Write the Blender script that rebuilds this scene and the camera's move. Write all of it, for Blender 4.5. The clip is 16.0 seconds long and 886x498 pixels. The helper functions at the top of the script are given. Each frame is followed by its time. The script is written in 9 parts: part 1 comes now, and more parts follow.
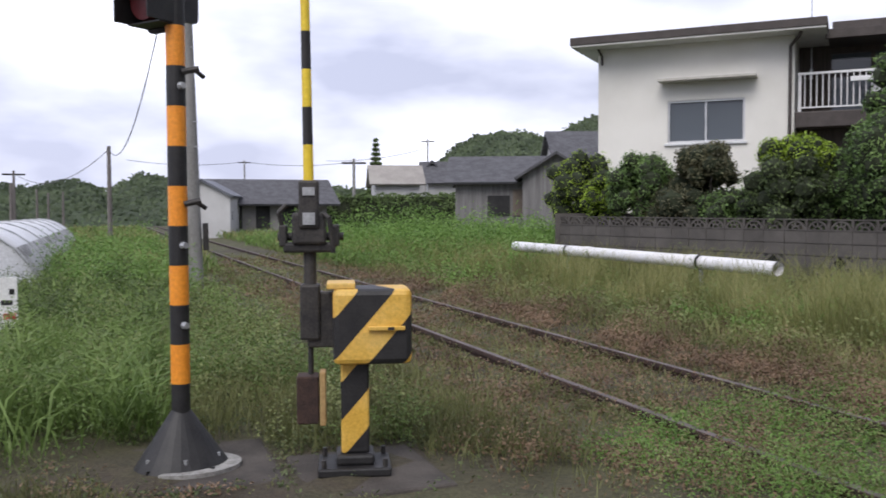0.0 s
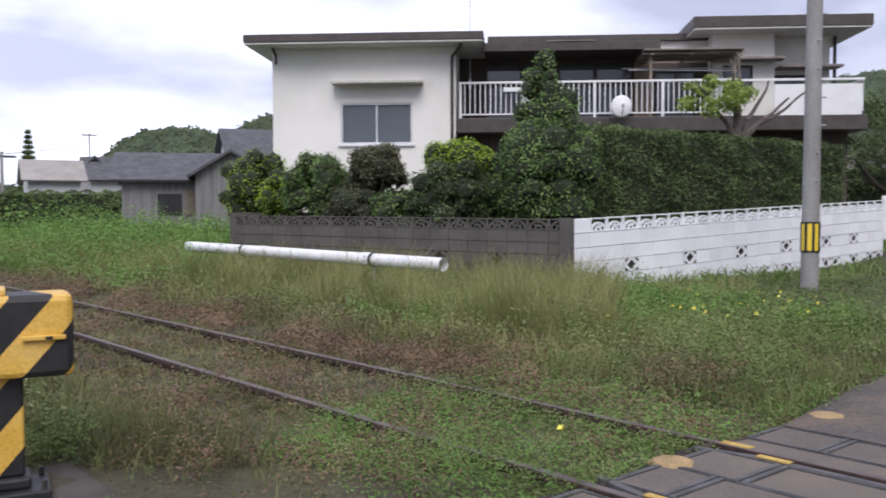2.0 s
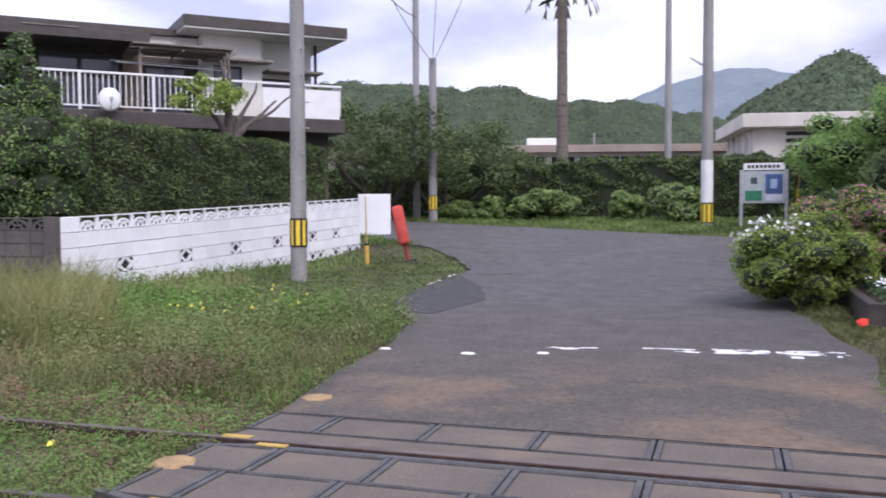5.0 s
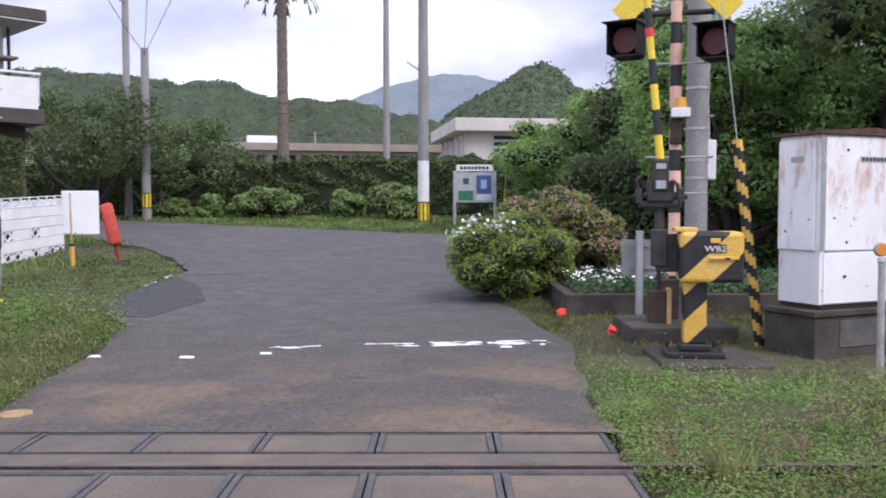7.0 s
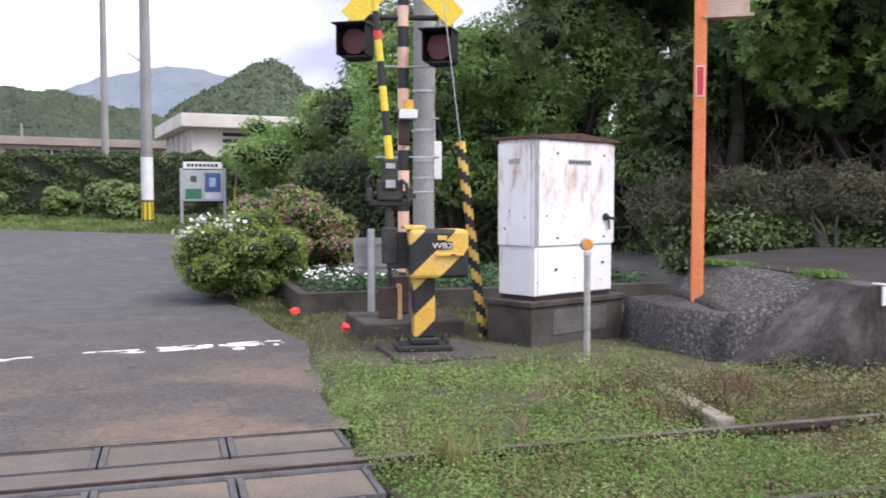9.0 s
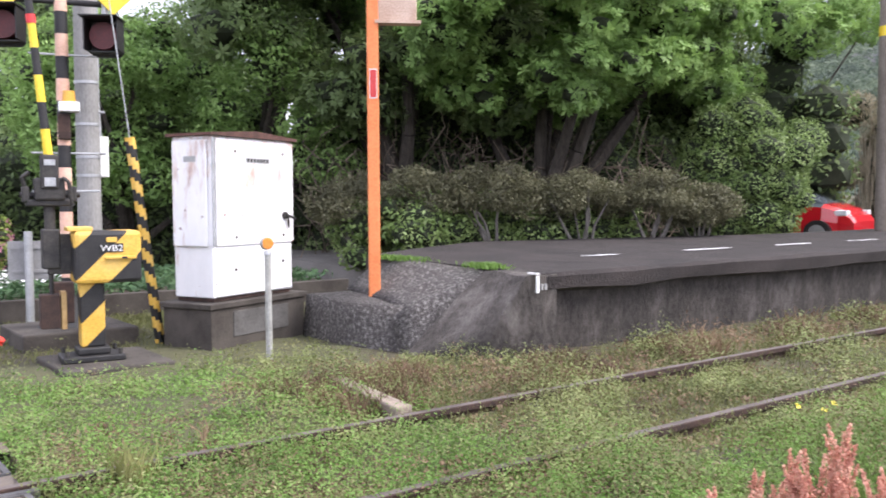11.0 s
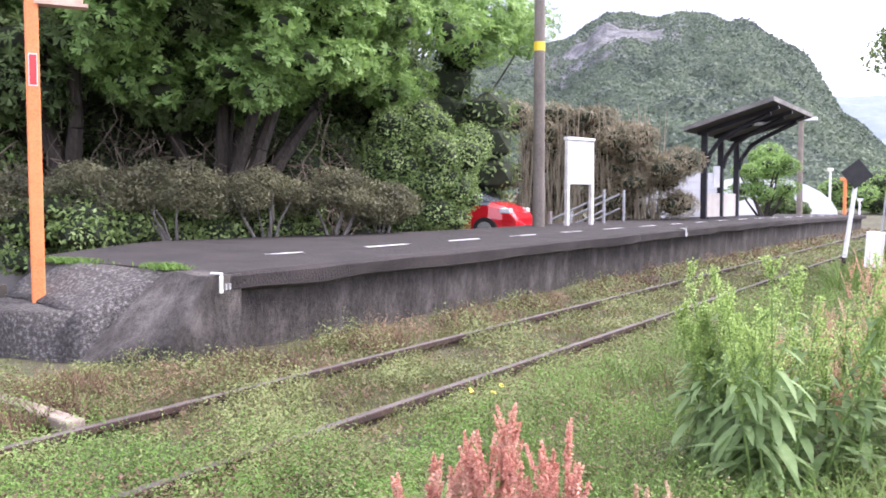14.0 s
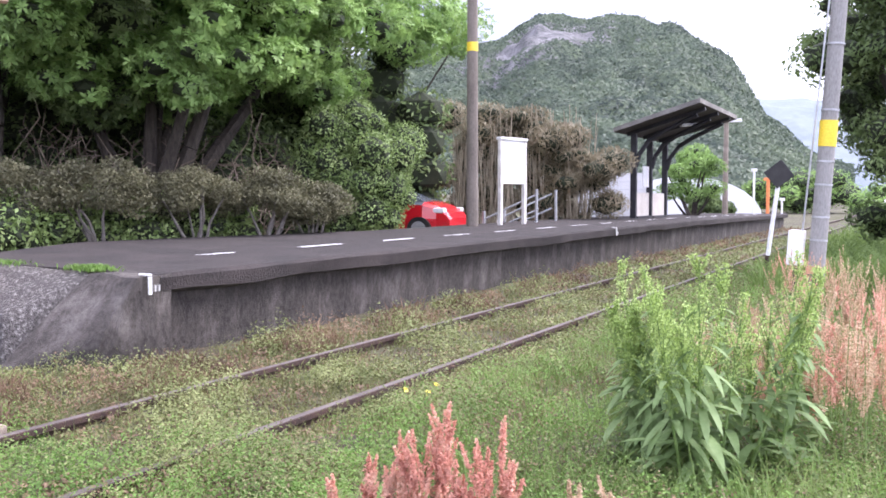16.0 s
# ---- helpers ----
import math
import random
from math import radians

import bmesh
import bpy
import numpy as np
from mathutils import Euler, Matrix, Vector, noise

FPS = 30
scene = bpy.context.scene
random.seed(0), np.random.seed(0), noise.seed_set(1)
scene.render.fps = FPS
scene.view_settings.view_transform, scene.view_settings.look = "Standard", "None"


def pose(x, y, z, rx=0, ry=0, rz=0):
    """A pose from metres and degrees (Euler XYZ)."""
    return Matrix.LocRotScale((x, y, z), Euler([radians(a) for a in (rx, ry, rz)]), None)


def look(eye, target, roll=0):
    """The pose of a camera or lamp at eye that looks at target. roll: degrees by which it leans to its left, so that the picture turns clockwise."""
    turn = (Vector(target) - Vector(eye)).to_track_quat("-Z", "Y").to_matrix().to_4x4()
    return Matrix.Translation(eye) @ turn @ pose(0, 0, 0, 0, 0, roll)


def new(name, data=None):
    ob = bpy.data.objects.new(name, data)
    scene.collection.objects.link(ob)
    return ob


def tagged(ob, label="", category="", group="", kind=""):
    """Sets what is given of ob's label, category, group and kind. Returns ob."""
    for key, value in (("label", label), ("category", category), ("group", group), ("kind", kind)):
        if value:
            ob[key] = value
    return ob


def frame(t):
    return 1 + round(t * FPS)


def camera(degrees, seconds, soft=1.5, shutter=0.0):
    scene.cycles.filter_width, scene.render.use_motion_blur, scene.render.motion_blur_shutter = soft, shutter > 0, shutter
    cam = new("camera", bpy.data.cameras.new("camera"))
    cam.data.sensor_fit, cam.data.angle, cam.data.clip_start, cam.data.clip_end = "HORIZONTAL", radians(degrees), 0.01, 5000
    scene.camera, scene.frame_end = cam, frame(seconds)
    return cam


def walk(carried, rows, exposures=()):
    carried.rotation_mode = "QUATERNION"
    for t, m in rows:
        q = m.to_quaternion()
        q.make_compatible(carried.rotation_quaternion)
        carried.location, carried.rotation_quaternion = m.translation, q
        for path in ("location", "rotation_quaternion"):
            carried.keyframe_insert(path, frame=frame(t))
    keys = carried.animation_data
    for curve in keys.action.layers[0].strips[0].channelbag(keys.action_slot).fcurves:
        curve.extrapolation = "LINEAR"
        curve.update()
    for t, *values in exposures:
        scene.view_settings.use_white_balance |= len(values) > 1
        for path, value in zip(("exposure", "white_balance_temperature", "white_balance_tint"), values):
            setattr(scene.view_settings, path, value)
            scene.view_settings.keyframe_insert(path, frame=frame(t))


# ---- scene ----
EYE = (-3.225, 0.0, 1.283)
cam = camera(52.65, 16.0, soft=1.7, shutter=0.3)
# seconds, yaw, pitch, roll of a camera that turns on a tripod
PATH = [
    (0, -20.36, -2.34, 0.25),
    (0.5, -25.04, -2.35, 0.20),
    (1, -30.78, -2.39, 0.18),
    (1.5, -35.93, -2.43, 0.17),
    (2, -40.86, -2.47, 0.16),
    (2.5, -46.23, -2.52, 0.21),
    (3, -50.82, -2.57, 0.23),
    (3.5, -55.52, -2.60, 0.21),
    (4, -60.91, -2.64, 0.23),
    (4.5, -66.55, -2.68, 0.19),
    (5, -72.34, -2.76, 0.31),
    (5.2, -74.45, -2.77, 0.22),
    (7.3, -92.33, -2.95, 0.04),
    (7.5, -93.94, -2.97, 0.01),
    (8, -98.41, -2.98, 0.04),
    (8.5, -102.40, -3.02, -0.01),
    (8.7, -104.15, -3.02, -0.03),
    (10.8, -125.43, -3.10, 0.37),
    (11, -127.27, -3.14, 0.27),
    (11.5, -131.48, -3.17, 0.30),
    (12, -136.33, -3.23, 0.24),
    (12.5, -140.20, -3.27, 0.19),
    (13, -143.26, -3.30, 0.10),
    (13.5, -145.02, -3.31, 0.09),
    (14, -147.27, -3.32, 0.06),
    (14.5, -149.16, -3.33, 0.07),
    (15, -150.58, -3.34, 0.07),
    (15.5, -151.25, -3.35, 0.06),
    (16, -151.49, -3.35, 0.06),
]
walk(cam, [(t, pose(*EYE, 90 + p, r, y)) for t, y, p, r in PATH],
     exposures=((0.0, 0.2, 6350, 13), (2.0, 0.34, 6200, 15), (3.5, 0.62, 6100, 19), (5.0, 0.6, 6050, 20), (7.5, 0.68, 6150, 17), (8.5, 0.85, 6250, 16), (11.0, 1.5, 6450, 15), (13.0, 1.93, 6350, 19), (16.0, 1.88, 6150, 22)))

# ---- world: bright overcast sky with thin broken cloud ----
SUN_EL, SUN_AZ = 50.0, 220.0
world = bpy.data.worlds.new("overcast_sky")
scene.world = world
world.use_nodes = True
wn, wl = world.node_tree.nodes, world.node_tree.links
wn.clear()
w_out = wn.new("ShaderNodeOutputWorld")
w_bg = wn.new("ShaderNodeBackground")
w_sky = wn.new("ShaderNodeTexSky")
w_sky.sky_type = "NISHITA"
w_sky.sun_disc = False
w_sky.sun_elevation, w_sky.sun_rotation = radians(SUN_EL), radians(SUN_AZ)
w_sky.dust_density = 3.0
w_gain = wn.new("ShaderNodeVectorMath"); w_gain.operation = "SCALE"; w_gain.inputs["Scale"].default_value = 0.09
wl.new(w_sky.outputs[0], w_gain.inputs[0])
w_tc = wn.new("ShaderNodeTexCoord")
w_map = wn.new("ShaderNodeMapping"); w_map.inputs["Scale"].default_value = (1.6, 1.6, 4.2)
wl.new(w_tc.outputs["Generated"], w_map.inputs[0])
w_noise = wn.new("ShaderNodeTexNoise")
w_noise.inputs["Scale"].default_value, w_noise.inputs["Detail"].default_value, w_noise.inputs["Roughness"].default_value = 2.1, 5.0, 0.45
wl.new(w_map.outputs[0], w_noise.inputs["Vector"])
w_ramp = wn.new("ShaderNodeValToRGB")
w_ramp.color_ramp.elements[0].position, w_ramp.color_ramp.elements[0].color = 0.42, (0.50, 0.525, 0.66, 1)
w_ramp.color_ramp.elements[1].position, w_ramp.color_ramp.elements[1].color = 0.72, (1.20, 1.22, 1.34, 1)
wl.new(w_noise.outputs["Fac"], w_ramp.inputs[0])
w_mix = wn.new("ShaderNodeMix"); w_mix.data_type = "RGBA"; w_mix.inputs[0].default_value = 0.9
wl.new(w_gain.outputs[0], w_mix.inputs[6])
wl.new(w_ramp.outputs[0], w_mix.inputs[7])
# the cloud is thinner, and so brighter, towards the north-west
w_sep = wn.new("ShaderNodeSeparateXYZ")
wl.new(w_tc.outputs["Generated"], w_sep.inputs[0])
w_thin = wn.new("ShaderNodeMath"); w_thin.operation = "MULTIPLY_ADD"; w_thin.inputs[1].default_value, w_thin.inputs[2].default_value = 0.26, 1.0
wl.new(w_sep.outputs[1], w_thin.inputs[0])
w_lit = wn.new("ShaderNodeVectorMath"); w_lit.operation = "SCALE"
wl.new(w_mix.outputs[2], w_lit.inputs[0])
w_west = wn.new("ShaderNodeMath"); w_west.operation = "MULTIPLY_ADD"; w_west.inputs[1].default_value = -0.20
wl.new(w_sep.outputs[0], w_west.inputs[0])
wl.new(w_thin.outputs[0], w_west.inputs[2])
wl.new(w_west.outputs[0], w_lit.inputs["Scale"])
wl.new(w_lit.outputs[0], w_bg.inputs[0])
w_bg.inputs[1].default_value = 1.0
wl.new(w_bg.outputs[0], w_out.inputs[0])
sun = new("sun", bpy.data.lights.new("sun", "SUN"))
sun.data.energy, sun.data.angle, sun.data.color = 2.0, radians(40), (1.0, 0.96, 0.90)
sun.matrix_world = look((0, 0, 30), (30 * math.sin(radians(SUN_AZ + 180)) / math.tan(radians(SUN_EL)), 30 * math.cos(radians(SUN_AZ + 180)) / math.tan(radians(SUN_EL)), 0))

# ---- helpers and materials ----
def link(bm_or_mesh, name, mat, parent=None, label="", smooth=False):
    if isinstance(bm_or_mesh, bmesh.types.BMesh):
        me = bpy.data.meshes.new(name)
        bm_or_mesh.to_mesh(me)
        bm_or_mesh.free()
    else:
        me = bm_or_mesh
    if mat is not None and not me.materials:
        for m in (mat if isinstance(mat, (list, tuple)) else [mat]):
            me.materials.append(m)
    if smooth:
        me.shade_smooth()
    ob = new(name, me)
    if parent is not None:
        ob.parent = parent
    if label:
        ob["label"] = label
    return ob


def part(name, bm, material, parent, label="", smooth=False):
    return link(bm, name, material, parent, label, smooth)


def thing(name, label, category, m=None, group="", kind=""):
    ob = new(name)
    ob.empty_display_size = 0.1
    if m is not None:
        ob.matrix_world = m
    return tagged(ob, label, category, group, kind)


def B():
    return bmesh.new()


def box(bm, x0, x1, y0, y1, z0, z1, bevel=0.0, m=None):
    mat = Matrix.Translation(((x0 + x1) / 2, (y0 + y1) / 2, (z0 + z1) / 2)) @ Matrix.Diagonal((x1 - x0, y1 - y0, z1 - z0, 1))
    r = bmesh.ops.create_cube(bm, size=1, matrix=mat)
    vs = r["verts"]
    if bevel:
        es = list({e for v in vs for e in v.link_edges})
        rb = bmesh.ops.bevel(bm, geom=es, offset=bevel, segments=2, affect="EDGES", profile=0.5)
        vs = list({v for f in rb["faces"] for v in f.verts} | {v for v in vs if v.is_valid})
    if m is not None:
        bmesh.ops.transform(bm, matrix=m, verts=vs)
    return bm


def cyl(bm, p0, p1, r0, r1=None, seg=14, caps=True):
    p0, p1 = Vector(p0), Vector(p1)
    r1 = r0 if r1 is None else r1
    d = p1 - p0
    m = Matrix.Translation((p0 + p1) / 2) @ d.to_track_quat("Z", "Y").to_matrix().to_4x4()
    bmesh.ops.create_cone(bm, cap_ends=caps, segments=seg, radius1=r0, radius2=r1, depth=d.length, matrix=m)
    return bm


def tube(bm, pts, r, seg=8):
    for a, b in zip(pts, pts[1:]):
        cyl(bm, a, b, r, r, seg)
    return bm


def prism(bm, outline, z0, z1):
    """An upright prism over a plan outline."""
    lo = [bm.verts.new((x, y, z0)) for x, y in outline]
    hi = [bm.verts.new((x, y, z1)) for x, y in outline]
    n = len(outline)
    bm.faces.new(hi)
    bm.faces.new(list(reversed(lo)))
    for i in range(n):
        bm.faces.new((lo[i], lo[(i + 1) % n], hi[(i + 1) % n], hi[i]))
    bmesh.ops.recalc_face_normals(bm, faces=bm.faces[:])
    return bm


def mesh_np(name, verts, faces_n, corners):
    """A mesh of equal n-gons from arrays."""
    me = bpy.data.meshes.new(name)
    nf = len(corners) // faces_n
    me.vertices.add(len(verts))
    me.vertices.foreach_set("co", np.asarray(verts, np.float32).ravel())
    me.loops.add(len(corners))
    me.loops.foreach_set("vertex_index", np.asarray(corners, np.int32))
    me.polygons.add(nf)
    me.polygons.foreach_set("loop_start", np.arange(nf, dtype=np.int32) * faces_n)
    me.update(calc_edges=True)
    return me


class Nodes:
    def __init__(self, name):
        self.mat = bpy.data.materials.new(name)
        self.mat.use_nodes = True
        self.t = self.mat.node_tree
        self.b = self.t.nodes["Principled BSDF"]
        self.tc = None

    def co(self, scale=(1, 1, 1), kind="Object"):
        if kind == "World":
            g = self.t.nodes.new("ShaderNodeNewGeometry").outputs["Position"]
        else:
            g = self.t.nodes.new("ShaderNodeTexCoord").outputs[kind]
        mp = self.t.nodes.new("ShaderNodeMapping")
        mp.inputs["Scale"].default_value = scale
        self.t.links.new(g, mp.inputs[0])
        return mp.outputs[0]

    def noise(self, vec, scale, detail=4, rough=0.6):
        n = self.t.nodes.new("ShaderNodeTexNoise")
        n.inputs["Scale"].default_value, n.inputs["Detail"].default_value, n.inputs["Roughness"].default_value = scale, detail, rough
        self.t.links.new(vec, n.inputs["Vector"])
        return n.outputs["Fac"]

    def ramp(self, fac, stops):
        r = self.t.nodes.new("ShaderNodeValToRGB")
        e = r.color_ramp.elements
        while len(e) < len(stops):
            e.new(0.5)
        for i, (p, c) in enumerate(stops):
            e[i].position = p
            e[i].color = (*c, 1) if len(c) == 3 else c
        self.t.links.new(fac, r.inputs[0])
        return r.outputs[0]

    def mix(self, fac, a, b, mode="MIX"):
        m = self.t.nodes.new("ShaderNodeMix")
        m.data_type, m.blend_type = "RGBA", mode
        for s, v in ((m.inputs[0], fac), (m.inputs[6], a), (m.inputs[7], b)):
            if isinstance(v, (int, float)):
                s.default_value = v
            elif isinstance(v, tuple):
                s.default_value = (*v, 1)
            else:
                self.t.links.new(v, s)
        return m.outputs[2]

    def rnd(self, kind="Object"):
        if kind == "Object":
            return self.t.nodes.new("ShaderNodeObjectInfo").outputs["Random"]
        return self.t.nodes.new("ShaderNodeNewGeometry").outputs["Random Per Island"]

    def set(self, color=None, rough=None, metal=None, bump=None, strength=0.4, dist=0.01):
        for key, v in (("Base Color", color), ("Roughness", rough), ("Metallic", metal)):
            if v is None:
                continue
            if isinstance(v, (int, float)):
                self.b.inputs[key].default_value = v
            elif isinstance(v, tuple):
                self.b.inputs[key].default_value = (*v, 1)
            else:
                self.t.links.new(v, self.b.inputs[key])
        if bump is not None:
            n = self.t.nodes.new("ShaderNodeBump")
            n.inputs["Strength"].default_value, n.inputs["Distance"].default_value = strength, dist
            self.t.links.new(bump, n.inputs["Height"])
            self.t.links.new(n.outputs[0], self.b.inputs["Normal"])
        return self.mat


def surf(name, a, b, scale=6.0, rough=0.7, metal=0.0, fine=60.0, bump=0.3, c=None, space="Object", stretch=(1, 1, 1), lo=0.38, hi=0.62, dist=0.01):
    """Two or three tones mixed by a coarse and a fine grain, with relief."""
    n = Nodes(name)
    v = n.co(stretch, space)
    big, small = n.noise(v, scale, 5), n.noise(v, fine, 3)
    col = n.ramp(big, ((lo, a), (hi, b)) if c is None else ((lo, a), ((lo + hi) / 2, b), (hi, c)))
    col = n.mix(0.35, col, n.ramp(small, ((0.3, tuple(x * 0.55 for x in a)), (0.7, tuple(min(1, x * 1.25) for x in b)))))
    return n.set(col, rough, metal, small, bump, dist)


def leafmat(name, dark, mid, light, spot=1.2, rough=0.55, trans=0.25):
    """Leaves that differ one by one and in drifts."""
    n = Nodes(name)
    v = n.co((1, 1, 1), "World")
    drift = n.noise(v, spot, 6, 0.68)
    one = n.rnd("Island")
    col = n.ramp(one, ((0.0, dark), (0.5, mid), (1.0, light)))
    col2 = n.ramp(drift, ((0.37, dark), (0.5, mid), (0.64, light)))
    col = n.mix(0.80, col, col2)
    m = n.set(col, rough)
    n.b.inputs["Specular IOR Level"].default_value = 0.3
    tr = n.t.nodes.new("ShaderNodeBsdfTranslucent")
    n.t.links.new(col, tr.inputs[0])
    ms = n.t.nodes.new("ShaderNodeMixShader")
    ms.inputs[0].default_value = trans
    out = n.t.nodes["Material Output"]
    n.t.links.new(n.b.outputs[0], ms.inputs[1])
    n.t.links.new(tr.outputs[0], ms.inputs[2])
    n.t.links.new(ms.outputs[0], out.inputs[0])
    return m


CONCRETE = surf("weathered_concrete", (0.028, 0.023, 0.019), (0.085, 0.073, 0.062), 3.0, 0.9, fine=90, bump=0.5)
POLE_CONC = surf("pole_concrete", (0.21, 0.205, 0.195), (0.32, 0.315, 0.305), 2.0, 0.85, fine=70, stretch=(1, 1, 0.3))
BLACK = surf("worn_black_paint", (0.008, 0.008, 0.009), (0.024, 0.023, 0.023), 9, 0.55, fine=80, bump=0.15)
YELLOW = surf("worn_yellow_paint", (0.62, 0.36, 0.045), (0.72, 0.45, 0.09), 5, 0.5, fine=70, bump=0.1, c=(0.70, 0.47, 0.14))
YELLOW2 = surf("bright_yellow_paint", (0.78, 0.55, 0.03), (0.85, 0.62, 0.05), 6, 0.45, fine=60, bump=0.1)
ORANGE = surf("orange_paint", (0.80, 0.26, 0.02), (0.88, 0.32, 0.03), 5, 0.45, fine=60, bump=0.08)
SALMON = surf("faded_orange_paint", (0.72, 0.42, 0.30), (0.80, 0.52, 0.40), 6, 0.6, fine=60, bump=0.1)
OPOST = surf("flat_orange_paint", (0.72, 0.20, 0.06), (0.80, 0.26, 0.09), 4, 0.6, fine=50, bump=0.1)
RUST = surf("rusty_iron", (0.022, 0.013, 0.011), (0.066, 0.036, 0.027), 12, 0.85, fine=90, bump=0.5)
RAILTOP = surf("worn_rail_steel", (0.07, 0.055, 0.05), (0.15, 0.125, 0.115), 3, 0.65, 0.1, fine=60, bump=0.05)
STEEL = surf("galvanised_steel", (0.36, 0.37, 0.38), (0.50, 0.51, 0.52), 8, 0.5, 0.6, fine=80, bump=0.1)
DARKMETAL = surf("dark_iron", (0.02, 0.02, 0.022), (0.06, 0.055, 0.05), 10, 0.6, 0.3, fine=80, bump=0.2)
WHITEPAINT = surf("white_paint", (0.70, 0.70, 0.69), (0.82, 0.82, 0.81), 2.5, 0.6, fine=50, bump=0.15)
WOOD_GREY = surf("weathered_wood", (0.10, 0.09, 0.085), (0.22, 0.20, 0.19), 3, 0.9, fine=40, bump=0.5, stretch=(6, 6, 0.6))
BARK = surf("tree_bark", (0.024, 0.02, 0.016), (0.075, 0.062, 0.05), 6, 0.95, fine=50, bump=0.9, stretch=(3, 3, 0.7))
REDLENS = surf("dark_red_lens", (0.075, 0.007, 0.009), (0.11, 0.011, 0.013), 8, 0.5, fine=40, bump=0.0)
GLASS = Nodes("window_glass").set((0.09, 0.105, 0.12), 0.05)
GLASS.node_tree.nodes["Principled BSDF"].inputs["Specular IOR Level"].default_value = 0.7
CLOTH = surf("pale_curtain", (0.5, 0.52, 0.52), (0.64, 0.66, 0.65), 4, 0.9, fine=40, stretch=(9, 9, 0.4))
# ---- ground, road, rails, platform ----
def gz(x, y):
    """Height of the ground: level at the crossing, rising gently to the east."""
    return -0.03 - (0.045 + 0.02 * np.clip((np.abs(y - 0.9) - 4.2) / 2.0, 0, 1)) * np.exp(-((x - 0.565) / 1.35) ** 4) + np.clip((x - 16.0) * 0.05, 0, 0.7) + np.clip((x - 30.0) * 0.02, 0, 1.0)


def n_hash(x, y, s):
    return np.sin(x * 1.7 * s + 1.3 * np.sin(y * 2.3 * s)) * np.cos(y * 1.9 * s + 1.7 * np.sin(x * 1.1 * s))


ROAD_OUT = [(-9, -3.0), (-2.2, -1.5), (-0.6, -0.95), (1.3, -0.84), (3.0, -0.98), (5.0, -1.15), (8.2, -0.75), (10.5, -1.6), (13.5, -3.4), (15.5, -9.0), (17.0, -16.0),
            (24.0, -16.0), (23.0, -6.0), (22.9, -0.6), (25.5, 4.2), (29.3, 11.4), (33, 19), (27.5, 21), (23.0, 10.8), (19.6, 7.7), (16.5, 5.85), (14.0, 5.0), (10.5, 4.3), (8.6, 4.25), (7.3, 4.0),
            (6.1, 3.32), (3.9, 2.98), (2.33, 2.77), (1.31, 2.63), (-0.6, 2.75), (-2.2, 3.3), (-9, 4.2)]


def inside(px, py, poly):
    r = np.zeros(px.shape, bool)
    n = len(poly)
    for i in range(n):
        (x0, y0), (x1, y1) = poly[i], poly[(i + 1) % n]
        c = ((y0 > py) != (y1 > py)) & (px < (x1 - x0) * (py - y0) / ((y1 - y0) + 1e-12) + x0)
        r ^= c
    return r


def ground_material():
    n = Nodes("earth_with_weeds")
    v = n.co((1, 1, 1), "World")
    a, b, c = n.noise(v, 0.35, 5), n.noise(v, 3.0, 6, 0.7), n.noise(v, 40, 3)
    soil = n.ramp(b, ((0.35, (0.018, 0.012, 0.009)), (0.65, (0.06, 0.041, 0.03))))
    green = n.ramp(b, ((0.3, (0.055, 0.062, 0.024)), (0.7, (0.12, 0.13, 0.05))))
    col = n.mix(n.ramp(a, ((0.40, (0, 0, 0)), (0.54, (0.85, 0.85, 0.85)))), soil, green)
    col = n.mix(0.4, col, n.ramp(c, ((0.35, (0.03, 0.026, 0.016)), (0.7, (0.13, 0.115, 0.065)))))
    return n.set(col, 0.95, bump=c, strength=0.8, dist=0.03)


GROUND = ground_material()


def axis(lo, hi, near_lo, near_hi, step, grow=1.25):
    a = list(np.arange(near_lo, near_hi + 1e-6, step))
    s, x = step, near_hi
    while x < hi:
        s *= grow
        x += s
        a.append(min(x, hi))
    s, x = step, near_lo
    while x > lo:
        s *= grow
        x -= s
        a.insert(0, max(x, lo))
    return np.array(a)


gx, gy = axis(-1500, 1500, -8, 24, 0.4), axis(-1500, 1500, -24, 26, 0.4)
GX, GY = np.meshgrid(gx, gy, indexing="ij")
GZ = gz(GX, GY) + 0.025 * n_hash(GX, GY, 1.0) + 0.02 * n_hash(GX, GY, 2.7)
GZ -= np.where(inside(GX, GY, ROAD_OUT), 0.12, 0.0)
GZ += np.where((GX < -1.2) & (GY > 6), -0.12 * np.clip((GY - 6) / 6, 0, 1), 0)
idx = np.arange(GX.size).reshape(GX.shape)
q = np.stack([idx[:-1, :-1], idx[1:, :-1], idx[1:, 1:], idx[:-1, 1:]], -1).reshape(-1)
me = mesh_np("ground", np.stack([GX, GY, GZ], -1).reshape(-1, 3), 4, q)
ground = tagged(link(me, "ground", GROUND, smooth=True), "brown earth and low weeds beside the railway", "ground", kind="structure")


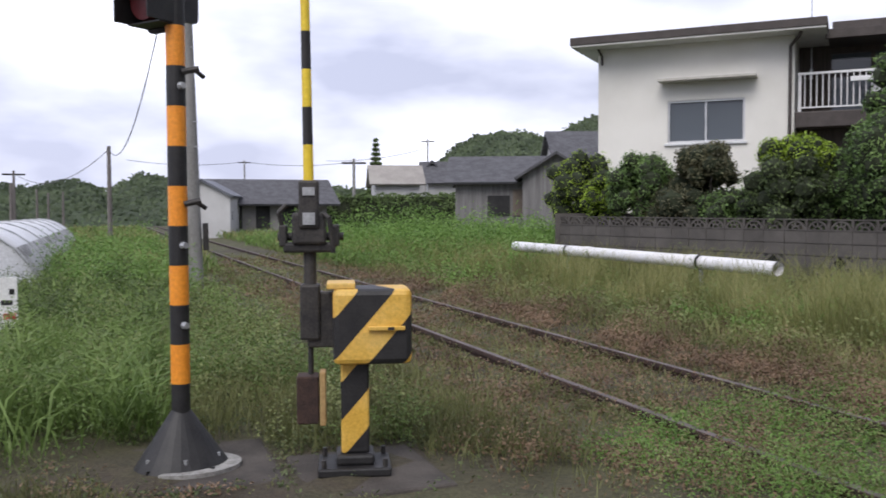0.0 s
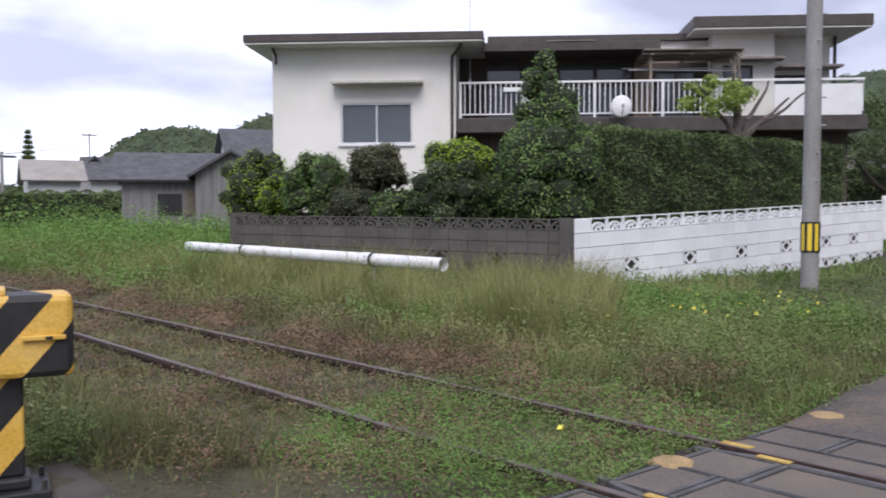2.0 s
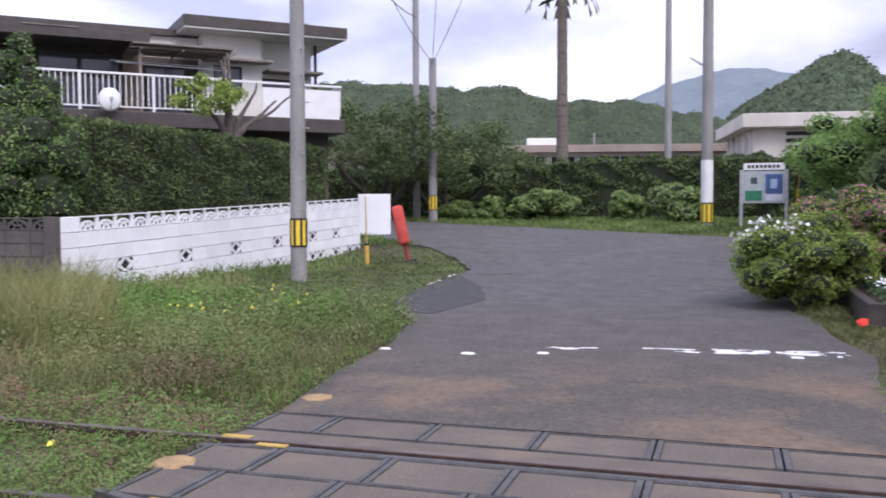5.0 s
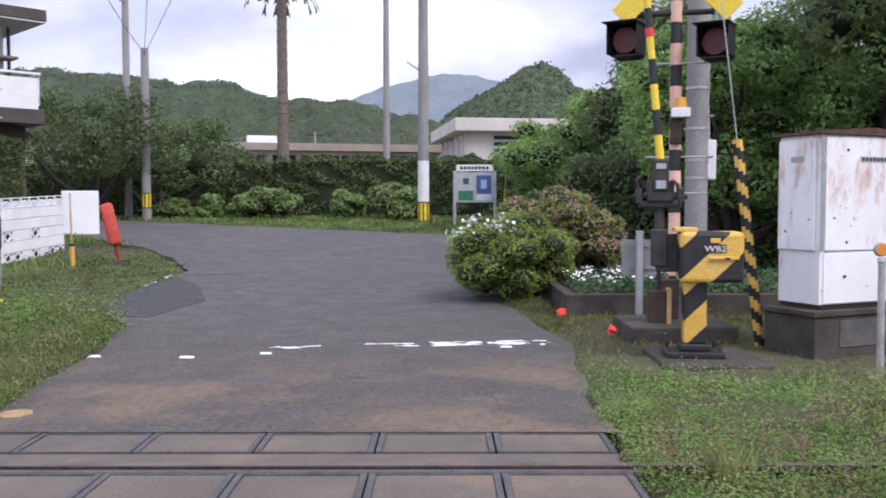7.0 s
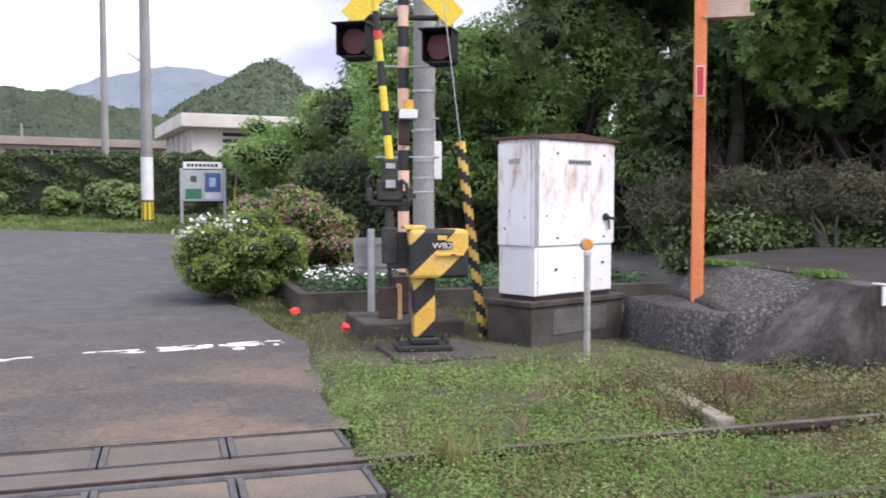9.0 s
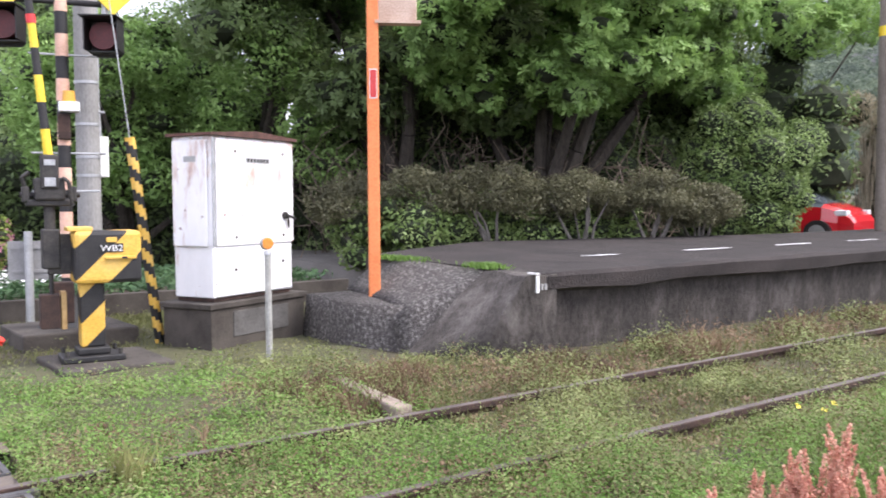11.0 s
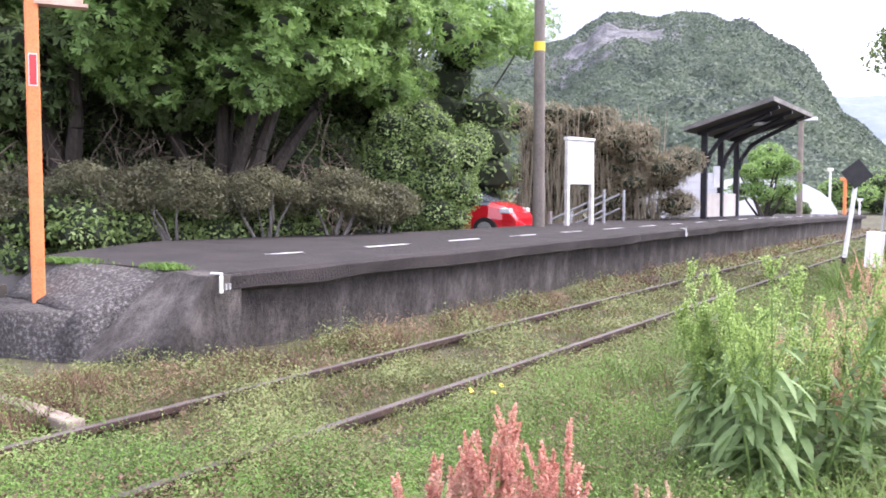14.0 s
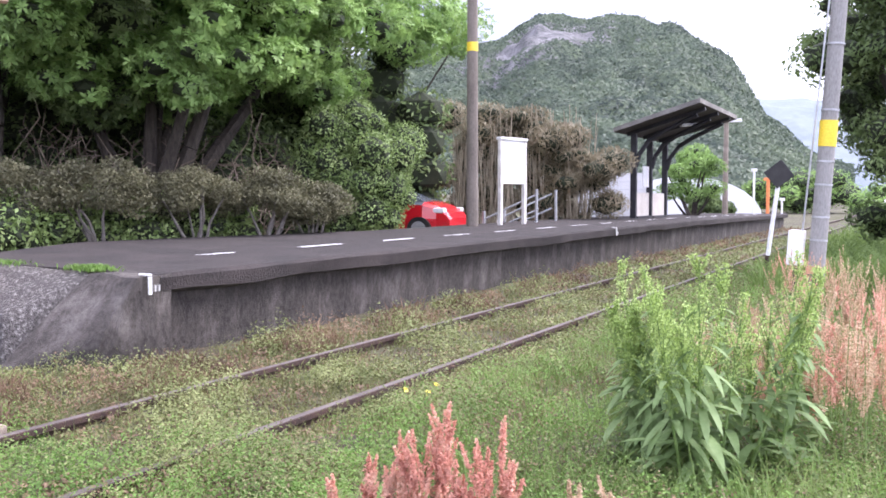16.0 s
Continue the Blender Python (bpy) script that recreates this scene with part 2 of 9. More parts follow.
def asphalt_material():
    """Old asphalt: coarse stones, dark worn patches, fine cracks and tan dust by the crossing."""
    n = Nodes("worn_asphalt")
    v = n.co((1, 1, 1), "World")
    big, mid, grit, fine = n.noise(v, 0.45, 6, 0.7), n.noise(v, 2.6, 7, 0.75), n.noise(v, 24, 5, 0.8), n.noise(v, 120, 2)
    col = n.ramp(mid, ((0.40, (0.042, 0.04, 0.04)), (0.60, (0.17, 0.16, 0.155))))
    col = n.mix(n.ramp(big, ((0.47, (0, 0, 0)), (0.60, (0.6, 0.6, 0.6)))), col, (0.055, 0.054, 0.056))
    col = n.mix(0.45, col, n.ramp(grit, ((0.36, (0.022, 0.021, 0.022)), (0.5, (0.08, 0.076, 0.075)), (0.66, (0.20, 0.19, 0.185)))))
    col = n.mix(0.3, col, n.ramp(fine, ((0.35, (0.025, 0.025, 0.026)), (0.68, (0.20, 0.195, 0.19)))))
    sep = n.t.nodes.new("ShaderNodeSeparateXYZ")
    n.t.links.new(v, sep.inputs[0])

    def along(x0, x1, lo, hi):
        m = n.t.nodes.new("ShaderNodeMapRange")
        for k, w in zip((1, 2, 3, 4), (x0, x1, lo, hi)):
            m.inputs[k].default_value = w
        n.t.links.new(sep.outputs[0], m.inputs[0])
        return m.outputs[0]

    def times(a_, b_):
        m = n.t.nodes.new("ShaderNodeMath"); m.operation = "MULTIPLY"
        n.t.links.new(a_, m.inputs[0]); n.t.links.new(b_, m.inputs[1])
        return m.outputs[0]

    # brownish soil worked in near the rails, and tan dust drifted over it
    col = n.mix(along(9.0, 4.2, 0.0, 0.55), col, n.ramp(grit, ((0.35, (0.045, 0.036, 0.031)), (0.68, (0.15, 0.122, 0.105)))))
    dust = times(along(4.3, 3.4, 0.0, 1.0), n.ramp(n.noise(v, 0.8, 5, 0.6), ((0.46, (0, 0, 0)), (0.60, (0.75, 0.75, 0.75)))))
    col = n.mix(dust, col, n.ramp(n.noise(v, 12, 6, 0.75), ((0.3, (0.13, 0.092, 0.062)), (0.7, (0.26, 0.19, 0.13)))))
    # loose pale chippings
    vo = n.t.nodes.new("ShaderNodeTexVoronoi"); vo.inputs["Scale"].default_value = 16
    n.t.links.new(v, vo.inputs["Vector"])
    chips = times(n.ramp(vo.outputs["Distance"], ((0.10, (1, 1, 1)), (0.17, (0, 0, 0)))), n.ramp(n.noise(v, 0.9, 5, 0.7), ((0.52, (0, 0, 0)), (0.66, (0.6, 0.6, 0.6)))))
    col = n.mix(chips, col, (0.27, 0.26, 0.25))
    # fine cracks
    cr = n.t.nodes.new("ShaderNodeTexVoronoi"); cr.feature = "DISTANCE_TO_EDGE"; cr.inputs["Scale"].default_value = 0.7
    wave = n.t.nodes.new("ShaderNodeTexNoise"); wave.inputs["Scale"].default_value, wave.inputs["Detail"].default_value = 2.2, 6.0
    n.t.links.new(v, wave.inputs["Vector"])
    wob = n.mix(0.9, v, wave.outputs["Color"], "ADD")
    n.t.links.new(wob, cr.inputs["Vector"])
    crack = times(n.ramp(cr.outputs["Distance"], ((0.002, (0.5, 0.5, 0.5)), (0.010, (0, 0, 0)))), n.ramp(n.noise(v, 1.3, 4), ((0.44, (0, 0, 0)), (0.56, (1, 1, 1)))))
    col = n.mix(crack, col, (0.02, 0.02, 0.02))
    return n.set(col, 0.9, bump=grit, strength=0.9, dist=0.02)


ASPHALT = asphalt_material()
xs = axis(-9, 34, -1, 14, 0.25)
ys = axis(-16, 21, -2, 6, 0.2)
bm = B()
outline = []
for i, (x0, y0) in enumerate(ROAD_OUT):
    x1, y1 = ROAD_OUT[(i + 1) % len(ROAD_OUT)]
    k = max(1, int(math.hypot(x1 - x0, y1 - y0) / 0.3))
    for j in range(k):
        w = 0.10 * noise.noise((x0 + (x1 - x0) * j / k, (y0 + (y1 - y0) * j / k) * 1.3, 0.3)) * 2
        outline.append((x0 + (x1 - x0) * j / k + w * 0.4, y0 + (y1 - y0) * j / k + w))


def road_z(x):
    return 0.0 if x < 16 else (x - 16) * 0.05


lo = [bm.verts.new((x, y, road_z(x) - 0.12)) for x, y in outline]
hi = [bm.verts.new((x, y, road_z(x))) for x, y in outline]
for i in range(len(outline)):
    k = (i + 1) % len(outline)
    bm.faces.new((lo[i], lo[k], hi[k], hi[i]))
bm.faces.new(hi)
bmesh.ops.bisect_plane(bm, geom=bm.verts[:] + bm.edges[:] + bm.faces[:], plane_co=(16, 0, 0), plane_no=(1, 0, 0))
for v in bm.verts:
    if abs(v.co.x - 16) < 1e-4 and v.co.z > -0.08:
        v.co.z = 0
# the crossing's own bed lies between x = -0.75 and 1.75 and is left open
for px_ in (-0.75, 1.75):
    bmesh.ops.bisect_plane(bm, geom=bm.verts[:] + bm.edges[:] + bm.faces[:], plane_co=(px_, 0, 0), plane_no=(1, 0, 0))
gone = [f for f in bm.faces if -0.75 < f.calc_center_median().x < 1.75 and abs(f.normal.z) > 0.5]
bmesh.ops.delete(bm, geom=gone, context="FACES")
bmesh.ops.recalc_face_normals(bm, faces=bm.faces[:])
road = tagged(link(bm, "road", ASPHALT), "worn grey asphalt road with dusty tan patches", "road", kind="structure")

# darker patched strip, a manhole and a worn edge line by the verge
b = B(); prism(b, [(7.86, 4.27), (9.79, 4.55), (12.77, 4.82), (10.59, 3.78), (8.61, 3.15), (6.83, 3.34), (6.95, 3.74)], -0.02, 0.006)
tagged(link(b, "road_patch", surf("dark_patched_asphalt", (0.035, 0.035, 0.037), (0.065, 0.064, 0.066), 5, 0.9, fine=60, bump=0.5)), "darker patched strip of asphalt along the verge", "road patch", kind="structure")
b = B(); cyl(b, (13.2, 4.2, -0.02), (13.2, 4.2, 0.009), 0.33, 0.33, 28)
tagged(link(b, "manhole_cover", surf("manhole_iron", (0.06, 0.055, 0.05), (0.12, 0.11, 0.10), 12, 0.7, 0.3)), "round iron manhole cover in the road", "manhole cover")

# rails: foot, web and head in one profile
def rail_profile(x, y0, y1, step=6.0):
    prof = [(-0.055, -0.153), (0.055, -0.153), (0.055, -0.142), (0.01, -0.125), (0.01, -0.045), (0.032, -0.036), (0.032, -0.004), (0.026, 0.0),
            (-0.026, 0.0), (-0.032, -0.004), (-0.032, -0.036), (-0.01, -0.045), (-0.01, -0.125), (-0.055, -0.142)]
    b = B()
    rings = []
    for k in range(int((y1 - y0) / step) + 1):
        y = y0 + k * step
        rings.append([b.verts.new((x + px, y, pz)) for px, pz in prof])
    n = len(prof)
    for a, c in zip(rings, rings[1:]):
        for i in range(n):
            f = b.faces.new((a[i], a[(i + 1) % n], c[(i + 1) % n], c[i]))
            f.material_index = 1 if i == 7 else 0
    bmesh.ops.recalc_face_normals(b, faces=b.faces[:])
    return b


for name_, x in (("rail_near", 0.0), ("rail_far", 1.13)):
    tagged(link(rail_profile(x, -240, 240), name_, [RUST, RAILTOP]), "rusty steel rail with a worn bright head", "rail", group="rails of the track", kind="structure")

# sleepers, half buried
track_bed = thing("track_bed", "old wooden sleepers half buried in weeds and earth", "sleepers", kind="structure")
b = B(); box(b, -0.55, 1.68, -0.1, 0.1, -0.29, -0.148, 0.008)
SLEEPER_ME = bpy.data.meshes.new("sleeper"); b.to_mesh(SLEEPER_ME); b.free(); SLEEPER_ME.materials.append(WOOD_GREY)
for k in range(-56, 70):
    y = k * 0.66 + 0.2
    if -1.0 < y < 2.75:
        continue
    o = new("sleeper", SLEEPER_ME); o.parent = track_bed
    o.matrix_local = pose(random.uniform(-0.03, 0.03), y, random.uniform(-0.02, 0.005), 0, 0, random.uniform(-1, 1))

# platform
PLAT = surf("blackened_platform_top", (0.012, 0.0095, 0.009), (0.036, 0.028, 0.026), 1.6, 0.95, fine=45, bump=0.8, dist=0.02)


def stained_face():
    """Concrete run over by soot: long uneven streaks, blotches and pale bare spots."""
    n = Nodes("stained_platform_face")
    streak = n.noise(n.co((1, 1, 0.42), "World"), 2.6, 7, 0.68)
    blotch = n.noise(n.co((1, 1, 1), "World"), 1.1, 8, 0.7)
    fine = n.noise(n.co((1, 1, 0.7), "World"), 22, 6, 0.75)
    col = n.ramp(streak, ((0.40, (0.026, 0.021, 0.019)), (0.52, (0.07, 0.06, 0.053)), (0.66, (0.20, 0.18, 0.165))))
    col = n.mix(0.8, col, n.ramp(blotch, ((0.38, (0.30, 0.28, 0.28)), (0.60, (1, 1, 1)))), "MULTIPLY")
    col = n.mix(0.35, col, n.ramp(fine, ((0.35, (0.018, 0.015, 0.014)), (0.68, (0.16, 0.145, 0.13)))))
    return n.set(col, 0.95, bump=fine, strength=0.9, dist=0.03)


PFACE = stained_face()


def plat_z(y):
    return 0.67 + min(0.0, (y + 24) * 0.009)


bm = B()
pys = [-5.18 - 0.36 * k for k in range(101)]
prof_rows = []
for y in pys:
    z = plat_z(y)
    back = float(np.interp(y, (-13, -10, -8, -6.2, -4.85), (5.4, 6.2, 6.6, 5.6, 4.75)))
    w = [0.035 * noise.noise((y * 1.3, i * 7.7, 0.5)) + 0.018 * noise.noise((y * 5.1, i * 3.1, 2.5)) for i in range(5)]
    prof_rows.append([bm.verts.new(c) for c in ((2.34, y, -0.3), (2.30 + w[0], y, z - 0.18 + w[1] * 0.6), (2.15 + w[1], y, z - 0.15 + w[2] * 0.7), (2.14 + w[2] * 0.7, y, z - 0.03 + w[3] * 0.4), (2.19 + w[3], y, z + w[4] * 0.4), (2.9, y, z + 0.005 + w[0] * 0.2), (back, y, z + 0.02), (back + 0.05, y, -0.3))])
for a, c in zip(prof_rows, prof_rows[1:]):
    for i in range(7):
        f = bm.faces.new((a[i], c[i], c[i + 1], a[i + 1]))
        f.material_index = 1 if i in (0, 1) else 0
bm.faces.new(prof_rows[0]).material_index = 1
bm.faces.new(list(reversed(prof_rows[-1]))).material_index = 1
bmesh.ops.recalc_face_normals(bm, faces=bm.faces[:])
platform = tagged(link(bm, "platform", [PLAT, PFACE]), "low old station platform with a blackened stained concrete face", "platform", kind="structure")
# ---- block walls ----
def block_material(name, a, b, c=None):
    n = Nodes(name)
    v = n.co((1, 1, 1), "World")
    big, fine = n.noise(v, 1.8, 7, 0.7), n.noise(v, 70, 3)
    col = n.ramp(big, ((0.35, a), (0.62, b)))
    tone = n.ramp(n.rnd("Object"), ((0.0, tuple(x * 0.86 for x in b)), (1.0, tuple(min(1, x * 1.1) for x in b))))
    col = n.mix(0.45, col, tone)
    col = n.mix(0.2, col, n.ramp(fine, ((0.3, tuple(x * 0.5 for x in a)), (0.7, b))))
    return n.set(col, 0.9, bump=fine, strength=0.5, dist=0.006)


GREYBLOCK = block_material("grey_block", (0.038, 0.034, 0.031), (0.115, 0.105, 0.096))
WHITEBLOCK = block_material("white_painted_block", (0.80, 0.81, 0.85), (0.90, 0.91, 0.94))
MORTAR_G = surf("grey_mortar", (0.045, 0.042, 0.038), (0.09, 0.084, 0.077), 4, 0.95)
MORTAR_W = surf("white_mortar", (0.78, 0.79, 0.82), (0.86, 0.87, 0.90), 4, 0.95)
# near-black that stands for the shade in the blocks' hollows
HOLLOW_SHADE = surf("painted_hollow_shade", (0.012, 0.012, 0.012), (0.03, 0.03, 0.028), 4, 1.0)


def shear(x0, y0, x1, y1, z0, z1):
    """Local x runs along the wall, local z stands up; the wall's top climbs from z0 to z1."""
    L = math.hypot(x1 - x0, y1 - y0)
    ux, uy = (x1 - x0) / L, (y1 - y0) / L
    return L, Matrix(((ux, -uy, 0, x0), (uy, ux, 0, y0), ((z1 - z0) / L, 0, 1, z0), (0, 0, 0, 1)))


def fan_mesh(name, w, h, t, mat):
    """An openwork block: a frame with a double arch inside."""
    b = B()
    e = 0.02
    box(b, 0, w, 0, t, 0, e); box(b, 0, w, 0, t, h - e, h); box(b, 0, e, 0, t, e, h - e); box(b, w - e, w, 0, t, e, h - e)
    for r, wd in ((0.145, 0.030), (0.065, 0.026)):
        k = 9
        for i in range(k):
            a0, a1 = math.pi * i / k, math.pi * (i + 1) / k
            pts = []
            for a, rr in ((a0, r), (a1, r), (a1, r - wd), (a0, r - wd)):
                pts.append((w / 2 + rr * math.cos(a) * (w / 0.33), min(h - e, e + rr * math.sin(a))))
            lo = [b.verts.new((x, 0.01, z)) for x, z in pts]
            hi = [b.verts.new((x, t - 0.01, z)) for x, z in pts]
            b.faces.new(lo); b.faces.new(list(reversed(hi)))
            b.faces.new((lo[0], hi[0], hi[1], lo[1])); b.faces.new((lo[2], hi[2], hi[3], lo[3]))
    for i in (1, 2, 3):
        a = math.pi * i / 4
        box(b, -0.011, 0.011, 0.01, t - 0.01, 0.06, 0.13, m=Matrix.Translation((w / 2, 0, e)) @ Matrix.Rotation(math.pi / 2 - a, 4, "Y"))
    bmesh.ops.recalc_face_normals(b, faces=b.faces[:])
    me = bpy.data.meshes.new(name)
    b.to_mesh(me); b.free()
    me.materials.append(mat)
    return me


def block_mesh(name, w, h, t, mat, hole=False):
    b = B()
    if not hole:
        box(b, 0, w, 0, t, 0, h, 0.006)
    else:
        # a block with a diamond opening over a dark plate and four corner nicks
        cx, cz, d, dv = w / 2, h / 2, 0.125, 0.098
        outer = [(0, 0), (cx, 0), (w, 0), (w, cz), (w, h), (cx, h), (0, h), (0, cz)]
        inner = [(cx - d * 0.5, cz - dv * 0.5), (cx, cz - dv), (cx + d * 0.5, cz - dv * 0.5), (cx + d, cz), (cx + d * 0.5, cz + dv * 0.5), (cx, cz + dv), (cx - d * 0.5, cz + dv * 0.5), (cx - d, cz)]
        for y, flip in ((0, False), (t, True)):
            o = [b.verts.new((x, y, z)) for x, z in outer]
            n = [b.verts.new((x, y, z)) for x, z in inner]
            for i in range(8):
                f = (o[i], o[(i + 1) % 8], n[(i + 1) % 8], n[i])
                b.faces.new(f if not flip else tuple(reversed(f)))
            if not flip:
                n0 = n
            else:
                for i in range(8):
                    b.faces.new((n0[i], n0[(i + 1) % 8], n[(i + 1) % 8], n[i]))
        # plate closing the diamond, with the hollow's shade in its colour
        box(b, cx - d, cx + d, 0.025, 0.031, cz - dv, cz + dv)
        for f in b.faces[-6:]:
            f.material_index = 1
        # four three-cornered pieces round the diamond, shade-coloured to read as nicks
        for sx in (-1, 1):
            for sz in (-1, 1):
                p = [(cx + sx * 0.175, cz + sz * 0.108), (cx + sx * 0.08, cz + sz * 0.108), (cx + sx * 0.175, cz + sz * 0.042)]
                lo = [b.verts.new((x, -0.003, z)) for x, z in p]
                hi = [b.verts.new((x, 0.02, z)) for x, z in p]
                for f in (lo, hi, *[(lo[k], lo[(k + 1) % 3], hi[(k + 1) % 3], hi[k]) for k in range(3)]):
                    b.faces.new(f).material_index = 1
        bmesh.ops.recalc_face_normals(b, faces=b.faces[:])
    me = bpy.data.meshes.new(name)
    b.to_mesh(me); b.free()
    me.materials.append(mat)
    me.materials.append(HOLLOW_SHADE)
    return me


BT = 0.12


def block_wall(name, label, ends, mat, mortar, courses, holes=(), plain_first=0, BW=0.39, BH=0.19):
    L, m = shear(*ends)
    w = thing(name, label, "wall", kind="structure")
    w.matrix_world = Matrix.Identity(4)
    b = B(); box(b, 0, L, 0.05, BT - 0.006, -courses * (BH + 0.01) - 0.3, -BH - 0.012)
    bmesh.ops.transform(b, matrix=m, verts=b.verts[:])
    part("mortar", b, mortar, w)
    b = B()
    for r in range(1, courses + 1):
        box(b, 0, L, -0.003, 0.03, -r * (BH + 0.01) - 0.001, -r * (BH + 0.01) + 0.011 - 0.001)
    bmesh.ops.transform(b, matrix=m, verts=b.verts[:])
    part("bed_joint", b, mortar, w)
    full, fan, holed = block_mesh("block", BW, BH, BT, mat), fan_mesh("openwork_block", BW, BH, 0.05, mat), block_mesh("pierced_block", BW, BH, BT, mat, True)
    n = int(L / (BW + 0.006))
    for r in range(courses):
        for i in range(n):
            z = -(r + 1) * (BH + 0.01)
            if r == 0:
                me = full if i < plain_first else fan
            else:
                me = holed if (r, i) in holes else full
            o = new({"block": "block", "openwork_block": "openwork_block", "pierced_block": "pierced_block"}[me.name.split(".")[0]], me)
            o.parent = w
            o.matrix_world = m @ pose(i * (BW + 0.006) + (0.0 if me is not full else random.uniform(-0.002, 0.002)), random.uniform(-0.004, 0.004), z)
    return w, L, m


WHITE_HOLES = {(3, i) for i in (3, 7, 11, 15, 19, 22)} | {(5, i) for i in (7, 9, 11, 13, 15, 19, 20, 22, 24, 25)}
wall_white, WL, WM = block_wall("wall_white", "white painted concrete block wall with an openwork top course", (7.9, 9.62, 19.2, 9.48, 1.147, 1.517), WHITEBLOCK, MORTAR_W, 7, WHITE_HOLES, plain_first=1, BW=0.427, BH=0.233)
wall_grey, GL, GM = block_wall("wall_grey", "dark weathered concrete block wall with an openwork top course", (5.81, 17.3, 7.86, 9.64, 1.205, 1.147), GREYBLOCK, MORTAR_G, 7, {(3, 16), (4, 18), (3, 13)})
# corner pier of the grey wall
b = B(); box(b, 7.78, 7.9, 9.6, 9.82, -0.3, 1.15, 0.01)
tagged(link(b, "wall_pier", GREYBLOCK), "dark concrete pier at the corner of the block wall", "pier", kind="structure")
# far gate wall
b = B(); box(b, 0, 0.86, 0, 0.15, -0.8, 1.37, 0.012)
gate_wall = tagged(link(b, "wall_gate", WHITEBLOCK), "white painted block wall beside the house gateway", "wall", kind="structure")
gate_wall.matrix_world = pose(18.85, 9.4, 0.24, 0, 0, -68.5)
gate_step = tagged(link(box(B(), -0.4, 2.2, -1.6, 0.0, -0.2, 0.16, 0.02), "gateway_step", CONCRETE), "pale concrete step at the house gateway", "step", kind="structure")
gate_step.matrix_world = pose(18.6, 8.8, 0.0, 0, 0, -68)
b = B(); box(b, -3, 0, 0, 0.12, -0.3, 1.15)


def farther(ob, k=1.2):
    """Sets a thing back along the lines of sight from the crossing, and enlarges it to match."""
    ob.matrix_world = Matrix.Translation(EYE) @ Matrix.Scale(k, 4) @ Matrix.Translation([-v for v in EYE]) @ ob.matrix_world
    return ob


farther(gate_wall)
farther(gate_step)
gw2 = tagged(link(b, "wall_side", GREYBLOCK), "grey block wall running back from the tracks", "wall", kind="structure")
gw2.matrix_world = pose(5.8, 17.35, 0.1, 0, 0, 155)

# ---- house ----
STUCCO = surf("cream_stucco", (0.72, 0.70, 0.645), (0.82, 0.80, 0.745), 0.8, 0.9, fine=120, bump=0.25)
BROWNTRIM = surf("brown_trim", (0.045, 0.036, 0.032), (0.075, 0.062, 0.056), 4, 0.6)
BROWNWALL = surf("brown_boarding", (0.05, 0.04, 0.034), (0.10, 0.08, 0.068), 3, 0.8, stretch=(8, 8, 0.5))
ALU = surf("pale_aluminium", (0.55, 0.56, 0.57), (0.66, 0.67, 0.68), 6, 0.4, 0.5)
RAILWHITE = surf("white_enamel", (0.72, 0.72, 0.72), (0.82, 0.82, 0.82), 4, 0.45)
SOFFIT = surf("soffit_board", (0.50, 0.50, 0.47), (0.60, 0.60, 0.57), 3, 0.8)
TIN = surf("old_corrugated_roof", (0.16, 0.13, 0.12), (0.30, 0.26, 0.24), 3, 0.7, stretch=(1, 1, 1))
# for added sheets behind the windows; the unlit room's shade is in the colour
BLUEGREY = surf("painted_room_shade", (0.05, 0.06, 0.07), (0.09, 0.10, 0.11), 2, 0.9)


def wall_with_openings(x0, x1, z0, z1, y0, y1, holes, mat):
    """A wall slab along x with rectangular openings cut right through."""
    b = B()
    xs = sorted({x0, x1, *[h[0] for h in holes], *[h[1] for h in holes]})
    zs = sorted({z0, z1, *[h[2] for h in holes], *[h[3] for h in holes]})
    for i in range(len(xs) - 1):
        for j in range(len(zs) - 1):
            cx, cz = (xs[i] + xs[i + 1]) / 2, (zs[j] + zs[j + 1]) / 2
            if any(h[0] < cx < h[1] and h[2] < cz < h[3] for h in holes):
                continue
            box(b, xs[i], xs[i + 1], y0, y1, zs[j], zs[j + 1])
    bmesh.ops.remove_doubles(b, verts=b.verts[:], dist=1e-4)
    seen = {}
    for f in b.faces:
        c = tuple(round(v, 3) for v in f.calc_center_median())
        seen.setdefault(c, []).append(f)
    bmesh.ops.delete(b, geom=[f for fs in seen.values() if len(fs) > 1 for f in fs], context="FACES")
    return b


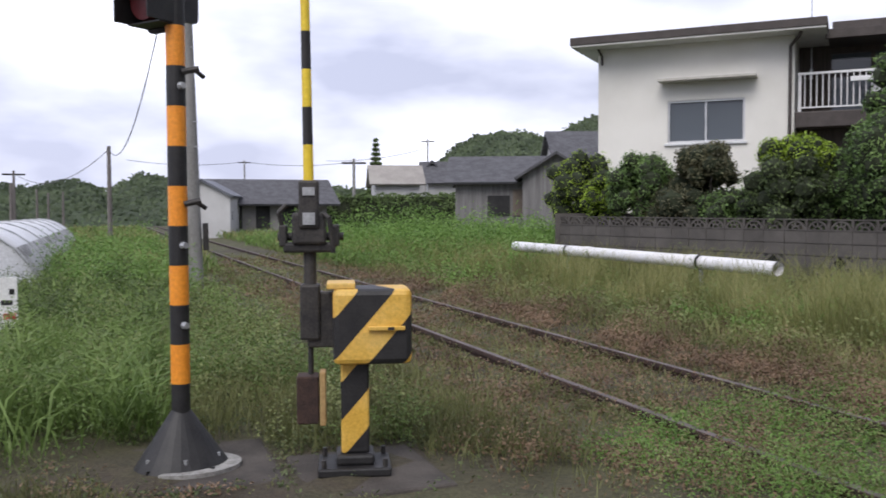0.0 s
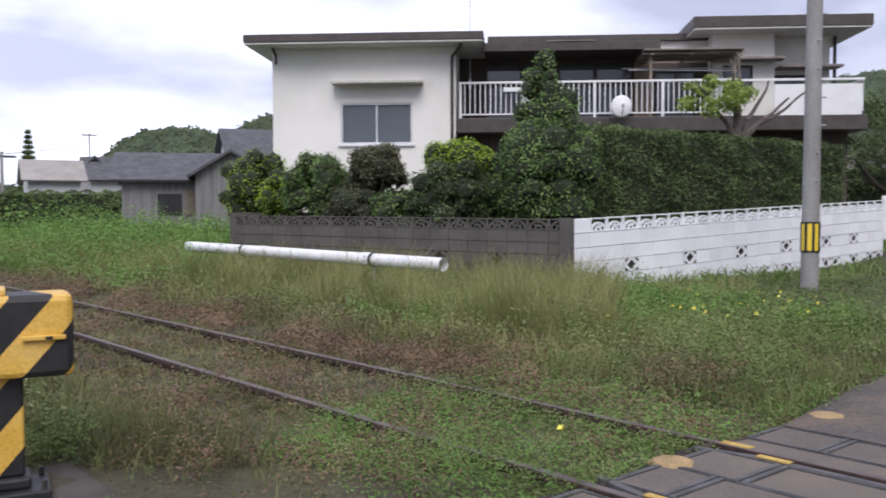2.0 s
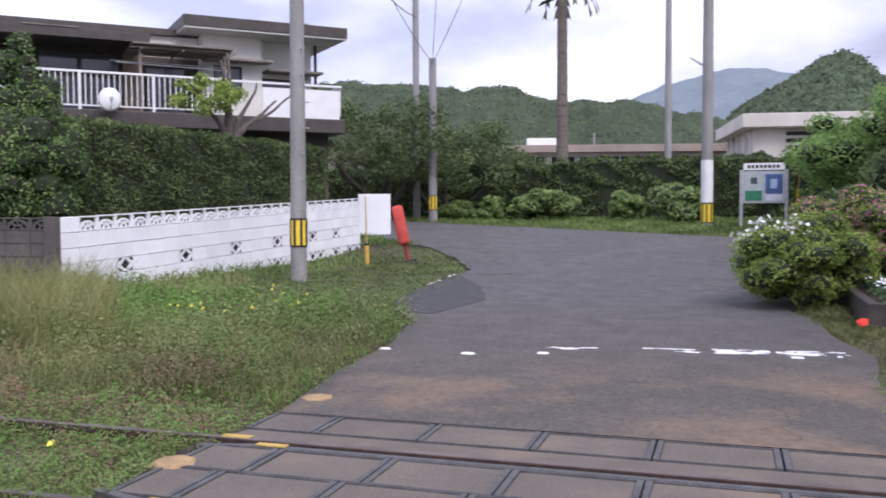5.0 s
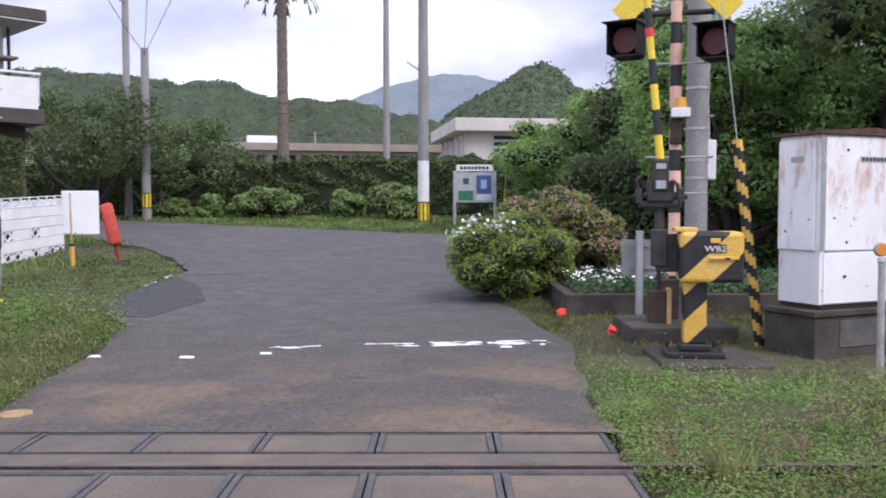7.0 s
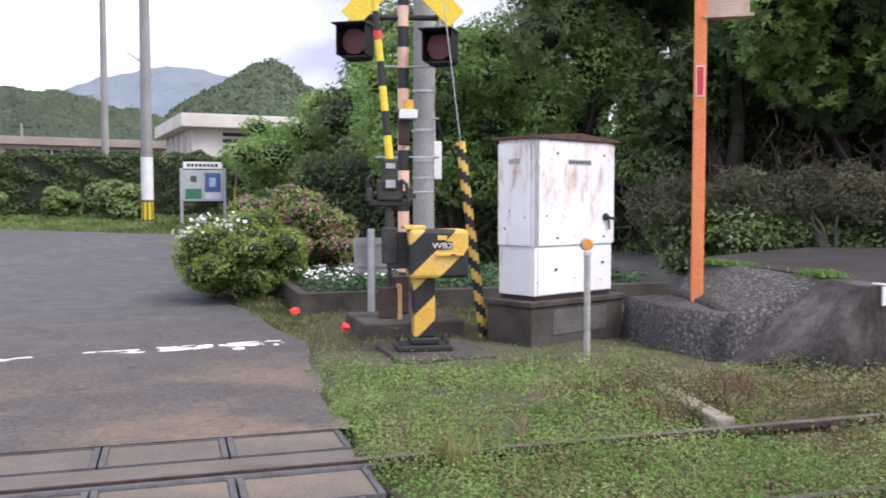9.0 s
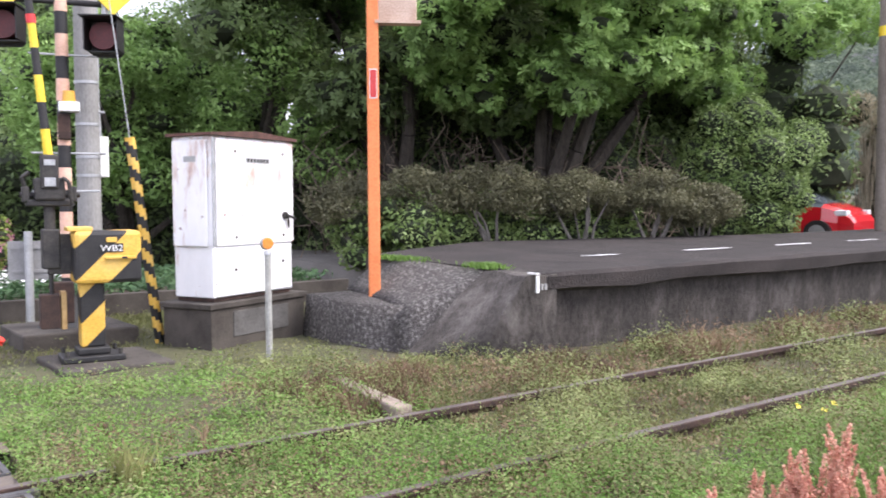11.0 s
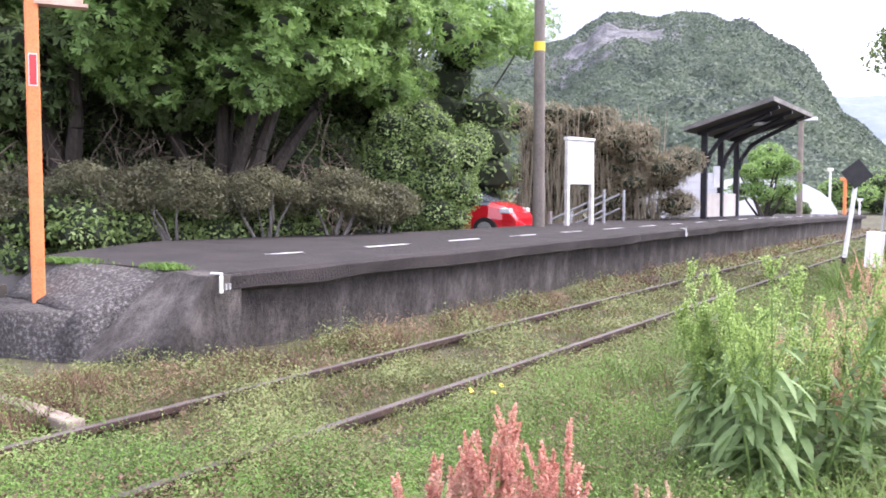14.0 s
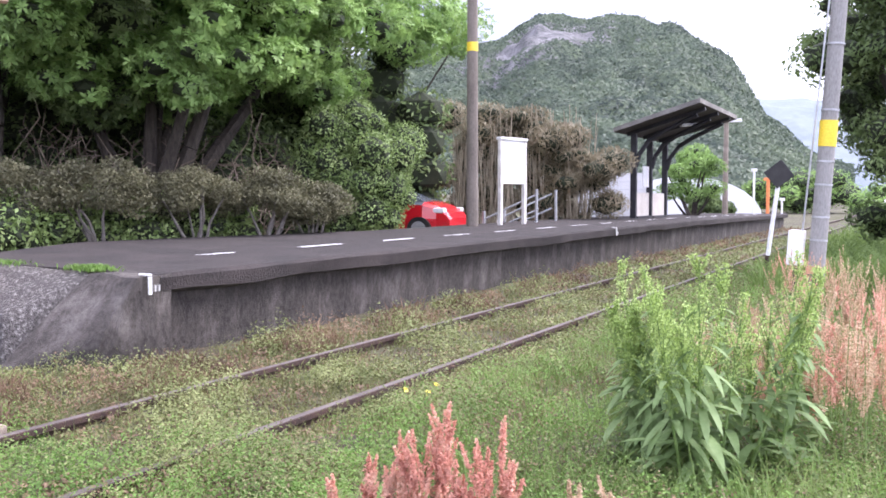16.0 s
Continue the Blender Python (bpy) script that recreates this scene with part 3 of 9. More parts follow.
def window(parent, x0, x1, z0, z1, y, mullions=1, frame_mat=None, curtain=False, name="window"):
    fm = frame_mat or ALU
    b = B(); f = 0.045
    box(b, x0, x1, y - 0.03, y + 0.05, z0, z0 + f, 0.004); box(b, x0, x1, y - 0.03, y + 0.05, z1 - f, z1, 0.004)
    box(b, x0, x0 + f, y - 0.028, y + 0.048, z0 + f, z1 - f); box(b, x1 - f, x1, y - 0.028, y + 0.048, z0 + f, z1 - f)
    w = part(name, b, fm, parent, "sliding window with a thin frame")
    n = mullions + 1
    for i in range(n):
        a, c = x0 + f + (x1 - x0 - 2 * f) * i / n, x0 + f + (x1 - x0 - 2 * f) * (i + 1) / n
        b = B(); box(b, a, c, y + 0.02 + 0.02 * (i % 2), y + 0.026 + 0.02 * (i % 2), z0 + f, z1 - f)
        part("pane", b, GLASS, w)
        if i:
            b = B(); box(b, a - 0.02, a + 0.02, y - 0.01, y + 0.04, z0 + f, z1 - f)
            part("mullion", b, fm, w)
    if curtain:
        b = B()
        k = 40
        vs = [[b.verts.new((x0 + (x1 - x0) * i / k, y + 0.14 + 0.025 * math.sin(i * 1.9), z)) for z in (z0 + 0.05, z1 - 0.02)] for i in range(k + 1)]
        for p, c in zip(vs, vs[1:]):
            b.faces.new((p[0], c[0], c[1], p[1]))
        part("curtain", b, CLOTH, w, "pale hanging curtain", True)
    return w


house = thing("house", "cream stucco two-storey house with brown flat roofs and white balcony", "house", pose(11.62, 14.85, 0, 0, 0, -45))
farther(house)
# cream wing
b = wall_with_openings(-5.5, -1.2, 0.0, 5.06, -0.2, 0.0, [(-3.89, -2.21, 2.83, 3.79)], STUCCO)
part("wall", b, STUCCO, house)
b = B(); box(b, -5.5, -5.3, 0.0, 7.0, 0, 5.06); box(b, -1.4, -1.2, 0.0, 7.0, 0, 5.06); box(b, -5.3, -1.4, 6.8, 7.0, 0, 5.06)
part("side_wall", b, STUCCO, house)
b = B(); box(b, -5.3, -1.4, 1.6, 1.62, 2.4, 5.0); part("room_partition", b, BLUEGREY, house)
window(house, -3.89, -2.21, 2.83, 3.79, -0.14)
b = B(); box(b, -3.72, -3.55, 0.4, 0.5, 2.85, 3.3, 0.01); box(b, -3.78, -3.45, 0.4, 0.46, 3.30, 3.36, 0.01); part("room_shelf", b, WHITEPAINT, house)
b = B(); box(b, -3.95, -2.15, -0.25, -0.15, 2.77, 2.825, 0.008); part("window_sill", b, ALU, house)
b = B(); box(b, -4.05, -1.95, -0.62, -0.2, 4.19, 4.25, 0.01); part("window_hood", b, surf("hood_paint", (0.42, 0.40, 0.36), (0.55, 0.53, 0.48), 4, 0.7), house, "flat hood over the window")
b = B(); box(b, -5.98, -0.56, -0.85, 7.6, 5.06, 5.10); part("soffit", b, SOFFIT, house)
b = B(); box(b, -6.0, -0.54, -0.87, 7.62, 5.10, 5.28, 0.012); part("roof", b, BROWNTRIM, house, "flat roof with a dark brown fascia")
b = B(); tube(b, [(-1.28, -0.28, 2.2), (-1.28, -0.28, 4.82), (-1.1, -0.5, 4.98), (-1.05, -0.6, 5.06)], 0.035); part("downpipe", b, BROWNTRIM, house)
b = B(); tube(b, [(-5.4, -0.26, 4.7), (-5.4, -0.26, 4.9), (-5.45, -0.4, 5.06)], 0.03); part("downpipe", b, BROWNTRIM, house)
b = B(); tube(b, [(-0.9, 0.6, 5.28), (-0.9, 0.6, 6.6)], 0.012, 6); tube(b, [(-0.9, 0.6, 3.6), (-0.9, 0.6, 4.9)], 0.012, 6); box(b, -0.93, -0.87, 0.57, 0.63, 4.2, 4.3); box(b, -0.93, -0.87, 0.57, 0.63, 4.36, 4.42); part("lightning_rod", b, STEEL, house)
# low porch roof at the wing's foot
b = B(); box(b, -6.1, -5.45, -1.2, -0.3, 1.66, 1.76, 0.01); box(b, -6.05, -5.97, -1.15, -1.07, 0, 1.66); part("porch_roof", b, WHITEPAINT, house)
# middle part: glazed veranda behind the balcony
b = wall_with_openings(-1.2, 5.2, 0.0, 5.2, 1.5, 1.66, [(-0.55, 3.05, 3.25, 4.9), (3.6, 4.6, 3.25, 4.7)], BROWNWALL)
part("veranda_wall", b, BROWNWALL, house)
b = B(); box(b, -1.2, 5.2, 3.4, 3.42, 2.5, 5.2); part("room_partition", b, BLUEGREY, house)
for i in range(4):
    a = -0.55 + 0.9 * i
    window(house, a, a + 0.9, 3.25, 4.38, 1.5, 0, BROWNTRIM, curtain=(i in (2, 3)))
    window(house, a, a + 0.9, 4.4, 4.9, 1.5, 0, BROWNTRIM, curtain=(i != 1))
window(house, 3.6, 4.6, 3.25, 4.7, 1.5, 1, BROWNTRIM)
b = B(); box(b, 3.1, 3.5, 1.44, 1.5, 3.3, 4.9); part("wall_panel", b, surf("tan_board", (0.24, 0.18, 0.13), (0.32, 0.25, 0.19), 4, 0.8), house)
b = B(); box(b, -0.55, 3.45, 0.1, 1.7, 5.0, 5.12, 0.01); box(b, -0.6, 3.5, 0.02, 0.1, 4.97, 5.17, 0.01); part("veranda_roof", b, BROWNTRIM, house, "dark sloping veranda roof")
b = B(); box(b, 0.8, 3.2, 0.3, 1.2, 5.13, 5.16); box(b, 0.9, 2.0, 0.0, 0.3, 5.18, 5.2); part("roof_sheet", b, TIN, house, "weathered roofing sheets")
b = B(); box(b, -0.5, 5.4, 1.4, 8.0, 5.42, 5.58, 0.01); part("main_roof", b, BROWNTRIM, house, "flat main roof with brown fascia")
b = B(); box(b, -0.4, 5.3, 1.55, 7.9, 5.2, 5.42); part("upper_wall", b, STUCCO, house)
# pergola of bare poles
for x in (3.3, 5.2):
    b = B(); cyl(b, (x, 0.15, 3.4), (x, 0.15, 4.9), 0.035); part("pergola_post", b, surf("weathered_pole", (0.2, 0.17, 0.14), (0.3, 0.26, 0.22), 4, 0.8), house)
LATH = surf("bare_laths", (0.25, 0.21, 0.18), (0.38, 0.33, 0.29), 5, 0.8)
for i in range(7):
    y = 0.0 + 0.22 * i
    part("pergola_lath", tube(B(), [(3.1, y, 4.86 + 0.02 * (i % 2)), (5.45, y + 0.05, 4.88)], 0.018, 6), LATH, house)
for x in (3.3, 4.2, 5.2):
    part("pergola_beam", tube(B(), [(x, -0.1, 4.83), (x, 1.5, 4.86)], 0.022, 6), LATH, house)
b = B(); tube(b, [(2.8, 0.35, 4.55), (5.3, 0.35, 4.5)], 0.016, 6); tube(b, [(2.7, 0.6, 4.62), (5.2, 0.6, 4.6)], 0.016, 6); part("laundry_pole", b, STEEL, house)
b = B(); box(b, 3.1, 5.35, -0.15, 1.2, 4.92, 4.95); part("pergola_sheet", b, TIN, house)
# balcony
b = B(); box(b, -1.2, 8.1, -0.1, 1.5, 3.08, 3.42, 0.02); part("balcony_slab", b, BROWNTRIM, house, "dark brown balcony slab")
b = B(); box(b, -1.15, 7.9, 0.6, 1.5, 0.0, 3.08); part("lower_wall", b, BROWNWALL, house)
b = B()
box(b, -1.15, 5.3, -0.02, 0.03, 4.22, 4.27, 0.008); box(b, -1.15, 5.3, -0.012, 0.022, 3.5, 3.53)
part("balcony_rail", b, RAILWHITE, house, "white metal balcony rail")
bal = B(); box(bal, -0.011, 0.011, -0.006, 0.016, 3.53, 4.22); BAL = bpy.data.meshes.new("baluster"); bal.to_mesh(BAL); bal.free(); BAL.materials.append(RAILWHITE)
for i in range(54):
    o = new("baluster", BAL); o.parent = house; o.matrix_local = pose(-1.12 + i * 0.12, 0, 0)
for i in range(5):
    b = B(); box(b, -0.03 + i * 1.55 - 1.1, 0.03 + i * 1.55 - 1.1, -0.025, 0.035, 3.42, 4.22); part("rail_post", b, RAILWHITE, house)
b = B(); box(b, -0.1, 1.25, -0.10, -0.04, 4.02, 4.12, 0.01); box(b, 0.3, 0.9, 0.06, 0.5, 3.45, 4.05, 0.02); part("planter_shelf", b, RAILWHITE, house)
# right wing
def wing_part(name, b_, mat, _, label=""):
    bmesh.ops.translate(b_, vec=(-0.42, 0, 0), verts=b_.verts[:])
    return part(name, b_, mat, house, label)


b = wall_with_openings(5.3, 6.75, 3.0, 5.5, 1.0, 1.16, [(5.55, 6.25, 3.95, 4.72)], STUCCO); wing_part("wing_wall", b, STUCCO, house)
b = wall_with_openings(6.75, 8.2, 3.0, 5.5, 1.5, 1.66, [(6.85, 7.9, 3.5, 4.55)], STUCCO); wing_part("wing_wall", b, STUCCO, house)
b = B(); box(b, 6.65, 6.75, 1.16, 1.6, 3.0, 5.5); box(b, 8.1, 8.2, 1.66, 6, 3.0, 5.5); box(b, 5.3, 5.4, 1.16, 6, 3.0, 5.5); wing_part("wing_side_wall", b, STUCCO, house)
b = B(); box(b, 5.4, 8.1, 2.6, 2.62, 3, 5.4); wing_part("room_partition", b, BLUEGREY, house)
window(house, 5.13, 5.83, 3.95, 4.72, 1.03, 0, BROWNTRIM)
window(house, 6.43, 7.48, 3.5, 4.55, 1.53, 1, BROWNTRIM)
b = B(); box(b, 5.25, 6.9, 0.55, 1.0, 4.80, 4.86, 0.01); box(b, 6.9, 8.35, 0.95, 1.5, 4.66, 4.72, 0.01); wing_part("wing_hood", b, TIN, house)
b = B(); box(b, 4.75, 8.75, 0.35, 7.0, 5.46, 5.50); wing_part("wing_soffit", b, SOFFIT, house)
b = B(); box(b, 4.73, 8.77, 0.33, 7.02, 5.50, 5.76, 0.012); wing_part("wing_roof", b, BROWNTRIM, house, "raised flat roof with a brown fascia")
b = B(); box(b, 6.5, 8.45, 0.1, 0.14, 3.42, 4.14, 0.005); wing_part("balcony_panel", b, RAILWHITE, house, "solid white balcony panel")
b = B(); box(b, 5.3, 8.5, 0.08, 0.13, 4.22, 4.27); box(b, 8.46, 8.5, 0.1, 1.5, 4.2, 4.25); wing_part("balcony_rail", b, RAILWHITE, house)
for i in range(12):
    o = new("baluster", BAL); o.parent = house; o.matrix_local = pose(8.06, 0.14 + i * 0.12, 0)
b = B(); cyl(b, (8.3, 1.45, 3.0), (8.3, 1.45, 5.46), 0.04); wing_part("downpipe", b, BROWNTRIM, house)

# satellite dish on the balcony rail
dish = thing("satellite_dish", "white satellite dish fixed to the balcony rail", "satellite dish", pose(13.2, 12.8, 3.62, 0, 0, -45))
farther(dish)
b = B()
rings = []
for k in range(6):
    r = 0.235 * k / 5
    rings.append([b.verts.new((r * math.cos(a), -0.10 + 0.9 * r * r, r * 1.08 * math.sin(a))) for a in [2 * math.pi * i / 20 for i in range(20)]])
for p, c in zip(rings, rings[1:]):
    for i in range(20):
        b.faces.new((p[i], p[(i + 1) % 20], c[(i + 1) % 20], c[i]))
bmesh.ops.remove_doubles(b, verts=b.verts[:], dist=1e-4)
bmesh.ops.solidify(b, geom=b.faces[:], thickness=0.012)
part("reflector", b, RAILWHITE, dish, smooth=True)
b = B(); tube(b, [(0, -0.09, -0.24), (0, -0.28, -0.14), (0, -0.34, -0.02)], 0.01, 6); box(b, -0.03, 0.03, -0.37, -0.31, -0.05, 0.03, 0.008); part("feed_arm", b, STEEL, dish)
b = B(); cyl(b, (0, 0.0, 0), (0, 0.14, -0.1), 0.02); part("bracket", b, DARKMETAL, dish)
# ---- level crossing: panels, markings, gates, warning posts ----
def panel_material():
    n = Nodes("dusty_crossing_panel")
    v = n.co((1, 1, 1), "World")
    big, fine = n.noise(v, 1.5, 5), n.noise(v, 80, 3)
    col = n.ramp(big, ((0.35, (0.085, 0.072, 0.062)), (0.52, (0.135, 0.112, 0.092)), (0.66, (0.22, 0.16, 0.11))))
    col = n.mix(n.ramp(n.rnd("Object"), ((0.0, (0, 0, 0)), (1.0, (0.5, 0.5, 0.5)))), col, (0.12, 0.105, 0.092))
    col = n.mix(0.35, col, n.ramp(fine, ((0.3, (0.045, 0.038, 0.033)), (0.7, (0.22, 0.18, 0.15)))))
    return n.set(col, 0.92, bump=fine, strength=0.6, dist=0.006)


PANEL = panel_material()
EDGE = surf("panel_steel_edge", (0.05, 0.049, 0.052), (0.11, 0.106, 0.108), 6, 0.75, 0.0)
YSTAIN = surf("rubbed_yellow_paint", (0.36, 0.24, 0.06), (0.55, 0.38, 0.10), 14, 0.85)
crossing = thing("level_crossing_deck", "dusty concrete crossing panels with steel edges between the rails", "crossing deck", kind="structure")
b = B(); box(b, -0.75, 1.75, -0.92, 2.72, -0.24, -0.10); part("bed", b, CONCRETE, crossing)


def deck_panel(x0, x1, y0, y1):
    b = B(); box(b, x0 + 0.01, x1 - 0.01, y0 + 0.03, y1 - 0.03, -0.1, random.uniform(-0.012, -0.006), 0.006)
    p = part("panel", b, PANEL, crossing)
    b = B()
    for a0, a1, c0, c1 in ((x0, x1, y0, y0 + 0.03), (x0, x1, y1 - 0.03, y1), (x0, x0 + 0.01, y0 + 0.03, y1 - 0.03), (x1 - 0.01, x1, y0 + 0.03, y1 - 0.03)):
        box(b, a0, a1, c0, c1, -0.1, -0.002)
    part("steel_edge", b, EDGE, p)


for x0, x1, off in ((1.36, 1.74, 0.0), (0.14, 0.565, 0.2), (0.575, 0.99, 0.0), (-0.74, -0.08, 0.1)):
    y = -0.9 + off * 0.5
    while y < 2.5:
        e = min(y + 0.62, 2.68)
        deck_panel(x0, x1, y, e)
        y = e + 0.012
b = B(); box(b, 1.175, 1.35, -0.9, 2.7, -0.1, -0.012); part("rail_filler", b, PANEL, crossing)
for x in (1.035, 0.075):
    b = B(); box(b, x - 0.022, x + 0.022, -0.95, 2.45, -0.1, -0.004, 0.004)
    box(b, -0.022, 0.022, 0, 0.32, -0.1, -0.004, 0.004, Matrix.Translation((x, 2.44, 0)) @ Matrix.Rotation(radians(14 if x > 0.5 else -14), 4, "Z"))
    part("guard_rail", b, EDGE, crossing, "dark steel guard rail")
    b = B(); box(b, x - 0.024, x + 0.024, 2.24, 2.42, -0.003, 0.004, m=None); part("yellow_mark", b, YSTAIN, crossing, "worn yellow paint on the rail end")
b = B(); box(b, 1.12, 1.18, 2.52, 2.7, -0.002, 0.003); part("yellow_mark", b, YSTAIN, crossing)
for x, y, w, h in ((0.62, 2.66, 0.35, 0.16), (2.2, 2.62, 0.32, 0.26)):
    b = B(); cyl(b, (x, y, -0.02), (x, y, 0.006), 0.13, 0.10, 7)
    tagged(link(b, "painted_stone", surf("yellow_stone", (0.26, 0.18, 0.09), (0.42, 0.29, 0.14), 7, 0.9)), "flat stone with rubbed yellow paint beside the crossing", "stone")

# worn white road paint: each dash a ragged flake sheet
ROADPAINT = surf("worn_road_paint", (0.62, 0.62, 0.63), (0.85, 0.85, 0.86), 14, 0.8, fine=90)


def flake(x0, y0, x1, y1, w, keep, seed):
    """A stripe worn away in patches, lying on the road."""
    rng = random.Random(seed)
    b = B()
    L = math.hypot(x1 - x0, y1 - y0)
    ux, uy = (x1 - x0) / L, (y1 - y0) / L
    n, k = int(L / 0.02), max(2, int(w / 0.02))
    grid = {}
    for i in range(n):
        for j in range(k):
            nz = noise.noise((i * 0.09 + seed, j * 0.22, seed * 1.7)) + 0.5 * noise.noise((i * 0.3, j * 0.5, seed + 9.0))
            edge = min(i, n - 1 - i) / 4.0
            side = min(j, k - 1 - j) / 2.0
            if nz * 0.9 + min(edge, 1) * 0.28 + min(side, 1) * 0.18 > 1 - keep - 0.22:
                q = []
                for a, c in ((i, j), (i + 1, j), (i + 1, j + 1), (i, j + 1)):
                    if (a, c) not in grid:
                        s, t_ = a * 0.02, (c - k / 2) * 0.02
                        grid[(a, c)] = b.verts.new((x0 + ux * s - uy * t_, y0 + uy * s + ux * t_, 0.004))
                    q.append(grid[(a, c)])
                b.faces.new(q)
    return b


edge_paint = thing("edge_line", "broken white edge line beside the grass verge", "road marking", kind="structure")
for k in range(3):
    f0, f1 = k / 3, k / 3 + 0.26
    part("paint_dash", flake(10.39 + 2.65 * f0, 4.6 + 0.30 * f0, 10.39 + 2.65 * f1, 4.6 + 0.30 * f1, 0.10, 0.5, 40 + k), ROADPAINT, edge_paint)
road_paint = thing("stop_line", "worn flaking white stop line on the asphalt", "road marking", kind="structure")
for i, (a, c, w, keep) in enumerate((((5.02, -0.98), (4.93, -0.40), 0.26, 0.40), ((4.93, -0.36), (4.88, 0.12), 0.26, 0.50), ((4.85, 0.22), (4.82, 0.72), 0.20, 0.22), ((4.78, 1.10), (4.65, 1.58), 0.17, 0.42))):
    part("paint_dash", flake(*a, *c, w, keep, i + 3), ROADPAINT, road_paint)
for i, (x, y, s) in enumerate(((4.24, 2.93, 0.13), (4.19, 2.14, 0.16), (4.38, 1.52, 0.13), (4.72, -0.56, 0.13), (4.85, -0.9, 0.06))):
    b = B()
    cyl(b, (x, y, -0.01), (x, y, 0.012), s * 0.5, s * 0.36, 9)
    bmesh.ops.scale(b, vec=(0.55, 1, 1), space=Matrix.Translation((-x, -y, 0)), verts=b.verts[:])
    tagged(link(b, "road_stud", ROADPAINT), "flattened white road stud on the asphalt", "road stud", group="road studs")

# half-sunk kerb in the weeds
b = B(); box(b, -3.82, -3.35, 5.96, 6.08, -0.15, 0.03, 0.012)
tagged(link(b, "kerb_stone", CONCRETE), "mossy concrete kerb stone half sunk in the weeds", "kerb stone")
# concrete bases
def concrete_pad(x0, x1, y0, y1, z0, z1, rz, label):
    b = B(); box(b, x0, x1, y0, y1, z0, z1, 0.02)
    o = tagged(link(b, "concrete_base", CONCRETE), label, "concrete base", group="concrete bases")
    return o


pad1 = concrete_pad(-3.3, -2.42, 4.35, 5.25, -0.25, -0.03, 0, "weathered concrete base under the warning post")
pad2 = concrete_pad(-2.38, -1.68, 3.95, 4.75, -0.25, -0.015, 0, "weathered concrete base under the crossing gate")
pad3 = concrete_pad(5.05, 6.0, -2.75, -1.75, -0.2, 0.13, 0, "weathered concrete base under the far warning post")
pad4 = concrete_pad(3.72, 4.62, -2.6, -1.75, -0.2, 0.015, 0, "weathered concrete base under the far gate")


def skirt(r0, h):
    """Flared base plate of a post."""
    b = B()
    rows = []
    for k in range(9):
        t_ = k / 8
        r = 0.048 + (r0 - 0.048) * (1 - t_) ** 1.0
        rows.append([b.verts.new((r * math.cos(a), r * 0.82 * math.sin(a), h * t_)) for a in [2 * math.pi * i / 28 for i in range(28)]])
    for p, c in zip(rows, rows[1:]):
        for i in range(28):
            b.faces.new((p[i], p[(i + 1) % 28], c[(i + 1) % 28], c[i]))
    b.faces.new(rows[0]); b.faces.new(rows[-1])
    for k in range(4):
        box(b, 0.0, 1.0, -0.006, 0.006, 0, 1, m=Matrix.Rotation(k * math.pi / 2 + 0.5, 4, "Z") @ Matrix.Diagonal((r0 * 0.93, 1, 0.03, 1)))
    bmesh.ops.recalc_face_normals(b, faces=b.faces[:])
    return b


def lamp_unit(post, m, name="signal_lamp"):
    """A red lamp in a black hood before an oblong backing board."""
    b = B(); cyl(b, (0, -0.06, 0), (0, 0.06, 0), 0.11, 0.12, 24)
    o = part(name, b, BLACK, post, "black hooded signal lamp")
    o.matrix_local = m
    b = B()
    outline = []
    for cx, cz, a0 in ((0.1, 0.12, 0), (-0.1, 0.12, 90), (-0.1, -0.12, 180), (0.1, -0.12, 270)):
        for k in range(5):
            a = radians(a0 + k * 22.5)
            outline.append((cx + 0.05 * math.cos(a), cz + 0.06 * math.sin(a)))
    lo = [b.verts.new((x, 0.05, z)) for x, z in outline]; hi = [b.verts.new((x, 0.075, z)) for x, z in outline]
    b.faces.new(lo); b.faces.new(list(reversed(hi)))
    for i in range(len(lo)):
        k = (i + 1) % len(lo)
        b.faces.new((lo[i], hi[i], hi[k], lo[k]))
    bmesh.ops.recalc_face_normals(b, faces=b.faces[:])
    part("backing_board", b, BLACK, o)
    b = B(); cyl(b, (0, -0.095, 0), (0, -0.055, 0), 0.126, 0.134, 28); part("lens", b, REDLENS, o, "dark red glass lens")
    b = B()
    box(b, -0.17, 0.17, -0.30, 0.05, 0.150, 0.160); box(b, -0.155, -0.145, -0.20, 0.05, -0.14, 0.15); box(b, 0.145, 0.155, -0.20, 0.05, -0.14, 0.15); box(b, -0.145, 0.145, -0.10, 0.05, -0.15, -0.14)
    part("hood", b, BLACK, o)
    return o


def banded_post(name, label, m, bands, step, z0, z1, mats, first, r=0.047, skirt_r=0.25):
    post = thing(name, label, "warning post", m, group="crossing warning posts")
    part("base_skirt", skirt(skirt_r, 0.30), BLACK, post, "flared black base plate")
    b = B(); cyl(b, (0, 0, 0.25), (0, 0, z0), r, r, 20); part("shaft", b, BLACK, post)
    z, i = z0, first
    while z < z1:
        b = B(); cyl(b, (0, 0, z), (0, 0, z + step), r + 0.0015, r + 0.0015, 20); part("band", b, mats[i % 2], post)
        z += step; i += 1
    for k in range(6):
        a = k * 1.05 + 0.4
        b = B(); cyl(b, (skirt_r * 0.8 * math.cos(a), skirt_r * 0.66 * math.sin(a), 0.0), (skirt_r * 0.8 * math.cos(a), skirt_r * 0.66 * math.sin(a), 0.075), 0.012, 0.012, 6); part("bolt", b, STEEL, post)
    return post


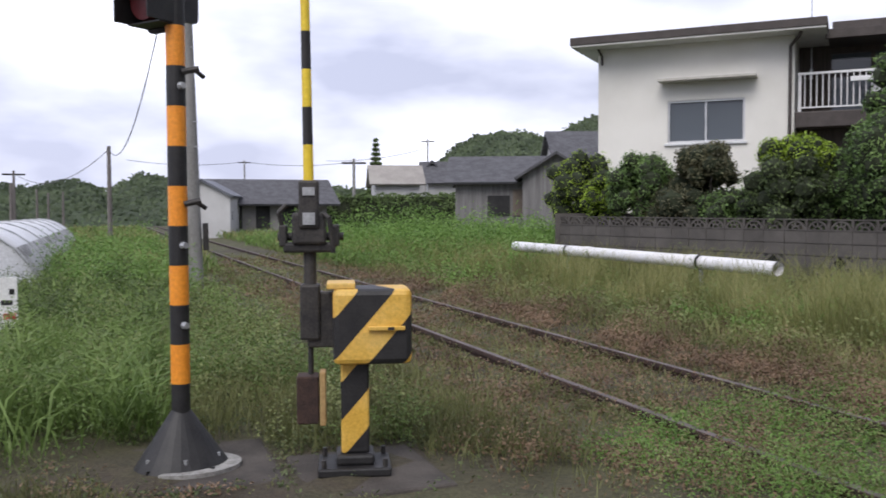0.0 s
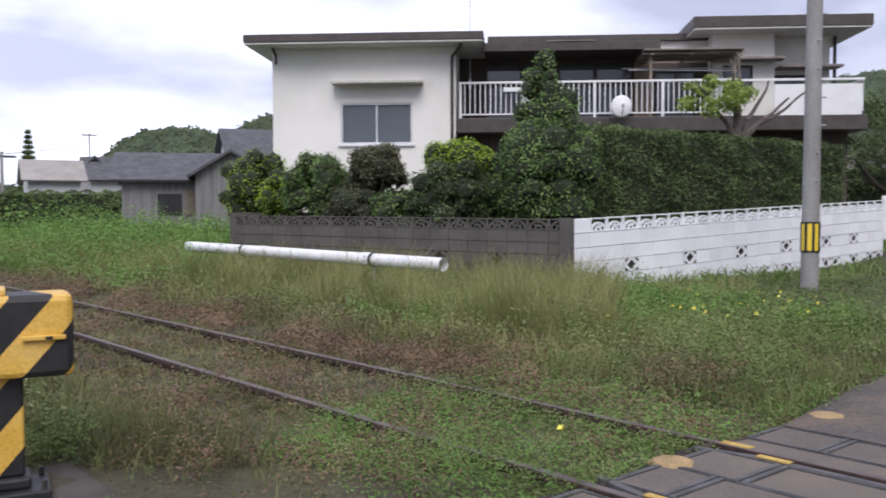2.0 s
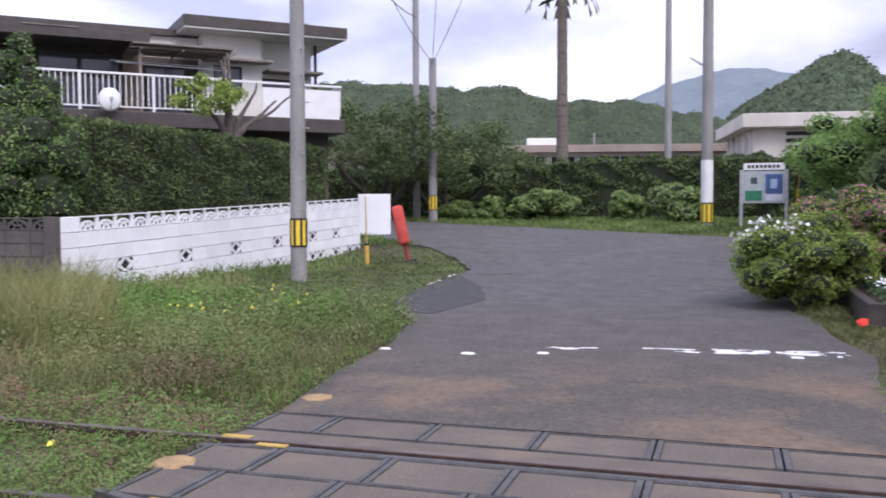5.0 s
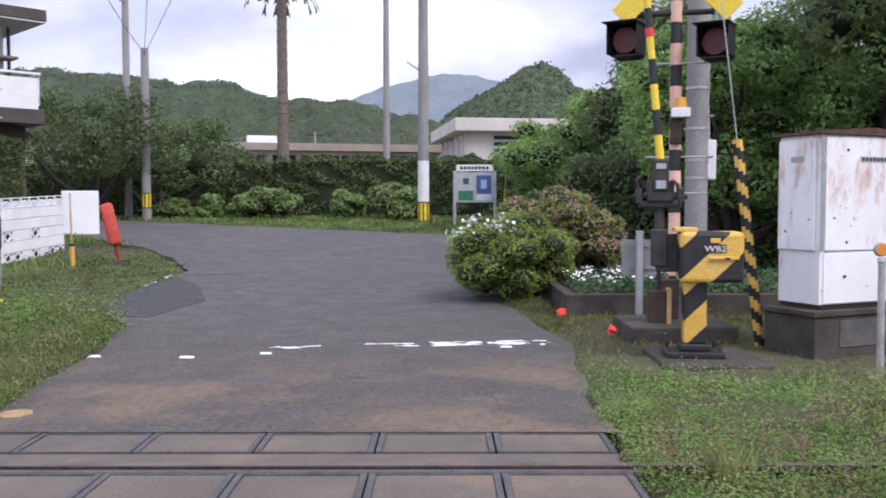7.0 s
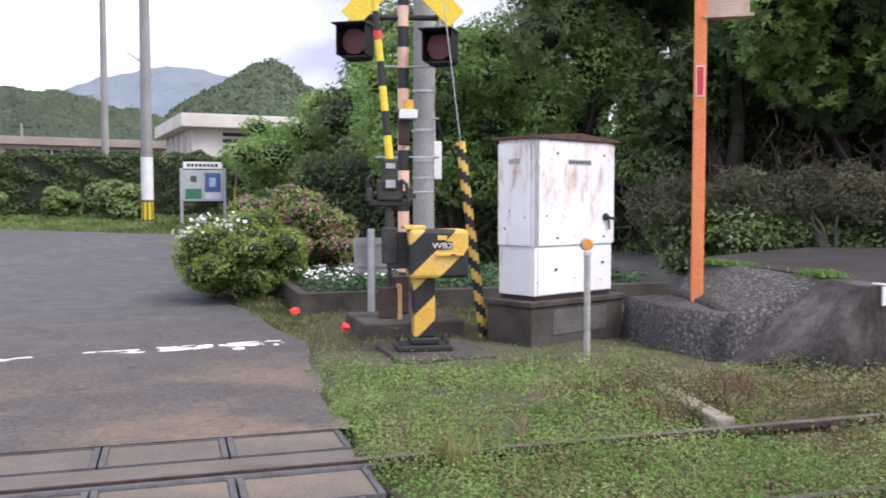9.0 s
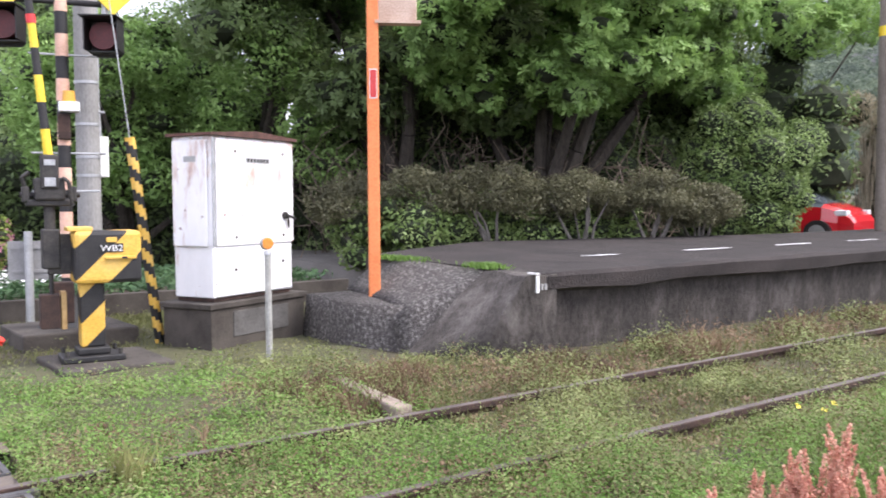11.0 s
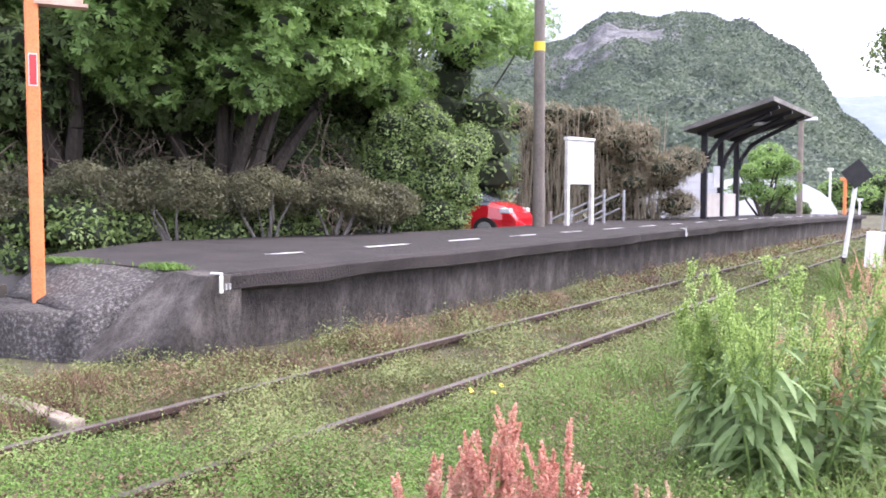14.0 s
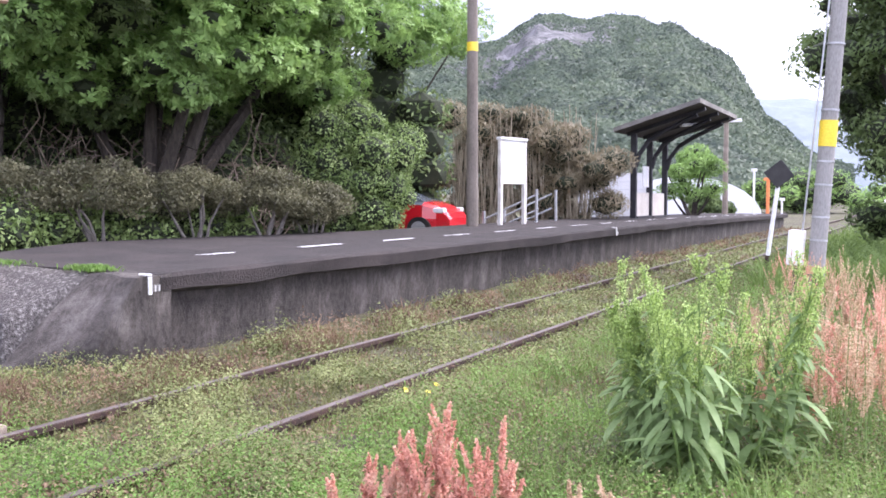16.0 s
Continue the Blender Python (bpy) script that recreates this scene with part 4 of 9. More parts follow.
post1 = banded_post("warning_post", "orange and black banded crossing warning post on a flared black foot", pose(-2.9, 4.79, -0.03, 0, 0, 10), 10, 0.2033, 0.437, 2.9, (ORANGE, BLACK), 0)
for z in (1.36, 2.03):
    b = B(); cyl(b, (0.02, -0.05, z), (0.10, -0.07, z + 0.02), 0.016, 0.016, 8); cyl(b, (0.08, -0.07, z + 0.01), (0.13, -0.05, z - 0.02), 0.012, 0.012, 8); part("cable_gland", b, DARKMETAL, post1)
for z in (0.74, 1.15, 1.96):
    b = B(); cyl(b, (0.01, -0.047, z), (0.02, -0.075, z), 0.02, 0.016, 8); part("bolt_head", b, STEEL, post1)
lamp_unit(post1, pose(-0.08, 0.06, 2.39, 0, 0, -62) @ Matrix.Scale(0.8, 4))
lamp_unit(post1, pose(0.05, 0.10, 2.42, 0, 0, 215) @ Matrix.Scale(0.62, 4))
b = B(); tube(b, [(0.03, 0, 2.40), (0.12, 0.02, 2.55), (0.2, 0.05, 2.6)], 0.018); box(b, -0.15, 0.3, 0.0, 0.04, 2.62, 2.66); part("lamp_bracket", b, DARKMETAL, post1)
b = B(); prism(b, [(0.27 * math.cos(a), 0.22 * math.sin(a)) for a in [0.2 + i * 0.2 for i in range(-12, 4)]], -0.03, 0.012)
tagged(link(b, "mortar_collar", surf("pale_mortar", (0.17, 0.165, 0.155), (0.36, 0.355, 0.335), 16, 0.95, bump=0.7)), "pale mortar collar round the post's foot", "mortar collar").matrix_world = pose(-2.87, 4.76, -0.02)


def stripes_box(x0, x1, y0, y1, z0, z1, bevel, mats, period=0.2, slope=1.0, phase=0.0):
    """A bevelled casing cut into slanting bands, which take turns in colour."""
    b = B(); box(b, x0, x1, y0, y1, z0, z1, bevel)
    nrm = Vector((slope, 0.35 * slope, -1.0)).normalized()
    k = -30
    while k < 30:
        d = k * period / 2 + phase
        bmesh.ops.bisect_plane(b, geom=b.verts[:] + b.edges[:] + b.faces[:], plane_co=nrm * d, plane_no=nrm)
        k += 1
    for f in b.faces:
        f.material_index = int(math.floor((f.calc_center_median().dot(nrm) - phase) / (period / 2))) % 2
    return b


def crossing_gate(name, label, m, writing=False, boom_tilt=0.0, boom_dx=-0.20, stripe=(YELLOW, BLACK), band=0.26, shift=0.04):
    g = thing(name, label, "crossing gate", m, group="crossing gates")
    b = B(); box(b, -0.19, 0.17, -0.15, 0.15, 0, 0.045, 0.01); box(b, -0.1, 0.09, -0.1, 0.1, 0.045, 0.10, 0.015); part("base_plate", b, BLACK, g)
    for sx in (-0.16, 0.14):
        for sy in (-0.12, 0.12):
            b = B(); cyl(b, (sx, sy, 0.045), (sx, sy, 0.085), 0.014, 0.014, 6); part("bolt", b, DARKMETAL, g)
    b = stripes_box(-0.075, 0.065, -0.07, 0.07, 0.1, 0.56, 0.012, stripe, 0.24, 1.15); part("column", b, list(stripe), g, "column with slanting yellow and black stripes")
    b = stripes_box(-0.11, 0.275, -0.15, 0.15, 0.555, 0.925, 0.028, stripe, band, 1.15, shift)
    casing = part("machine_box", b, list(stripe), g, "machine casing with slanting yellow and black stripes")
    b = B(); box(b, -0.14, 0.0, -0.12, 0.1, 0.925, 0.955, 0.006); part("lid", b, YELLOW, casing)
    b = B(); box(b, 0.06, 0.24, -0.172, -0.15, 0.725, 0.745, 0.004); part("latch", b, YELLOW, casing)
    b = B(); box(b, 0.155, 0.185, -0.18, -0.168, 0.728, 0.742); part("latch_pin", b, DARKMETAL, casing)
    if writing:
        b = B(); box(b, 0.035, 0.165, -0.158, -0.1505, 0.775, 0.835); plate = part("number_plate", b, BLACK, casing)
        cu = bpy.data.curves.new("lettering", "FONT"); cu.body = "WB2"; cu.size = 0.062; cu.align_x = "CENTER"; cu.extrude = 0.001
        tmp = bpy.data.objects.new("lettering_curve", cu)
        me = bpy.data.meshes.new_from_object(tmp); bpy.data.objects.remove(tmp)
        o = part("lettering", me, WHITEPAINT, casing, "white letters WB2"); o.matrix_local = pose(0.1, -0.1605, 0.783, 90, 0, 0)
        b = B(); box(b, 0.07, 0.13, -0.162, -0.1505, 0.845, 0.88, 0.004); part("latch_plate", b, YELLOW, casing)
    b = B(); box(b, -0.24, -0.08, 0.02, 0.08, 0.62, 0.9, 0.008); part("bracket", b, DARKMETAL, g)
    # drive rod, counterweight frame and boom
    b = B(); cyl(b, (boom_dx, 0.06, 0.66), (boom_dx, 0.06, 1.12), 0.032, 0.032, 12); box(b, boom_dx - 0.05, boom_dx + 0.05, 0.0, 0.12, 0.66, 0.94, 0.012); cyl(b, (boom_dx, 0.06, 0.38), (boom_dx, 0.06, 0.66), 0.014, 0.014, 8); part("drive_rod", b, DARKMETAL, g)
    b = B(); box(b, boom_dx - 0.07, boom_dx + 0.04, -0.02, 0.12, 0.24, 0.48, 0.008); part("weight_casing", b, RUST, g, "rusty counterweight casing")
    b = B(); box(b, boom_dx + 0.045, boom_dx + 0.075, -0.02, 0.1, 0.23, 0.5, 0.006); part("weight_plate", b, surf("yellowed_rust", (0.3, 0.18, 0.07), (0.42, 0.28, 0.12), 9, 0.8), g)
    b = B()
    box(b, boom_dx - 0.13, boom_dx + 0.13, 0.0, 0.12, 1.10, 1.15, 0.012)
    box(b, boom_dx - 0.15, boom_dx - 0.11, 0.0, 0.1, 1.13, 1.24, 0.01); box(b, boom_dx + 0.11, boom_dx + 0.15, 0.0, 0.1, 1.13, 1.24, 0.01)
    box(b, boom_dx - 0.085, boom_dx + 0.085, -0.02, 0.08, 1.14, 1.30, 0.015)
    tube(b, [(boom_dx - 0.13, 0.02, 1.22), (boom_dx - 0.15, 0.0, 1.30), (boom_dx - 0.11, 0.0, 1.34)], 0.012); tube(b, [(boom_dx + 0.12, -0.03, 1.1), (boom_dx + 0.1, -0.05, 1.27), (boom_dx + 0.07, -0.03, 1.3)], 0.012)
    cyl(b, (boom_dx - 0.16, 0.05, 1.18), (boom_dx + 0.17, 0.05, 1.18), 0.02, 0.02, 10)
    part("boom_holder", b, DARKMETAL, g, "black iron boom holder")
    b = B(); box(b, boom_dx - 0.05, boom_dx + 0.05, -0.035, 0.04, 1.22, 1.46, 0.012); part("boom_socket", b, DARKMETAL, g)
    b = B(); box(b, boom_dx - 0.03, boom_dx + 0.03, -0.042, -0.033, 1.24, 1.30); part("reflector_plate", b, STEEL, g, "pale reflecting plate")
    b = B(); box(b, boom_dx - 0.03, boom_dx + 0.03, -0.042, -0.033, 1.385, 1.425); part("reflector_plate", b, STEEL, g, "pale reflecting plate")
    boom = part("boom", cyl(B(), (0, 0, 0), (0, 0, 0.1), 0.024, 0.024, 12), BLACK, g, "raised boom with yellow and black bands")
    boom.matrix_local = pose(boom_dx, 0, 1.42, 0, boom_tilt, 0)
    for k in range(14):
        z0 = 0.03 + k * 0.186
        mat = YELLOW2 if k % 2 == 0 else BLACK
        b = B(); cyl(b, (0, 0, z0), (0, 0, z0 + 0.186), 0.026 - 0.0007 * k, 0.0253 - 0.0007 * k, 12); part("boom_band", b, mat, boom)
    for z0 in (0.94, ):
        b = B(); cyl(b, (0, 0, z0), (0, 0, z0 + 0.06), 0.0275, 0.0275, 12); part("red_band", b, surf("red_tape", (0.6, 0.03, 0.03), (0.7, 0.05, 0.05), 5, 0.5), boom)
    return g


gate1 = crossing_gate("crossing_gate", "yellow and black striped crossing gate machine with its boom raised", pose(-2.08, 4.36, -0.015, 0, 0, -14), False, -0.6, -0.225)
gate2 = crossing_gate("crossing_gate", "yellow and black striped crossing gate machine marked WB2, boom raised", pose(4.18, -2.09, 0.015, 0, 0, -98), True, -4.5, -0.22, band=0.29, shift=0.1)
gate2.scale = (1.32, 1.12, 1.12)

post2 = banded_post("warning_post", "white and black banded crossing warning post with two red lamps", pose(5.5, -2.25, 0.13, 0, 0, -105), 10, 0.2033, 0.45, 3.6, (SALMON, BLACK), 0, 0.055, 0.27)
b = B(); cyl(b, (-0.52, 0, 2.98), (0.42, 0, 2.98), 0.028, 0.028, 12); part("lamp_arm", b, BLACK, post2)
for x in (-0.45, 0.38):
    b = B(); cyl(b, (x, -0.02, 2.88), (x, -0.02, 3.02), 0.035, 0.03, 10); part("lamp_hanger", b, STEEL, post2)
lamp_unit(post2, pose(-0.45, -0.06, 2.72) @ Matrix.Rotation(radians(-16), 4, "Z") @ Matrix.Scale(0.98, 4))
lamp_unit(post2, pose(0.38, -0.06, 2.67) @ Matrix.Rotation(radians(-16), 4, "Z") @ Matrix.Scale(0.98, 4))
for s in (-1, 1):
    b = B(); box(b, -0.75, 0.75, -0.008, 0.008, -0.11, 0.11, 0.004)
    o = part("cross_board", b, [YELLOW2], post2, "yellow crossbuck board"); o.matrix_local = pose(0, -0.07 - 0.02 * (s > 0), 3.48, 0, s * 45, 0)
b = B(); cyl(b, (0.05, -0.1, 2.06), (0.05, -0.1, 2.16), 0.06, 0.05, 14); part("beacon", b, surf("amber_plastic", (0.62, 0.30, 0.03), (0.75, 0.40, 0.05), 6, 0.35), post2, "amber beacon")
b = B(); box(b, -0.04, 0.14, -0.17, -0.03, 1.97, 2.06, 0.01); part("beacon_box", b, WHITEPAINT, post2)
b = B(); box(b, -0.05, 0.06, -0.12, 0.0, 1.72, 1.95, 0.01); part("junction_box", b, RUST, post2)
b = B(); box(b, -0.16, 0.05, -0.2, -0.05, 0.05, 0.42, 0.01); part("rusty_bracket", b, RUST, post2)
for z in (1.0, 1.35, 2.25):
    b = B(); cyl(b, (-0.28, -0.02, z + 0.25), (0.3, 0.02, z + 0.25), 0.01, 0.01, 6); part("clamp_bolt", b, STEEL, post2)


def concrete_pole(label, x, y, z0, h, r0, r1, lean=(0, 0), bands=(), name="utility_pole"):
    p = thing(name, label, "utility pole", pose(x, y, z0, lean[0], lean[1], 0), group="utility poles")
    b = B(); cyl(b, (0, 0, -0.2), (0, 0, h), r0, r1, 20, True); o = part("shaft", b, POLE_CONC, p, smooth=False)
    for z in np.arange(1.8, h - 0.3, 0.45):
        s = 1 if int(z * 10) % 2 else -1
        b = B(); r = r0 + (r1 - r0) * z / h
        cyl(b, (s * r * 0.5, -r * 0.85, z), (s * r * 0.9, -r * 1.25, z), 0.012, 0.012, 6); part("step_bolt", b, STEEL, p)
    for z, e, mats in bands:
        r = r0 + (r1 - r0) * z / h + 0.006
        b = B(); cyl(b, (0, 0, z), (0, 0, e), r, r, 24, True)
        wrap = part("warning_wrap", b, mats[0], p, "yellow and black warning wrap")
        if len(mats) > 1:
            for k in range(8):
                b = B(); box(b, -0.022, 0.022, -0.006, 0.004, z, e, m=Matrix.Rotation(k * math.pi / 4, 4, "Z") @ Matrix.Translation((0, -r, 0))); part("stripe", b, mats[1], wrap)
            for zb in (z - 0.03, e):
                part("edge_band", cyl(B(), (0, 0, zb), (0, 0, zb + 0.03), r + 0.002, r + 0.002, 24), mats[1], wrap)
    return p


white_pole = concrete_pole("pale concrete utility pole with a striped wrap by the wall", 10.90, 7.15, -0.05, 9.0, 0.145, 0.105, (0, 0.6), [(0.66, 1.1, (YELLOW2, BLACK))])
upole2 = concrete_pole("grey concrete utility pole behind the far warning post", 6.88, -2.85, 0, 9.0, 0.128, 0.10)
b = B(); box(b, 0.09, 0.25, -0.25, -0.05, 1.55, 2.0, 0.012); part("cable_box", b, WHITEPAINT, upole2, "white metal cable box")
for z in (1.55, 1.75, 2.1, 2.55):
    b = B(); cyl(b, (0, 0, z), (0, 0, z + 0.03), 0.127, 0.127, 20); part("steel_strap", b, STEEL, upole2)
b = B(); tube(b, [(0.02, -0.135, 2.0), (0.06, -0.13, 2.4), (0.03, -0.13, 3.0), (0.02, -0.125, 4.2)], 0.02, 8); part("cable", b, STEEL, upole2)
cpole1 = concrete_pole("grey concrete utility pole with a steel box near the track", -1.78, 17.1, -0.2, 9.0, 0.165, 0.10, (0, -1.2))
b = B(); box(b, -0.42, -0.16, -0.2, 0.05, 0.75, 1.3, 0.01); part("steel_box", b, STEEL, cpole1, "grey steel equipment box")
b = B(); box(b, 0.18, 0.27, -0.1, 0.1, 0.8, 1.3, 0.01); part("side_box", b, DARKMETAL, cpole1)

# equipment cabinet
def rusty_white():
    n = Nodes("rust_streaked_white_paint")
    v = n.co((1, 1, 1), "Object")
    base = n.ramp(n.noise(v, 3, 4), ((0.3, (0.74, 0.74, 0.75)), (0.7, (0.83, 0.83, 0.84))))
    vs = n.co((1.6, 1.6, 0.55), "Object")
    spots = n.noise(vs, 3.4, 7, 0.72)
    sep = n.t.nodes.new("ShaderNodeSeparateXYZ")
    n.t.links.new(n.co((1, 1, 1), "Object"), sep.inputs[0])
    up = n.t.nodes.new("ShaderNodeMapRange"); up.inputs[1].default_value, up.inputs[2].default_value = 0.55, 1.5
    up.inputs[3].default_value, up.inputs[4].default_value = 0.0, 0.13
    n.t.links.new(sep.outputs[2], up.inputs[0])
    add = n.t.nodes.new("ShaderNodeMath"); add.operation = "ADD"
    n.t.links.new(spots, add.inputs[0]); n.t.links.new(up.outputs[0], add.inputs[1])
    m1 = n.ramp(add.outputs[0], ((0.62, (0, 0, 0)), (0.78, (0.75, 0.75, 0.75))))
    rust = n.ramp(n.noise(v, 11, 5), ((0.35, (0.30, 0.12, 0.07)), (0.65, (0.62, 0.42, 0.30))))
    col = n.mix(m1, base, rust)
    dots = n.noise(n.co((1, 1, 1), "Object"), 16, 2, 0.5)
    col = n.mix(n.ramp(dots, ((0.725, (0, 0, 0)), (0.75, (0.9, 0.9, 0.9)))), col, (0.18, 0.07, 0.04))
    return n.set(col, 0.55, bump=n.noise(v, 50, 2), strength=0.1, dist=0.004)


CABW = rusty_white()
cab = thing("equipment_cabinet", "white steel railway equipment cabinet streaked with rust on a plinth", "equipment cabinet", pose(4.28, -3.16, 0.0, 0, 0, -66))
cab.scale = (1, 0.72, 1)
# local x runs along the front, local y to the back
b = B(); box(b, -0.10, 1.22, -0.08, 0.72, 0.0 - 0.2, 0.33, 0.015); part("plinth", b, CONCRETE, cab, "concrete plinth with square recesses")
b = B(); box(b, -0.13, 1.25, -0.11, 0.75, 0.33, 0.38, 0.01); part("plinth_slab", b, CONCRETE, cab)
# slightly raised panel in its own grey tone marks the recess
b = B(); box(b, 0.18, 0.95, -0.092, -0.07, 0.06, 0.29, 0.004); part("plinth_recess", b, surf("recess_grey_concrete", (0.05, 0.047, 0.043), (0.12, 0.115, 0.11), 3, 0.95), cab)
b = B(); box(b, 0.02, 1.08, 0.02, 0.62, 0.385, 0.42); part("foot_frame", b, RUST, cab)
b = B(); box(b, 0.0, 1.10, 0.0, 0.64, 0.42, 1.86, 0.008); part("body", b, CABW, cab)
b = B(); box(b, 0.035, 1.11, -0.03, -0.002, 0.88, 1.84, 0.008); d = part("door", b, CABW, cab, "upper front door, rust stained")
b = B(); box(b, 0.035, 1.08, -0.016, -0.002, 0.43, 0.86, 0.006); d2 = part("door", b, CABW, cab, "lower front door")
b = B(); box(b, -0.03, -0.002, 0.06, 0.62, 0.88, 1.82, 0.006); d3 = part("side_door", b, CABW, cab)
b = B(); cyl(b, (0.005, -0.02, 0.88), (0.005, -0.02, 1.84), 0.016, 0.016, 10); box(b, -0.01, 0.02, -0.035, -0.005, 1.55, 1.62); part("hinge_rod", b, STEEL, cab)
b = B()
vs = [b.verts.new(c) for c in ((-0.05, -0.06, 1.86), (1.15, -0.06, 1.86), (1.15, 0.70, 1.86), (-0.05, 0.70, 1.86), (-0.05, -0.06, 1.885), (1.15, -0.06, 1.885), (1.15, 0.70, 1.885), (-0.05, 0.70, 1.885), (0.55, -0.06, 1.925), (0.55, 0.70, 1.925))]
for f in ((3, 2, 1, 0), (0, 1, 5, 8, 4), (2, 3, 7, 9, 6), (1, 2, 6, 5), (3, 0, 4, 7), (4, 8, 9, 7), (8, 5, 6, 9)):
    b.faces.new([vs[i] for i in f])
part("roof", b, surf("rusted_lid", (0.05, 0.025, 0.02), (0.13, 0.06, 0.045), 6, 0.8), cab, "rusty low-pitched lid")
b = B(); cyl(b, (0.97, -0.06, 1.14), (0.97, -0.02, 1.14), 0.035, 0.035, 14); tube(b, [(0.97, -0.07, 1.14), (1.05, -0.085, 1.12), (1.09, -0.085, 1.10)], 0.014); tube(b, [(1.0, -0.06, 1.12), (1.01, -0.06, 1.02)], 0.01); part("handle", b, DARKMETAL, d, "dark swing handle with a padlock")
b = B(); box(b, 0.42, 0.76, -0.034, -0.031, 1.63, 1.68); plate = part("name_plate", b, surf("grey_plate", (0.35, 0.36, 0.36), (0.45, 0.46, 0.46), 5, 0.6), d)
for k in range(7):
    b = B(); box(b, 0.44 + k * 0.044, 0.47 + k * 0.044, -0.036, -0.0335, 1.64, 1.67); part("unread_mark", b, BLACK, plate)
b = B(); box(b, -0.034, -0.031, 0.22, 0.42, 1.63, 1.68); part("name_plate", b, surf("grey_plate_b", (0.3, 0.31, 0.31), (0.4, 0.41, 0.41), 5, 0.6), d3)
for x, z in ((0.27, 0.66), (0.28, 0.95), (0.28, 1.73), (0.95, 0.95), (0.95, 1.73), (0.94, 0.7)):
    b = B(); cyl(b, (x, -0.036, z), (x, -0.026, z), 0.014, 0.012, 8); part("bolt_head", b, RUST, d)

# small posts
wp = thing("reflector_post", "white post with a round orange reflector beside the cabinet", "reflector post", pose(3.53, -3.32, 0, 0, 0.4, 0))
b = B(); cyl(b, (0, 0, -0.2), (0, 0, 0.84), 0.027, 0.027, 16); part("shaft", b, surf("dirty_white_paint", (0.24, 0.24, 0.22), (0.42, 0.42, 0.39), 6, 0.7), wp)
b = B(); cyl(b, (0, 0, 0.84), (0, 0, 0.87), 0.036, 0.03, 16); cyl(b, (0.03, 0, 0.93), (0.0, 0, 0.93), 0.055, 0.05, 18); part("reflector_housing", b, STEEL, wp)
b = B(); cyl(b, (-0.02, 0.012, 0.93), (-0.002, 0, 0.93), 0.044, 0.05, 18); part("reflector", b, surf("orange_reflector", (0.75, 0.24, 0.03), (0.85, 0.32, 0.05), 9, 0.3), wp, "orange reflector")
gp = thing("sign_post", "grey steel post carrying a plain sign plate seen from behind", "sign post", pose(6.66, -2.17, 0, 0, 0, -105))
b = B(); cyl(b, (0, 0, -0.2), (0, 0, 0.98), 0.042, 0.042, 14); part("shaft", b, STEEL, gp)
b = B(); box(b, -0.2, 0.24, 0.05, 0.058, 0.48, 0.88, 0.003); box(b, -0.15, 0.2, 0.035, 0.05, 0.55, 0.58); box(b, -0.15, 0.2, 0.035, 0.05, 0.80, 0.83); part("sign_plate", b, surf("dull_plate", (0.22, 0.22, 0.22), (0.3, 0.3, 0.3), 4, 0.6, 0.2), gp, "dull grey sign plate")
ys = thing("guy_marker", "yellow and black spiral striped guy wire cover", "guy wire cover", look((4.9, -2.89, 0), (4.86, -2.64, 1.86)) @ pose(0, 0, 0, 180, 0, 0))
b = B()
rows = []
SEG, N = 16, 54
for k in range(N + 1):
    rows.append([b.verts.new((0.045 * math.cos(2 * math.pi * i / SEG), 0.045 * math.sin(2 * math.pi * i / SEG), -0.05 + k * 1.92 / N)) for i in range(SEG)])
for k in range(N):
    for i in range(SEG):
        f = b.faces.new((rows[k][i], rows[k][(i + 1) % SEG], rows[k + 1][(i + 1) % SEG], rows[k + 1][i]))
        f.material_index = int(((k / 6.0) + i / SEG * 1.0) * 2) % 2
b.faces.new(rows[-1])
part("cover", b, [YELLOW, BLACK], ys)
b = B(); cyl(b, (0, 0, 1.85), (0, 0, 6.0), 0.006, 0.006, 6); part("guy_wire", b, STEEL, ys)
op = thing("station_marker_post", "tall orange steel post with a faded box sign on top", "marker post", pose(4.05, -4.70, 0.36, 0, 0, -120))
b = B(); box(b, -0.055, 0.055, -0.055, 0.055, -0.05, 2.95, 0.012); part("shaft", b, OPOST, op)
b = B(); box(b, -0.03, 0.03, -0.062, -0.056, 1.9, 2.16); part("red_label", b, surf("red_label_paint", (0.5, 0.03, 0.03), (0.6, 0.05, 0.05), 4, 0.5), op)
b = B(); box(b, -0.036, 0.036, -0.060, -0.0555, 1.89, 2.17); part("label_border", b, WHITEPAINT, op)
b = B(); box(b, 0.05, 0.42, -0.05, 0.05, 2.62, 2.98, 0.01); box(b, 0.02, 0.46, -0.07, 0.07, 2.6, 2.63); part("sign_box", b, surf("faded_wood_sign", (0.45, 0.30, 0.22), (0.6, 0.46, 0.38), 5, 0.8), op, "faded box sign")
# pipe barrier beside the track
pipe = thing("pipe", "long white plastic pipe on a steel post above the grass", "pipe")
b = B()
p0, p1 = Vector((4.66, 9.11, 0.55)), Vector((4.42, 16.4, 0.60))
d_ = (p1 - p0).normalized()
b = B()
m = Matrix.Translation(p0) @ d_.to_track_quat("Z", "Y").to_matrix().to_4x4()
L_ = (p1 - p0).length
for ra, rb_, s0, s1 in ((0.095, 0.095, 0.0, L_), (0.103, 0.103, 1.55, 1.75), (0.104, 0.104, 4.4, 4.6)):
    bmesh.ops.create_cone(b, cap_ends=False, segments=28, radius1=ra, radius2=rb_, depth=s1 - s0, matrix=m @ Matrix.Translation((0, 0, (s0 + s1) / 2)))
